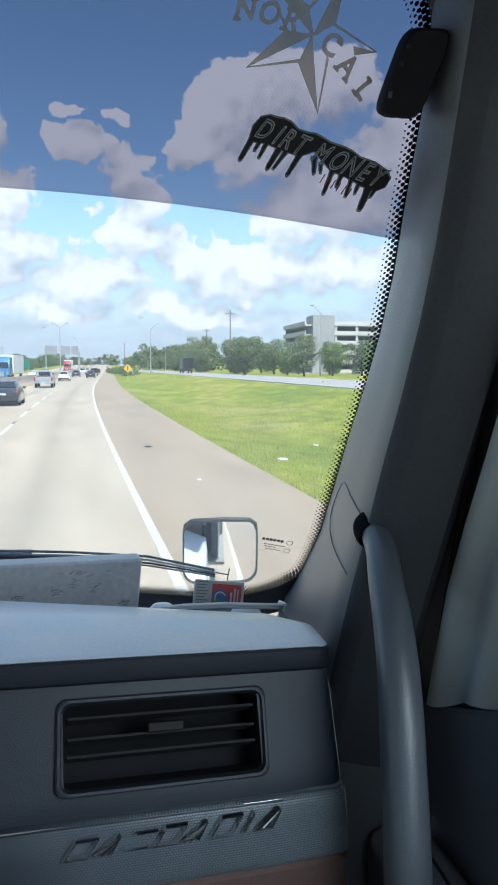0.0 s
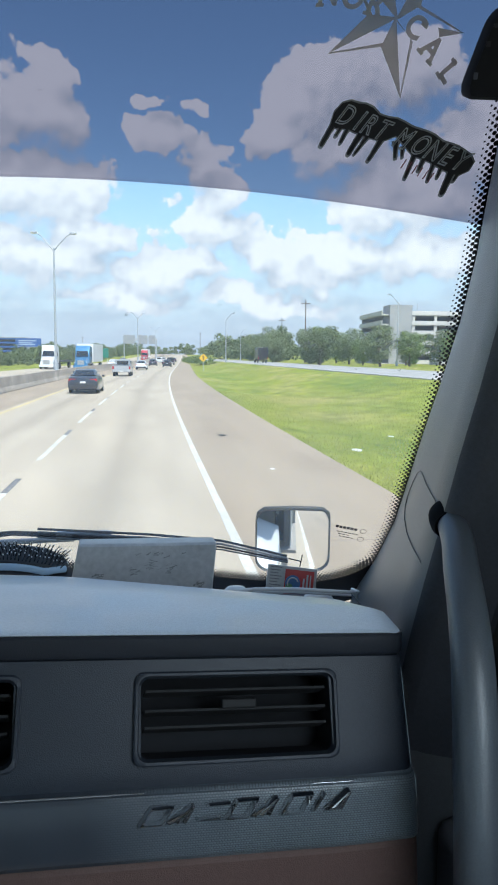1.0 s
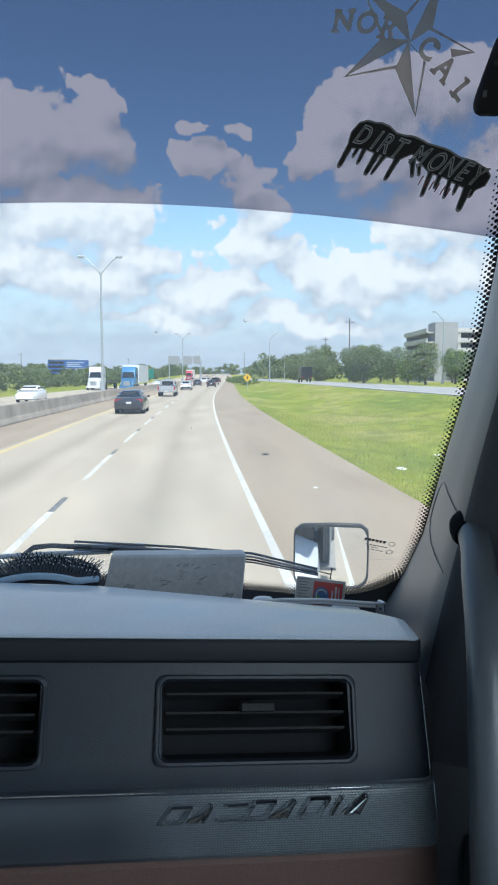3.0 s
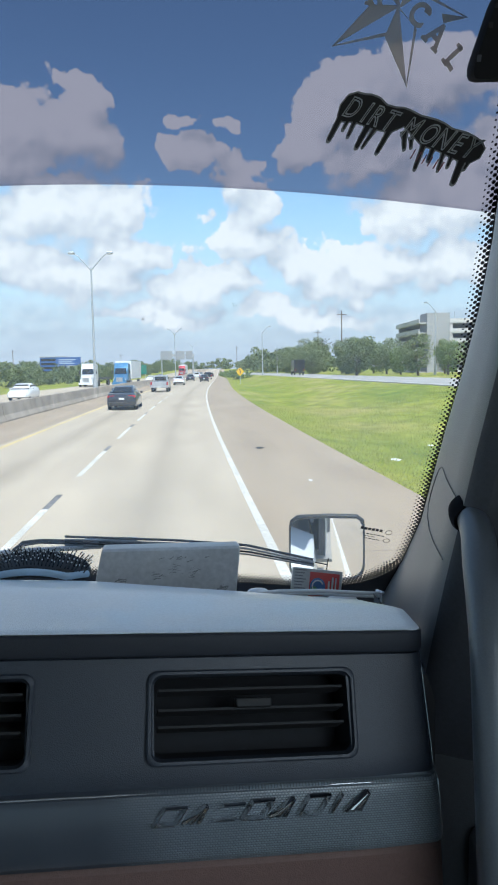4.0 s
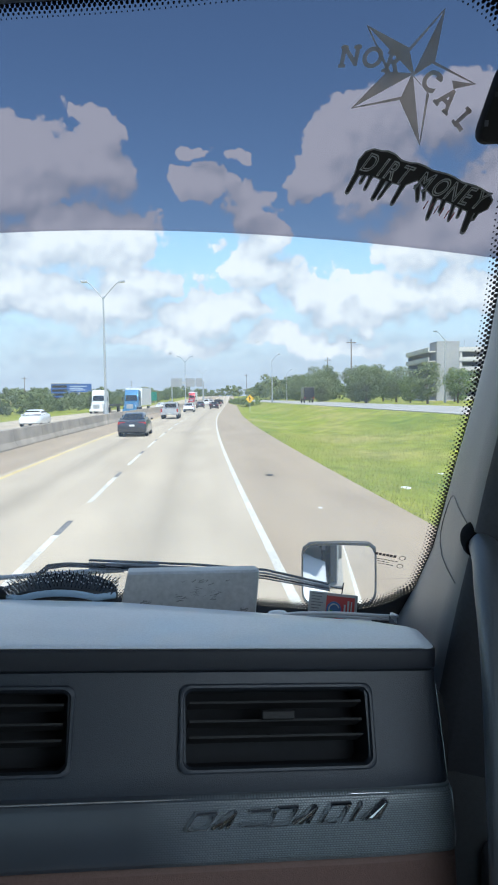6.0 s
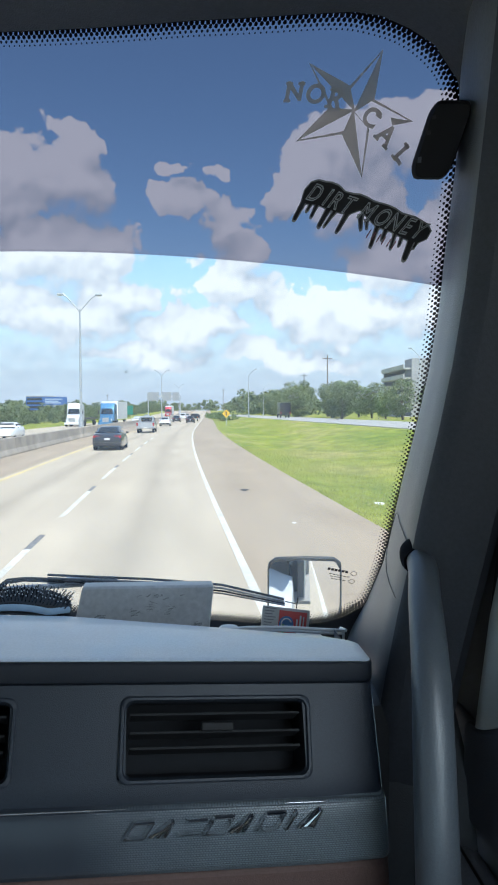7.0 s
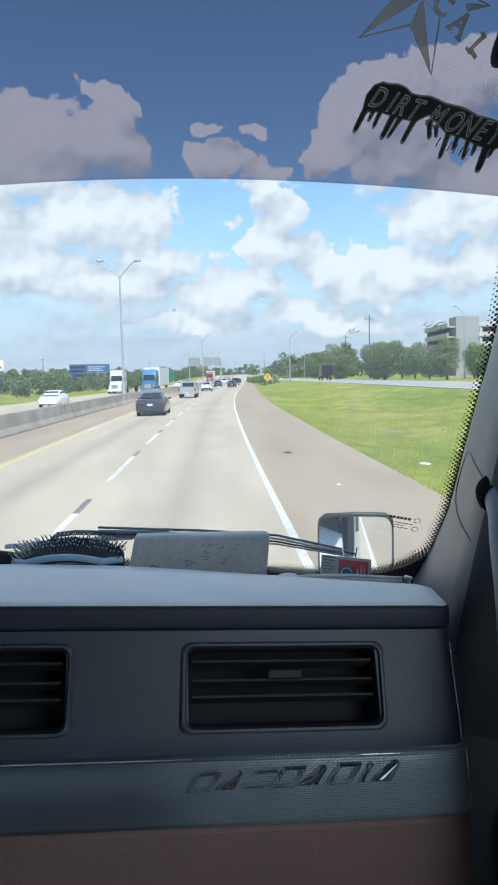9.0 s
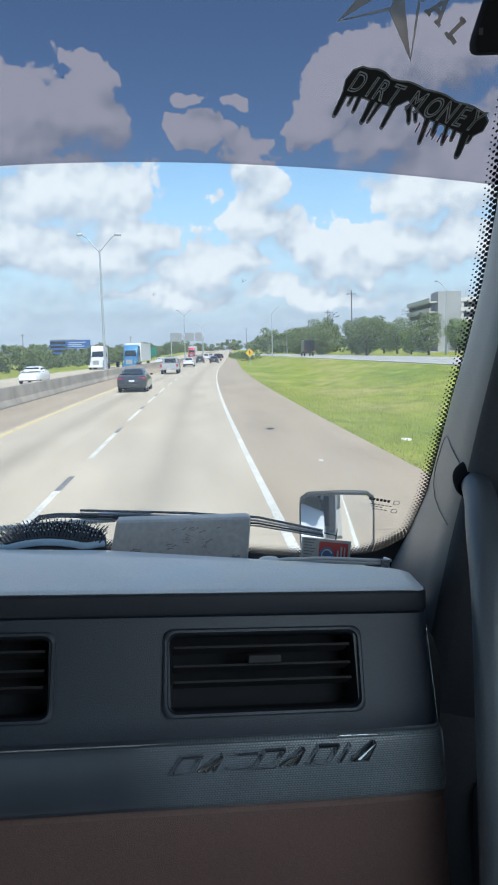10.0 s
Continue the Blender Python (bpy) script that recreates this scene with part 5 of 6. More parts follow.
def ribbon(name, u0, u1, z, mat, label, y0=-120, y1=1000, thick=0.12, straight=False, category="road", ztop=None):
    ys = [y for y in YS if y0 <= y <= y1]
    sh = Shape()
    rings = []
    for y in ys:
        b = 0.0 if straight else bend(y)
        h = z if straight else z + rise(y)
        rings.append([Vector((u0 + b, y, h - thick)), Vector((u0 + b, y, h)), Vector((u1 + b, y, h)), Vector((u1 + b, y, h - thick))])
    sh.loft(rings, True, True)
    ob = part(name, sh, mat, label=label, angle=30)
    uv = ob.data.uv_layers.new(name="UVMap")
    for lp in ob.data.loops:
        q = ob.data.vertices[lp.vertex_index].co
        uv.data[lp.index].uv = (q.x - (0.0 if straight else bend(q.y)), q.y)
    return tagged(ob, category=category, kind="structure")


XS = [-900, -500, -300, -200, -140, -100, -75, -60, -50, -42, -36, -31, -27, -24, -22, -20, -16, -12, -8, -4, 0, 2, 3, 4, 4.25, 4.6, 5, 5.5, 6, 6.6, 7.2, 8, 8.8, 9.6, 10.5, 11.5, 12.5, 13.5, 14.5, 15.5, 16.5, 17.5, 18.3, 18.6, 18.9, 20, 23, 26, 29, 31, 31.3, 31.6, 33, 36, 40, 48, 60, 80, 120, 200, 350, 600, 900]
grid = Shape()
grid.loft([[Vector((x + (bend(y) if x < 10.5 else bend(y) * max(0.0, 1 - (x - 10.5) / 8.0) if bend(y) < 6 else 0.0), y, 0)) for x in XS] for y in YS])
grid.v = [(x, y, land(x, y)) for x, y, _ in grid.v]
GRASS = ground_material()
tagged(part("ground", grid, GRASS, label="yellow-green mown grass verge reaching the horizon", angle=60), category="ground", kind="structure")

LANES = road_material("pale_concrete_lanes", (0.51, 0.43, 0.325), (0.46, 0.385, 0.285), (-0.65, -4.15))
SHOULDER = road_material("brown_concrete_shoulder", (0.395, 0.315, 0.225), (0.345, 0.27, 0.19), ())
FRONT = road_material("pale_frontage_concrete", (0.42, 0.405, 0.385), (0.38, 0.365, 0.345), (21.5, 25, 28.5))
ribbon("road", YELLOW - 0.25, EDGE + 0.07, 0.0, LANES, "two pale concrete highway lanes")
ribbon("shoulder_right", EDGE + 0.07, VERGE, -0.004, SHOULDER, "brownish concrete hard shoulder beside the grass")
ribbon("shoulder_left", BARRIER - 0.1, YELLOW - 0.25, -0.004, SHOULDER, "brownish concrete inner shoulder along the barrier")
ribbon("road_opposite", -21.5, BARRIER - 0.55, -0.004, LANES, "pale concrete lanes of the opposite carriageway")
ribbon("road_frontage", FR0, FR1, FRZ, FRONT, "pale frontage road beyond the grass", straight=True, y1=330)

WHITE_PAINT = material("worn_white_line", (0.62, 0.59, 0.52), 0.6, grain=0.22, scale=14, patch=0.20, patch_scale=1.5)
YELLOW_PAINT = material("worn_yellow_line", (0.66, 0.48, 0.17), 0.6, grain=0.12, scale=25, patch=0.15, patch_scale=2)
BLACK_PAINT = material("black_contrast_line", (0.15, 0.145, 0.14), 0.7, grain=0.35, scale=12, patch=0.25, patch_scale=1.5)


def stripe(name, u, w, y0, y1, mat, z=0.004, straight=False):
    ys = [y0] + [y for y in YS if y0 < y < y1] + [y1]
    sh = Shape()
    sh.loft([[Vector((u + s * w / 2 + (0 if straight else bend(y)), y, (FRZ if straight else rise(y)) + zz)) for s, zz in ((-1, z - 0.003), (-1, z), (1, z), (1, z - 0.003))] for y in ys], True, True)
    return part(name, sh, mat)


for nm, u, w, mat, lb in (("edge_line", EDGE, 0.125, WHITE_PAINT, "solid white edge line"), ("yellow_line", YELLOW, 0.14, YELLOW_PAINT, "solid yellow inner edge line")):
    ob = stripe(nm, u, w, -60, 900, mat)
    tagged(ob, lb, "road marking", kind="structure")
lane_line = thing("lane_line", "broken white lane line with black tails", "road marking", kind="structure")
for k in range(26):
    y0 = 7.4 + 9.15 * k
    for nm, a, b, mat in (("dash", y0, y0 + 5.2, WHITE_PAINT), ("dash_tail", y0 + 5.2, y0 + 6.7, BLACK_PAINT)):
        if k < 14 or nm == "dash":
            stripe(nm, LANE, 0.12, a, b, mat).parent = lane_line
opp = thing("lane_line", "broken white line on the opposite carriageway", "road marking", kind="structure")
for k in range(20):
    stripe("dash", -13.0, 0.15, 30 + 12 * k, 33 + 12 * k, WHITE_PAINT).parent = opp
for u in (FR0 + 0.4, FR1 - 0.4):
    tagged(stripe("edge_line", u, 0.14, 5, 320, WHITE_PAINT, straight=True), "white edge line of the frontage road", "road marking", kind="structure")

# rubbish and tar marks on the shoulder
rng = random.Random(21)
DEBRIS = material("black_tyre_scrap", (0.03, 0.03, 0.03), 0.8, grain=0.2)
LITTER = material("white_litter", (0.75, 0.75, 0.74), 0.6, grain=0.1)
for x, y, s, mat, lb in ((2.2, 21.5, 0.12, DEBRIS, "scrap of black tyre on the shoulder"), (5.6, 19.0, 0.14, LITTER, "crumpled white litter in the grass"), (2.6, 15.0, 0.05, LITTER, "small white litter on the shoulder"), (8.3, 24.0, 0.10, LITTER, "crumpled white litter in the grass")):
    sh = Shape()
    n = 9
    z0 = max(land(x, y), -0.004 if x < VERGE else -9)
    sh.loft([[Vector((x + s * r * math.cos(t) * (0.8 + 0.4 * rng.random()), y + 1.6 * s * r * math.sin(t) * (0.8 + 0.4 * rng.random()), z0 + h * s)) for t in (2 * math.pi * k / n for k in range(n))] for h, r in ((0, 0.9), (0.10, 1.0), (0.2, 0.75), (0.26, 0.2))], True, True)
    tagged(part("road_litter", sh, mat, label=lb), category="litter")

# median barrier in cast lengths
BARRIER_MAT = material("weathered_barrier_concrete", (0.36, 0.31, 0.25), 0.85, grain=0.15, scale=18, patch=0.22, patch_scale=0.7, bump=0.3, vary=0.10)
barrier = thing("median_barrier", "weathered concrete median barrier in cast lengths", "barrier", kind="structure")
prof = ((-0.30, 0.0), (-0.30, 0.08), (-0.17, 0.33), (-0.10, 0.90), (-0.08, 0.93), (0.08, 0.93), (0.10, 0.90), (0.17, 0.33), (0.30, 0.08), (0.30, 0.0))
y = 6.0
while y < 420:
    ln = 6.0 if y < 150 else 30.0
    sh = Shape()
    sh.loft([[Vector((BARRIER - 0.3 + bend(q) + a, q, rise(q) + b)) for a, b in prof] for q in (y + 0.02, y + ln / 2, y + ln - 0.02)], True, True)
    part("barrier_length", sh, BARRIER_MAT, barrier, angle=20)
    y += ln

# ---------------------------------------------------------------- street furniture
GALV = material("galvanised_steel", (0.50, 0.52, 0.54), 0.45, 0.7, grain=0.1, scale=30)
LENS = material("lamp_lens", (0.6, 0.6, 0.58), 0.3)


def street_lamp(u, y, height, arms, label, straight_x=None, z0=None):
    x = u + bend(y) if straight_x is None else straight_x
    z = rise(y) if z0 is None else z0
    lamp = thing("street_lamp", label, "street lamp", pose(x, y, z), "highway lamps")
    part("pole", Shape().tube([(0, 0, 0), (0, 0, height * 0.5), (0, 0, height - 1.3)], [0.125, 0.095, 0.068], 10), GALV, lamp, angle=60)
    part("base", Shape().tube([(0, 0, 0), (0, 0, 0.9)], [0.24, 0.20], 10), GALV, lamp, angle=60)
    for s in arms:
        part("arm", Shape().tube([(0, 0, height - 1.6), (s * 0.35, 0, height - 1.15), (s * 1.1, 0, height - 0.30), (s * 1.5, 0, height - 0.03)], [0.055, 0.05, 0.042, 0.04], 8), GALV, lamp, angle=60)
        hd = Shape().box((min(s * 1.4, s * 2.0), -0.18, height - 0.10), (max(s * 1.4, s * 2.0), 0.18, height + 0.08))
        h = part("lamp_head", hd, GALV, lamp, bevel=0.04)
        part("lens", Shape().box((min(s * 1.48, s * 1.94), -0.13, height - 0.14), (max(s * 1.48, s * 1.94), 0.13, height - 0.101)), LENS, h)


street_lamp(BARRIER - 0.3, 68.0, 12.1, (-1, 1), "tall twin-armed steel highway lamp on the median barrier", z0=0.93)
street_lamp(BARRIER - 0.3, 190.0, 12.1, (-1, 1), "tall twin-armed steel highway lamp far along the median", z0=0.95)
street_lamp(BARRIER - 0.3, 300.0, 12.1, (-1, 1), "tall twin-armed steel highway lamp far along the median", z0=1.4)
street_lamp(0, 165.0, 11.0, (1,), "single-armed steel lamp beside the frontage road", straight_x=17.6, z0=FRZ)
street_lamp(0, 260.0, 11.0, (1,), "single-armed steel lamp far along the frontage road", straight_x=33.0, z0=FRZ)
street_lamp(0, 120.0, 12.0, (-1,), "single-armed steel lamp beyond the frontage road", straight_x=42.0, z0=FRZ)

SIGN_YELLOW = material("sign_yellow", (0.80, 0.47, 0.02), 0.45, grain=0.04)
SIGN_BACK = material("sign_back_grey", (0.33, 0.34, 0.35), 0.5, 0.4, grain=0.08)
SIGN_BLUE = material("sign_blue", (0.04, 0.10, 0.30), 0.45, grain=0.05)
SIGN_GREEN = material("sign_green", (0.01, 0.17, 0.12), 0.45, grain=0.05)
SIGN_INK = material("sign_black", (0.02, 0.02, 0.02), 0.5)


def plate(w, h, r, t=0.02):
    return Shape().prism(round_rect(w, h, r), t, Euler((radians(90), 0, 0)).to_matrix().to_4x4())


y = 128.0
warn = thing("warning_sign", "yellow diamond warning sign on a post in the grass", "road sign", pose(VERGE + bend(y) + 1.9, y, land(VERGE + bend(y) + 1.9, y)))
part("post", Shape().box((-0.04, 0.0, 0.0), (0.04, 0.05, 2.0)), GALV, warn)
dm = Shape().prism([((a - b) * 0.7071, (a + b) * 0.7071) for a, b in round_rect(1.05, 1.05, 0.06)], 0.02, Matrix.Translation((0, -0.01, 2.2)) @ Euler((radians(90), 0, 0)).to_matrix().to_4x4())
board = part("diamond_plate", dm, SIGN_YELLOW, warn)
for pts in (((-0.10, -0.35), (-0.02, -0.35), (-0.02, 0.35), (-0.10, 0.35)), ((-0.20, 0.22), (-0.06, 0.45), (0.08, 0.22)), ((0.02, -0.30), (0.10, -0.30), (0.10, 0.05), (0.02, 0.05)), ((0.0, 0.0), (0.22, 0.0), (0.06, 0.2))):
    part("symbol", Shape().prism(pts, 0.006, Matrix.Translation((0, -0.031, 2.2)) @ Euler((radians(90), 0, 0)).to_matrix().to_4x4()), SIGN_INK, board)

bill = thing("billboard", "blue billboard on a steel column above the trees", "billboard", pose(-62, 400, -0.3, 0, 0, 8))
part("column", Shape().tube([(0, 0, 0), (0, 0, 7.0)], 0.5, 12), GALV, bill, angle=60)
bb = part("panel", plate(13.0, 4.4, 0.1, 0.5), SIGN_BLUE, bill, "blue faced panel")
bb.matrix_basis = Matrix.Translation((0, -0.3, 8.6))
for k, (x0, z0, w) in enumerate(((-5.0, 0.6, 9.0), (-5.0, -0.5, 7.0), (-5.0, -1.4, 8.2))):
    part("print_bar", Shape().box((x0, -0.54, z0), (x0 + w, -0.51, z0 + 0.55)), material("billboard_print", (0.35, 0.42, 0.55), 0.5), bb)
part("catwalk", Shape().box((-6.5, -1.6, 6.2), (6.5, -0.4, 6.35)), GALV, bill)

y = 300.0
gx = bend(y)
gantry = thing("sign_gantry", "steel overhead gantry with grey sign backs", "road sign", pose(gx, y, rise(y)))
for x in (-21.5, -8.6):
    part("post", Shape().tube([(x, 0, 0), (x, 0, 8.4)], 0.22, 8), GALV, gantry)
part("truss", Shape().box((-22, -0.5, 7.4), (-8.3, 0.5, 8.4)), GALV, gantry)
for x, w in ((-19.5, 4.6), (-14.0, 3.6), (-10.4, 2.6)):
    part("sign_panel", Shape().box((x - w / 2, -0.8, 6.2), (x + w / 2, -0.7, 9.6)), SIGN_BACK, gantry)
y = 250.0
gs = thing("guide_sign", "green guide sign on two posts beyond the opposite lanes", "road sign", pose(-24 + bend(y), y, -0.2))
for x in (-1.0, 1.0):
    part("post", Shape().box((x - 0.06, 0, 0), (x + 0.06, 0.1, 3.4)), GALV, gs)
part("panel", Shape().box((-1.4, -0.06, 1.6), (1.4, -0.02, 4.6)), SIGN_GREEN, gs)
y = 150.0
gs = thing("service_sign", "small blue sign beside the frontage road", "road sign", pose(34.5, y, FRZ))
for x in (-0.8, 0.8):
    part("post", Shape().box((x - 0.06, 0, 0), (x + 0.06, 0.1, 2.4)), GALV, gs)
part("panel", Shape().box((-1.3, -0.06, 1.4), (1.3, -0.02, 3.6)), SIGN_BLUE, gs)
y = 230.0
pole_sign = thing("pole_sign", "tall roadside sign with a red triangle on white", "road sign", pose(-66, y, -0.3))
part("column", Shape().box((-0.3, -0.3, 0), (0.3, 0.3, 8.5)), GALV, pole_sign)
pp = part("panel", Shape().box((-1.7, -0.35, 6.2), (1.7, 0.05, 9.4)), LITTER, pole_sign)
part("red_triangle", Shape().prism(((-1.3, -1.1), (1.3, -1.1), (0, 1.2)), 0.03, Matrix.Translation((0, -0.36, 7.8)) @ Euler((radians(90), 0, 0)).to_matrix().to_4x4()), RED, pp)

# power poles far off on both sides
WOODPOLE = material("weathered_pole", (0.16, 0.13, 0.11), 0.9, grain=0.2)
for x, y, h in ((-75, 330, 12), (38, 175, 15.5), (46, 250, 15), (52, 330, 15), (30, 420, 15), (-40, 470, 13)):
    pl = thing("utility_pole", "tall grey utility pole", "utility pole", pose(x, y, 0.6), "utility poles")
    part("pole", Shape().tube([(0, 0, -1), (0, 0, h)], [0.19, 0.12], 8), WOODPOLE, pl, angle=60)
    part("cross_arm", Shape().box((-1.2, -0.06, h - 1.0), (1.2, 0.06, h - 0.85)), WOODPOLE, pl)

# ---------------------------------------------------------------- parking garage
CONC = material("garage_concrete", (0.55, 0.53, 0.50), 0.85, grain=0.08, scale=3, patch=0.10, patch_scale=0.2)
CONC2 = material("garage_stair_tower", (0.33, 0.33, 0.33), 0.85, grain=0.08, scale=3, patch=0.1, patch_scale=0.2)
garage = thing("parking_garage", "pale concrete parking garage with open storeys", "building", pose(55.0, 168.0, 0.9, 0, 0, -4))
garage.scale = (1, 1, 0.90)
for k in range(6):
    part("floor_slab", Shape().box((0, 0, 2.55 * k - 0.1), (34, 24, 2.55 * k + 0.25)), CONC, garage)
    part("parapet", Shape().box((7.0, -0.25, 2.55 * k + 0.1), (34, 0.0, 2.55 * k + 1.15)), CONC, garage)
    part("parapet", Shape().box((-0.25, 0.0, 2.55 * k + 0.1), (0.0, 24, 2.55 * k + 1.15)), CONC, garage)
for i in range(6):
    for z in range(5):
        part("column", Shape().box((7.2 + 5.3 * i, 0.05, 2.55 * z + 0.25), (7.8 + 5.3 * i, 0.65, 2.55 * z + 2.45)), CONC, garage)
part("stair_tower", Shape().box((1.6, -0.6, 0), (6.9, 6, 15.4)), CONC2, garage)
part("rear_wall", Shape().box((0, 22, 0), (34, 22.3, 12.6)), CONC2, garage)
for i in range(3):
    p_ = part("roof_post", Shape().tube([(10 + 9 * i, 6, 12.8), (10 + 9 * i, 6, 16.2)], 0.08, 6), GALV, garage)
shop = thing("low_building", "long low white building behind the trees", "building", pose(62, 150, 0.9, 0, 0, -10))
part("wall", Shape().box((0, 0, 0), (26, 10, 3.2)), CONC, shop)
part("roof", Shape().box((-0.4, -0.4, 3.2), (26.4, 10.4, 3.7)), SIGN_BACK, shop)
for k in range(6):
    part("window", Shape().box((2 + 4 * k, -0.05, 1.0), (4 + 4 * k, 0.02, 2.2)), SIGN_INK, shop)
blk = thing("office_block", "distant dark-glazed office block", "building", pose(-100, 520, 0))
part("wall", Shape().box((0, 0, 0), (18, 14, 13)), SIGN_BLUE, blk)
part("roof", Shape().box((-0.3, -0.3, 13), (18.3, 14.3, 13.6)), CONC2, blk)
for k in range(4):
    part("window_band", Shape().box((0.5, -0.05, 2 + 2.8 * k), (17.5, 0.05, 3.6 + 2.8 * k)), SIGN_INK, blk)

# ---------------------------------------------------------------- trees
def leaf_material(name, base, tip):
    m = bpy.data.materials.new(name)
    m.use_nodes = True
    nt = m.node_tree
    p = nt.nodes["Principled BSDF"]
    p.inputs["Roughness"].default_value, p.inputs["Specular IOR Level"].default_value = 0.6, 0.25
    g, oi, n = nt.nodes.new("ShaderNodeNewGeometry"), nt.nodes.new("ShaderNodeObjectInfo"), nt.nodes.new("ShaderNodeTexNoise")
    tc = nt.nodes.new("ShaderNodeTexCoord")
    nt.links.new(tc.outputs["Object"], n.inputs["Vector"])
    n.inputs["Scale"].default_value = 0.5
    a = nt.nodes.new("ShaderNodeMath")
    a.operation = "MULTIPLY_ADD"
    nt.links.new(g.outputs["Random Per Island"], a.inputs[0])
    a.inputs[1].default_value = 0.6
    nt.links.new(n.outputs["Fac"], a.inputs[2])
    b = nt.nodes.new("ShaderNodeMath")
    b.operation = "MULTIPLY_ADD"
    nt.links.new(oi.outputs["Random"], b.inputs[0])
    b.inputs[1].default_value = 0.5
    nt.links.new(a.outputs[0], b.inputs[2])
    r = nt.nodes.new("ShaderNodeMapRange")
    nt.links.new(b.outputs[0], r.inputs["Value"])
    r.inputs["From Min"].default_value, r.inputs["From Max"].default_value = 0.4, 1.4
    mx = nt.nodes.new("ShaderNodeMix")
    mx.data_type = "RGBA"
    ins = [i for i in mx.inputs if i.type == "RGBA"]
    ins[0].default_value, ins[1].default_value = (*base, 1), (*tip, 1)
    nt.links.new(r.outputs[0], mx.inputs["Factor"])
    nt.links.new([o for o in mx.outputs if o.type == "RGBA"][0], p.inputs["Base Color"])
    return m


LEAF = leaf_material("oak_leaves", (0.095, 0.122, 0.055), (0.17, 0.205, 0.088))
LEAF_PALE = leaf_material("pale_leaves", (0.10, 0.15, 0.045), (0.19, 0.25, 0.075))
BARK = material("tree_bark", (0.11, 0.085, 0.065), 0.95, grain=0.25, scale=8, bump=0.5)


def leaf_quads(sh, rng, centre, radius, count, size):
    """Loose leaf sprays through a clump, thicker near its skin."""
    verts, faces = [], []
    for k in range(count):
        d = Vector((rng.gauss(0, 1), rng.gauss(0, 1), rng.gauss(0, 1))).normalized()
        q = centre + Vector((d.x * radius.x, d.y * radius.y, d.z * radius.z)) * (0.55 + 0.5 * rng.random())
        n = (d + Vector((rng.gauss(0, 0.6), rng.gauss(0, 0.6), rng.gauss(0, 0.6) + 0.3))).normalized()
        a = n.orthogonal().normalized()
        a = (Matrix.Rotation(rng.random() * 6.28, 3, n) @ a) * size * (0.6 + 0.8 * rng.random())
        b = n.cross(a) * 0.62
        i = len(sh.v) + len(verts)
        verts += [tuple(q - a), tuple(q - b * 0.9 + a * 0.1), tuple(q + a), tuple(q + b)]
        faces.append((i, i + 1, i + 2, i + 3))
    sh.v += verts
    sh.f += faces


def tree(seed, height, spread, leaf, label, low=0.08):
    rng = random.Random(seed)
    t = thing("tree", label, "tree", None, "roadside trees")
    trunk = Shape()
    top = height * 0.55
    lean = Vector((rng.gauss(0, 0.04), rng.gauss(0, 0.04), 0)) * height
    trunk.tube([(0, 0, -0.3), (lean.x * 0.3, lean.y * 0.3, top * 0.5), (lean.x, lean.y, top)], [height * 0.035, height * 0.026, height * 0.014], 8)
    crown = Shape()
    n = 16
    for k in range(n):
        f = k / (n - 1)
        z = height * (low + 0.10 + (0.80 - low) * f) + rng.gauss(0, height * 0.025)
        ring = spread * (0.30 + 0.70 * math.sin(math.pi * min(1, 0.22 + 0.80 * (1 - f)))) * (0.75 + 0.45 * rng.random())
        a = k * 2.4 + rng.gauss(0, 0.35)
        c = Vector((lean.x + ring * 0.62 * math.cos(a), lean.y + ring * 0.62 * math.sin(a), z))
        if k % 2 == 0:
            trunk.tube([(lean.x * 0.5, lean.y * 0.5, top * (0.45 + 0.4 * f)), (c.x * 0.5, c.y * 0.5, (top * 0.7 + c.z) / 2), tuple(c)], [height * 0.014, height * 0.009, height * 0.003], 5)
        r = spread * (0.30 + 0.16 * rng.random())
        leaf_quads(crown, rng, c, Vector((r, r, r * 0.72)), 430, 0.050 * height ** 0.5)
    part("trunk", trunk, BARK, t, angle=60)
    part("crown", crown, leaf, t, flip=False, angle=180)
    return t


PROTOS = [tree(1, 9.0, 4.6, LEAF, "broad dark green oak on the grass verge"), tree(2, 8.0, 4.2, LEAF, "rounded dark green oak on the grass verge"), tree(3, 10.0, 4.4, LEAF_PALE, "tall paler green tree on the grass verge"), tree(4, 5.5, 3.2, LEAF, "low bushy dark green tree", 0.05), tree(5, 7.0, 3.4, LEAF_PALE, "small bushy pale green tree", 0.08)]
BIG = ((2, 43.5, 118, 0.62), (0, 36.5, 112, 0.72), (1, 30.5, 128, 0.9), (3, 33.5, 150, 1.05), (1, 36.0, 160, 1.0), (0, 41.0, 146, 0.8), (3, 31.0, 176, 1.1), (4, 38.5, 128, 0.7), (1, 48.0, 132, 0.68), (2, 53.5, 124, 0.60), (0, 58.0, 140, 0.8), (4, 50.5, 116, 0.6),
       (0, 62.0, 118, 1.05), (1, 34.5, 196, 1.1), (0, 38.5, 214, 1.15), (3, 33.0, 236, 1.3), (1, 40.0, 250, 1.2), (2, 46.0, 190, 1.0), (4, 44.0, 168, 1.0), (3, 56.0, 104, 0.9), (1, 68.0, 128, 1.1), (0, 75.0, 112, 1.0), (2, 82.0, 120, 1.0), (3, 70.0, 98, 0.8))
rng = random.Random(77)
first = {}
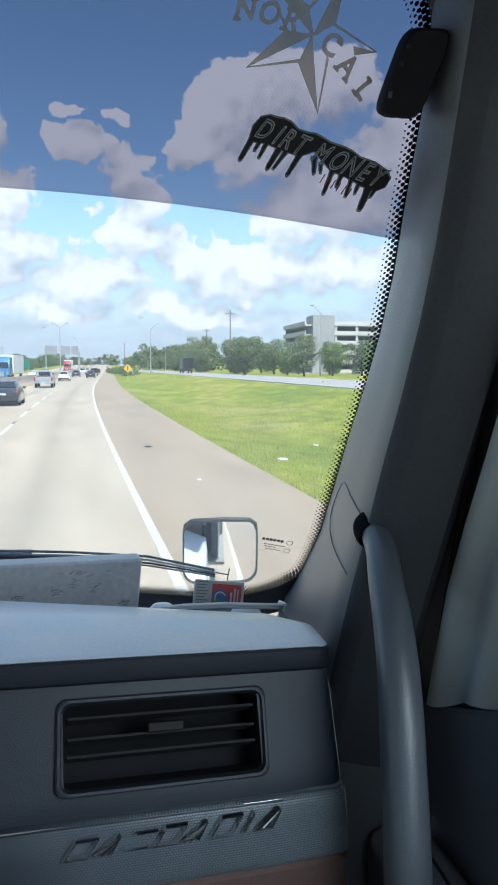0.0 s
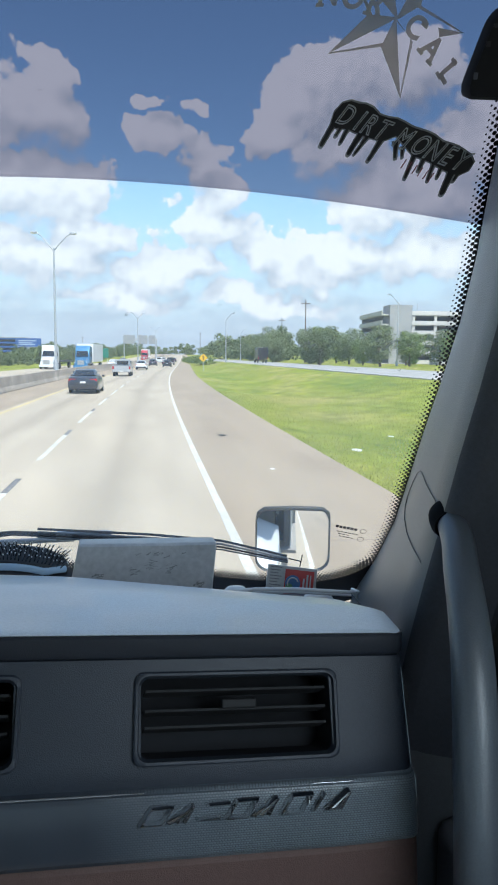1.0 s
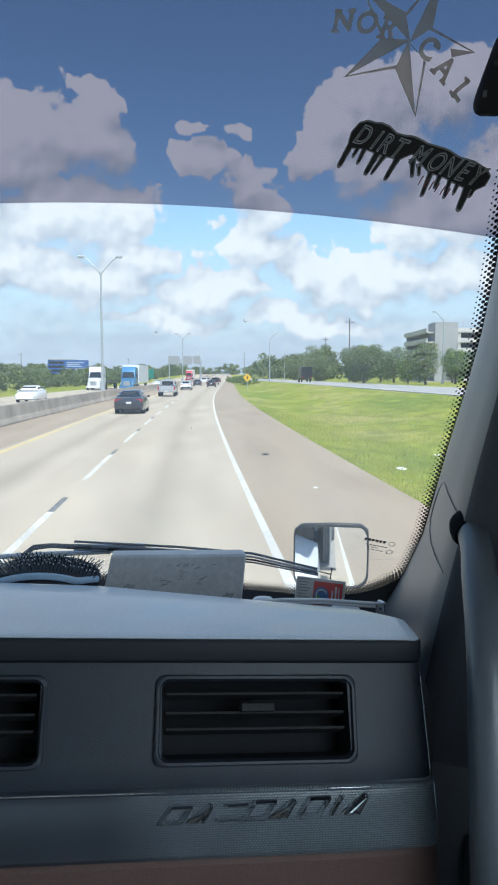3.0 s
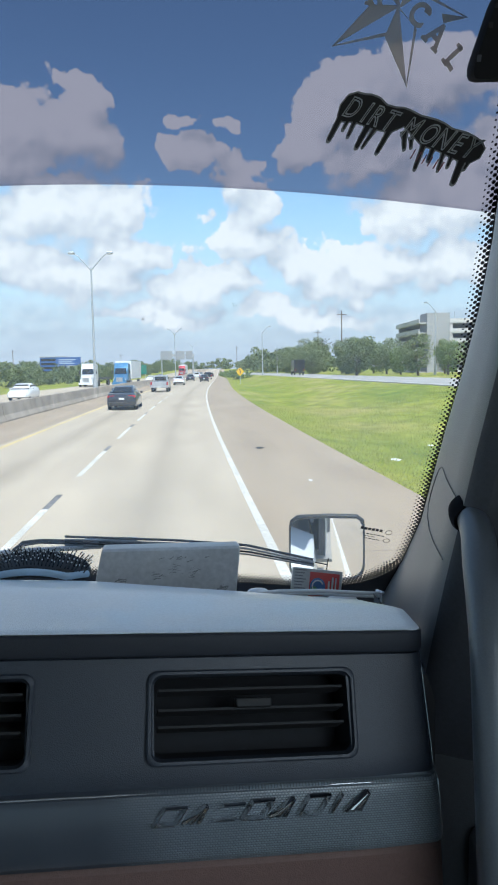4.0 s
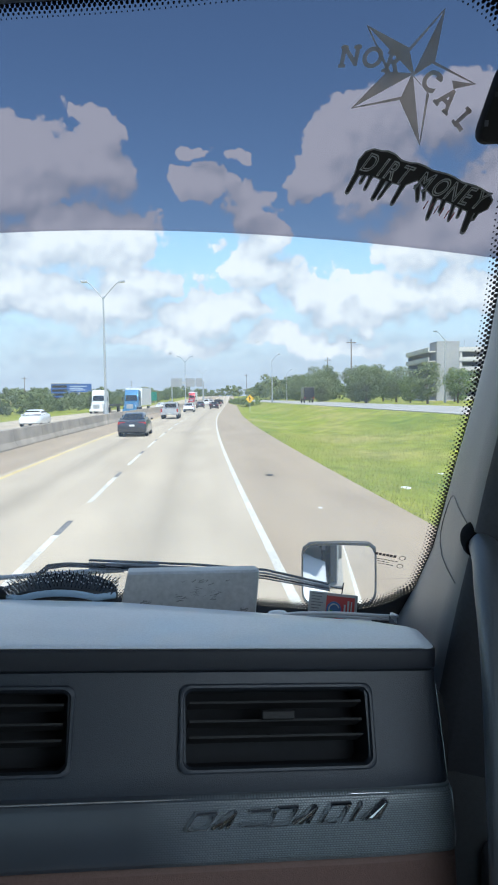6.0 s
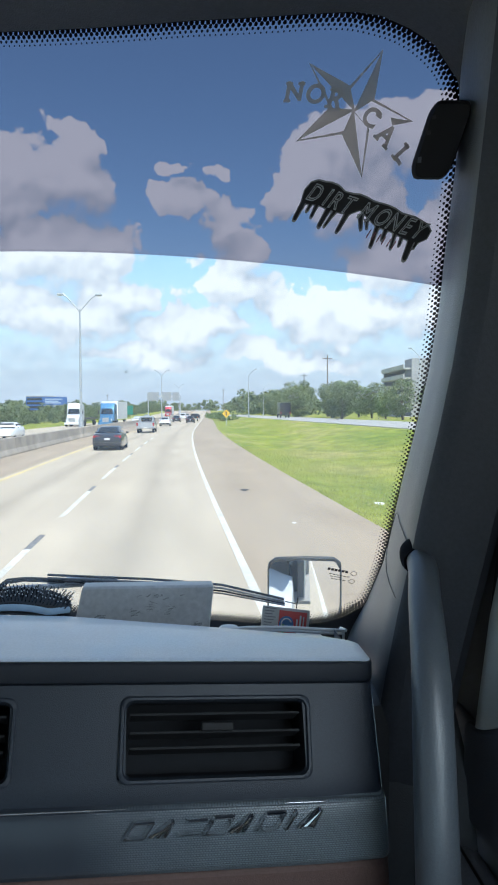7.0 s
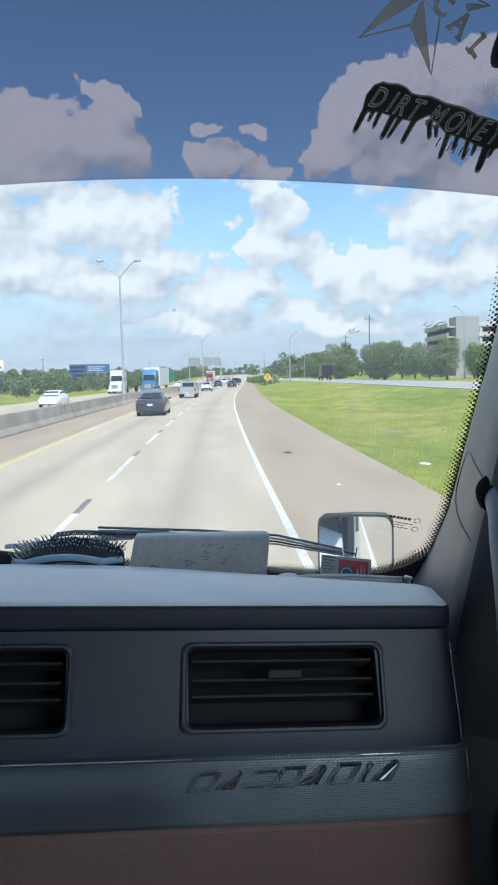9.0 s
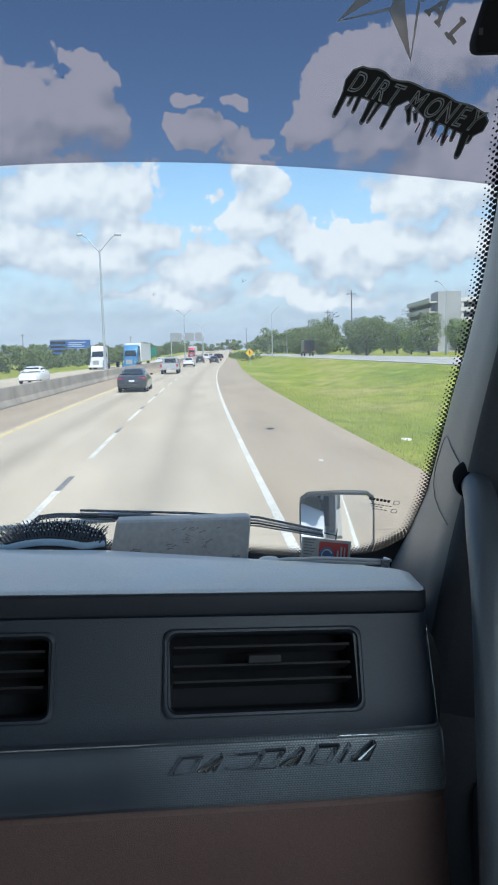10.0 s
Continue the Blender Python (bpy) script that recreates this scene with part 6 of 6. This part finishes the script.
for k, x, y, s in BIG:
    z = max(land(x, y), 0.8) - 0.02
    m = Matrix.Translation((x, y, z)) @ Euler((0, 0, rng.random() * 6.28)).to_matrix().to_4x4()
    if k not in first:
        first[k] = PROTOS[k]
        PROTOS[k].scale = (s, s, s)
        PROTOS[k].matrix_basis = m @ Matrix.Diagonal((s, s, s, 1))
    else:
        c = copy_thing(PROTOS[k], m)
        c.matrix_basis = m @ Matrix.Diagonal((s, s, s, 1))


def woods(name, label, places, leaf, seed, size):
    """A far belt of trees, too many to count."""
    rng = random.Random(seed)
    sh = Shape()
    for x, y, h, z0 in places:
        for k in range(8):
            c = Vector((x + rng.gauss(0, h * 0.26), y + rng.gauss(0, h * 0.2), z0 + h * (0.20 + 0.62 * rng.random())))
            r = h * (0.15 + 0.12 * rng.random())
            leaf_quads(sh, rng, c, Vector((r, r, r * 0.8)), 60, size * h * 0.55)
        leaf_quads(sh, rng, Vector((x, y, z0 + h * 0.25)), Vector((h * 0.4, h * 0.3, h * 0.28)), 24, size * h)
    return tagged(part(name, sh, leaf, label=label, flip=False, angle=180), category="trees", kind="stuff")


rng = random.Random(9)
woods("tree_belt", "continuous belt of dark green trees beyond the opposite lanes", [(-34 + bend(y) + rng.gauss(0, 2.5) - 12 * (rng.random() < 0.4), y, 3.0 + 2.3 * rng.random() ** 1.5 + y * 0.002, rise(y) - 0.5) for y in [96 + 2.3 * k for k in range(200)]], LEAF, 31, 0.085)
woods("far_woods", "distant blue-green line of woods on the horizon", [(-330 + 5.5 * k + rng.gauss(0, 4), 640 + rng.gauss(0, 40), 9 + 4 * rng.random(), 1.5) for k in range(118)], LEAF, 32, 0.12)
woods("verge_woods", "dense green trees behind the frontage road", [(66 + 2.6 * k + rng.gauss(0, 4), 150 + rng.gauss(0, 22), 7 + 3 * rng.random(), 0.9) for k in range(30)] + [(44 + rng.gauss(0, 6), 265 + 5 * k, 9 + 3 * rng.random(), 0.9) for k in range(28)], LEAF, 33, 0.085)
woods("gore_scrub", "bright green scrub at the point of the verge", [(13.5 + rng.gauss(0, 1.2), 168 + 4 * k, 1.6 + 0.8 * rng.random(), rise(170) + 0.2) for k in range(22)], LEAF_PALE, 34, 0.10)

# tufts and blades on the nearest grass
BLADE = leaf_material("grass_blades", (0.24, 0.29, 0.045), (0.46, 0.42, 0.14))
rng = random.Random(14)
sh = Shape()
verts, faces = [], []
for k in range(42000):
    y = 7.5 + 42 * rng.random() ** 1.6
    u = VERGE + 0.02 + rng.random() ** 1.4 * 13.5
    x = u + bend(y)
    z = land(x, y)
    h = (0.05 + 0.11 * rng.random()) * (0.55 + 0.45 * smooth((u - VERGE) / 0.8))
    a = rng.random() * 3.14
    w = 0.006 + 0.005 * rng.random()
    dx, dy = w * math.cos(a), w * math.sin(a)
    lx, ly = rng.gauss(0, 0.05), rng.gauss(0, 0.05)
    i = len(verts)
    verts += [(x - dx, y - dy, z - 0.01), (x + dx, y + dy, z - 0.01), (x + lx, y + ly, z + h)]
    faces.append((i, i + 1, i + 2))
sh.v, sh.f = verts, faces
tagged(part("grass_blades", sh, BLADE, label="short yellow-green grass blades on the verge", flip=False, angle=180), category="grass", kind="stuff")

# ---------------------------------------------------------------- vehicles
TYRE = material("tyre_rubber", (0.02, 0.02, 0.021), 0.85, grain=0.1)
RIM = material("wheel_alloy", (0.45, 0.46, 0.47), 0.35, 0.8)
CARGLASS = material("dark_car_glass", (0.015, 0.018, 0.022), 0.06, coat=0.5)
TAIL = material("red_tail_lamp", (0.42, 0.02, 0.03), 0.25, coat=0.5)
HEAD = material("clear_head_lamp", (0.75, 0.76, 0.78), 0.15)
BUMPER = material("black_bumper", (0.03, 0.03, 0.032), 0.6)
PLATEM = material("plain_plate", (0.70, 0.70, 0.68), 0.5)


def paint(name, c, metal=0.3):
    return material(name, c, 0.28, metal, grain=0.02, patch=0.02, coat=0.8)


def wheel(parent, x, y, r, w):
    t = part("wheel", Shape().loft([[Vector((x + dx, y + rr * math.cos(a), r + rr * math.sin(a))) for a in (2 * math.pi * k / 20 for k in range(20))] for dx, rr in ((-w / 2, r * 0.9), (-w / 2 + 0.03, r), (w / 2 - 0.03, r), (w / 2, r * 0.9))], True, True), TYRE, parent, angle=40)
    for s in (-1, 1):
        part("rim", Shape().loft([[Vector((x + s * dx, y + rr * math.cos(a), r + rr * math.sin(a))) for a in (2 * math.pi * k / 16 for k in range(16))] for dx, rr in ((w / 2 - 0.02, r * 0.64), (w / 2 + 0.004, r * 0.62), (w / 2 - 0.012, r * 0.3))], True, True), RIM, t, angle=40)


def hull(rows, width):
    """A body from cross-sections along its length: y, sill, belt, top, half-width low, half-width high."""
    sh = Shape()
    rings = []
    for y, z0, z1, z2, a, b in rows:
        rings.append([Vector((sx * x * width / 2, y, z)) for sx, x, z in ((-1, a * 0.93, z0), (-1, a, z0 + 0.12), (-1, a, z1), (-1, b, z2 - 0.03), (-1, b * 0.85, z2), (1, b * 0.85, z2), (1, b, z2 - 0.03), (1, a, z1), (1, a, z0 + 0.12), (1, a * 0.93, z0))])
    return sh.loft(rings, True, True)


def sedan(colour, label, at, group="cars on the highway", name="sedan"):
    c = thing(name, label, "car", at, group)
    W, L = 1.84, 4.8
    part("body", hull(((-2.40, 0.42, 0.62, 0.80, 0.82, 0.76), (-2.33, 0.30, 0.66, 1.00, 0.94, 0.86), (-2.0, 0.22, 0.72, 1.06, 1.0, 0.90), (-1.2, 0.20, 0.74, 1.02, 1.0, 0.92), (0.7, 0.20, 0.72, 0.98, 1.0, 0.92), (1.6, 0.22, 0.66, 0.92, 1.0, 0.88), (2.15, 0.26, 0.58, 0.80, 0.95, 0.80), (2.40, 0.32, 0.50, 0.66, 0.80, 0.66)), W), colour, c, angle=38)
    part("cabin", hull(((-1.85, 0.98, 1.00, 1.04, 0.80, 0.74), (-1.1, 0.96, 1.05, 1.38, 0.86, 0.64), (-0.5, 0.96, 1.05, 1.46, 0.88, 0.64), (0.3, 0.94, 1.02, 1.44, 0.88, 0.64), (1.15, 0.92, 0.95, 1.0, 0.84, 0.74)), W), colour, c, angle=38)
    part("rear_window", Shape().add([Vector(q) for q in ((-0.62, -1.80, 1.075), (0.62, -1.80, 1.075), (0.50, -1.13, 1.375), (-0.50, -1.13, 1.375), (-0.62, -1.83, 1.075), (0.62, -1.83, 1.075), (0.50, -1.17, 1.385), (-0.50, -1.17, 1.385))], [(4, 5, 6, 7), (0, 3, 2, 1), (0, 1, 5, 4), (1, 2, 6, 5), (2, 3, 7, 6), (3, 0, 4, 7)]), CARGLASS, c)
    part("windscreen", Shape().box((-0.58, 0.62, 1.05), (0.58, 0.70, 1.36)), CARGLASS, c)
    for s in (-1, 1):
        part("side_window", Shape().box((min(s * 0.70, s * 0.735), -1.0, 1.05), (max(s * 0.70, s * 0.735), 0.55, 1.32)), CARGLASS, c, bevel=0.02)
        part("tail_lamp", Shape().box((min(s * 0.42, s * 0.84), -2.38, 0.76), (max(s * 0.42, s * 0.84), -2.25, 0.90)), TAIL, c, bevel=0.02)
        part("head_lamp", Shape().box((min(s * 0.45, s * 0.80), 2.18, 0.60), (max(s * 0.45, s * 0.80), 2.32, 0.72)), HEAD, c, bevel=0.02)
        part("door_mirror", Shape().box((min(s * 0.90, s * 1.06), 0.55, 0.95), (max(s * 0.90, s * 1.06), 0.70, 1.08)), colour, c, bevel=0.02)
        for y in (-1.45, 1.45):
            wheel(c, s * 0.80, y, 0.33, 0.22)
    part("bumper", Shape().box((-0.80, -2.45, 0.28), (0.80, -2.28, 0.50)), BUMPER, c, bevel=0.03)
    part("number_plate", Shape().box((-0.16, -2.42, 0.64), (0.16, -2.39, 0.75)), PLATEM, c)
    return c


def pickup(colour, label, at, group="cars on the highway"):
    c = thing("pickup_truck", label, "pickup truck", at, group)
    W = 2.0
    part("body", hull(((-2.85, 0.55, 0.85, 1.18, 0.96, 0.95), (-2.8, 0.48, 0.88, 1.20, 1.0, 0.98), (-0.8, 0.42, 0.90, 1.20, 1.0, 0.98), (1.3, 0.42, 0.90, 1.18, 1.0, 0.95), (2.6, 0.45, 0.85, 1.10, 0.98, 0.90), (2.85, 0.5, 0.75, 0.95, 0.88, 0.80)), W), colour, c, angle=38)
    part("cabin", hull(((-0.85, 1.12, 1.16, 1.78, 0.90, 0.74), (-0.7, 1.12, 1.16, 1.86, 0.92, 0.74), (0.7, 1.12, 1.16, 1.84, 0.92, 0.72), (1.5, 1.10, 1.13, 1.20, 0.90, 0.80)), W), colour, c, angle=38)
    part("rear_window", Shape().box((-0.62, -0.90, 1.28), (0.62, -0.84, 1.70)), CARGLASS, c, bevel=0.02)
    part("load_bed", Shape().box((-0.80, -2.70, 0.95), (0.80, -0.95, 1.215)), BUMPER, c)
    part("tailgate", Shape().box((-0.78, -2.90, 0.70), (0.78, -2.82, 1.19)), colour, c, bevel=0.02)
    part("bumper", Shape().box((-0.95, -3.0, 0.48), (0.95, -2.84, 0.68)), RIM, c, bevel=0.03)
    part("number_plate", Shape().box((-0.16, -3.02, 0.52), (0.16, -2.99, 0.64)), PLATEM, c)
    for s in (-1, 1):
        part("tail_lamp", Shape().box((min(s * 0.80, s * 0.97), -2.90, 0.78), (max(s * 0.80, s * 0.97), -2.80, 1.12)), TAIL, c, bevel=0.02)
        part("side_window", Shape().box((min(s * 0.84, s * 0.87), -0.6, 1.28), (max(s * 0.84, s * 0.87), 0.75, 1.68)), CARGLASS, c, bevel=0.02)
        for y in (-1.75, 1.75):
            wheel(c, s * 0.84, y, 0.40, 0.26)
    return c


def semi(colour, trailer, label, at, box=True):
    c = thing("semi_truck", label, "truck", at, "trucks on the highway")
    part("cab", hull(((-1.6, 0.9, 1.6, 3.5, 0.98, 0.96), (0.2, 0.9, 1.6, 3.7, 0.98, 0.90), (0.9, 0.9, 1.7, 2.95, 0.96, 0.84), (1.25, 0.9, 1.5, 1.95, 0.92, 0.80)), 2.45), colour, c, angle=38)
    part("hood", hull(((1.2, 0.6, 1.2, 1.9, 0.95, 0.75), (2.6, 0.6, 1.1, 1.7, 0.90, 0.65), (3.0, 0.65, 1.0, 1.45, 0.80, 0.55)), 2.3), colour, c, angle=38)
    part("windscreen", Shape().add([Vector(q) for q in ((-0.95, 1.24, 1.98), (0.95, 1.24, 1.98), (0.85, 0.92, 2.85), (-0.85, 0.92, 2.85), (-0.95, 1.28, 1.98), (0.95, 1.28, 1.98), (0.85, 0.97, 2.87), (-0.85, 0.97, 2.87))], [(7, 6, 5, 4), (0, 1, 2, 3), (0, 4, 5, 1), (1, 5, 6, 2), (2, 6, 7, 3), (3, 7, 4, 0)]), CARGLASS, c)
    part("grille", Shape().box((-0.5, 2.96, 0.75), (0.5, 3.04, 1.45)), RIM, c, bevel=0.03)
    part("bumper", Shape().box((-1.15, 2.85, 0.35), (1.15, 3.15, 0.68)), colour, c, bevel=0.05)
    for s in (-1, 1):
        part("head_lamp", Shape().box((min(s * 0.62, s * 0.95), 2.82, 0.95), (max(s * 0.62, s * 0.95), 2.98, 1.2)), HEAD, c, bevel=0.03)
        part("door_mirror", Shape().box((min(s * 1.25, s * 1.45), 1.0, 2.0), (max(s * 1.25, s * 1.45), 1.15, 2.6)), BUMPER, c, bevel=0.03)
        for y in (2.1, -1.4, -2.7):
            wheel(c, s * 1.05, y, 0.50, 0.3)
    part("chassis", Shape().box((-0.45, -3.4, 0.6), (0.45, 1.5, 0.9)), BUMPER, c)
    if box:
        part("trailer", Shape().box((-1.28, -16.0, 1.15), (1.28, -2.1, 4.05)), trailer, c, "white box trailer", bevel=0.04)
        for s in (-1, 1):
            for y in (-13.2, -14.5):
                wheel(c, s * 1.0, y, 0.5, 0.3)
    else:
        part("trailer", Shape().box((-1.28, -15.0, 1.1), (1.28, -2.2, 1.35)), BUMPER, c, "empty flat trailer", bevel=0.02)
        for s in (-1, 1):
            for y in (-12.2, -13.5):
                wheel(c, s * 1.0, y, 0.5, 0.3)
    return c


def on_road(u, y, back=False):
    d = (bend(y + 1) - bend(y - 1)) / 2
    return pose(u + bend(y), y, rise(y), math.degrees(math.atan((rise(y + 1) - rise(y - 1)) / 2)) * (-1 if back else 1), 0, -math.degrees(math.atan(d)) + (180 if back else 0))


GREY_CAR, SILVER, WHITE_CAR, DARK_CAR = paint("slate_car_paint", (0.034, 0.039, 0.052)), paint("silver_car_paint", (0.42, 0.44, 0.46)), paint("white_car_paint", (0.75, 0.76, 0.77), 0.0), paint("black_car_paint", (0.02, 0.021, 0.024))
BLUE_CAB, RED_CAB = paint("blue_cab_paint", (0.06, 0.21, 0.40)), paint("red_cab_paint", (0.42, 0.03, 0.04))
ML = (LANE + YELLOW) / 2
MR = (LANE + EDGE) / 2
sedan(GREY_CAR, "dark slate-grey sedan driving ahead in the next lane", on_road(ML, 47.0))
pickup(SILVER, "silver pickup truck further ahead in the next lane", on_road(ML, 84.0))
sedan(WHITE_CAR, "white sedan far ahead in the next lane", on_road(ML, 122.0))
sedan(DARK_CAR, "black sedan far ahead in the same lane", on_road(MR, 150.0))
pickup(DARK_CAR, "dark pickup truck far ahead in the same lane", on_road(MR, 185.0))
sedan(GREY_CAR, "grey sedan far ahead in the next lane", on_road(ML, 165.0))
pickup(WHITE_CAR, "white pickup truck far ahead in the next lane", on_road(ML, 205.0))
sedan(SILVER, "silver sedan in the far traffic", on_road(ML, 245.0))
sedan(DARK_CAR, "black sedan in the far traffic", on_road(MR, 235.0))
sedan(WHITE_CAR, "white sedan on the opposite carriageway", on_road(-15.0, 66.0, True))
sedan(WHITE_CAR, "white sedan far along the opposite carriageway", on_road(-11.5, 150.0, True))
sedan(SILVER, "silver sedan far along the opposite carriageway", on_road(-15.0, 215.0, True))
TRAILER = material("white_trailer_panel", (0.72, 0.73, 0.74), 0.4, grain=0.04, patch=0.05, patch_scale=0.5)
semi(BLUE_CAB, TRAILER, "blue truck with a white box trailer coming the other way", on_road(-13.0, 118.0, True))
semi(WHITE_CAR, TRAILER, "white truck with an empty flat trailer coming the other way", on_road(-18.5, 120.0, True), False)
semi(RED_CAB, TRAILER, "red truck coming the other way far off", on_road(-11.5, 265.0, True))
bt = thing("box_truck", "dark box truck on the frontage road", "truck", pose(24.5, 158.0, FRZ), "trucks on the highway")
part("cargo_box", Shape().box((-1.15, -3.0, 0.9), (1.15, 1.4, 3.3)), DARK_CAR, bt, bevel=0.05)
part("cab", hull(((1.4, 0.5, 1.2, 2.3, 0.95, 0.85), (2.4, 0.5, 1.2, 2.2, 0.95, 0.8), (3.2, 0.5, 1.0, 1.3, 0.9, 0.8)), 2.1), DARK_CAR, bt, angle=38)
part("bumper", Shape().box((-1.1, -3.15, 0.5), (1.1, -3.0, 0.75)), BUMPER, bt)
for s in (-1, 1):
    part("tail_lamp", Shape().box((min(s * 0.85, s * 1.05), -3.06, 0.95), (max(s * 0.85, s * 1.05), -3.0, 1.2)), TAIL, bt)
    for y in (-1.8, 2.3):
        wheel(bt, s * 0.9, y, 0.42, 0.26)
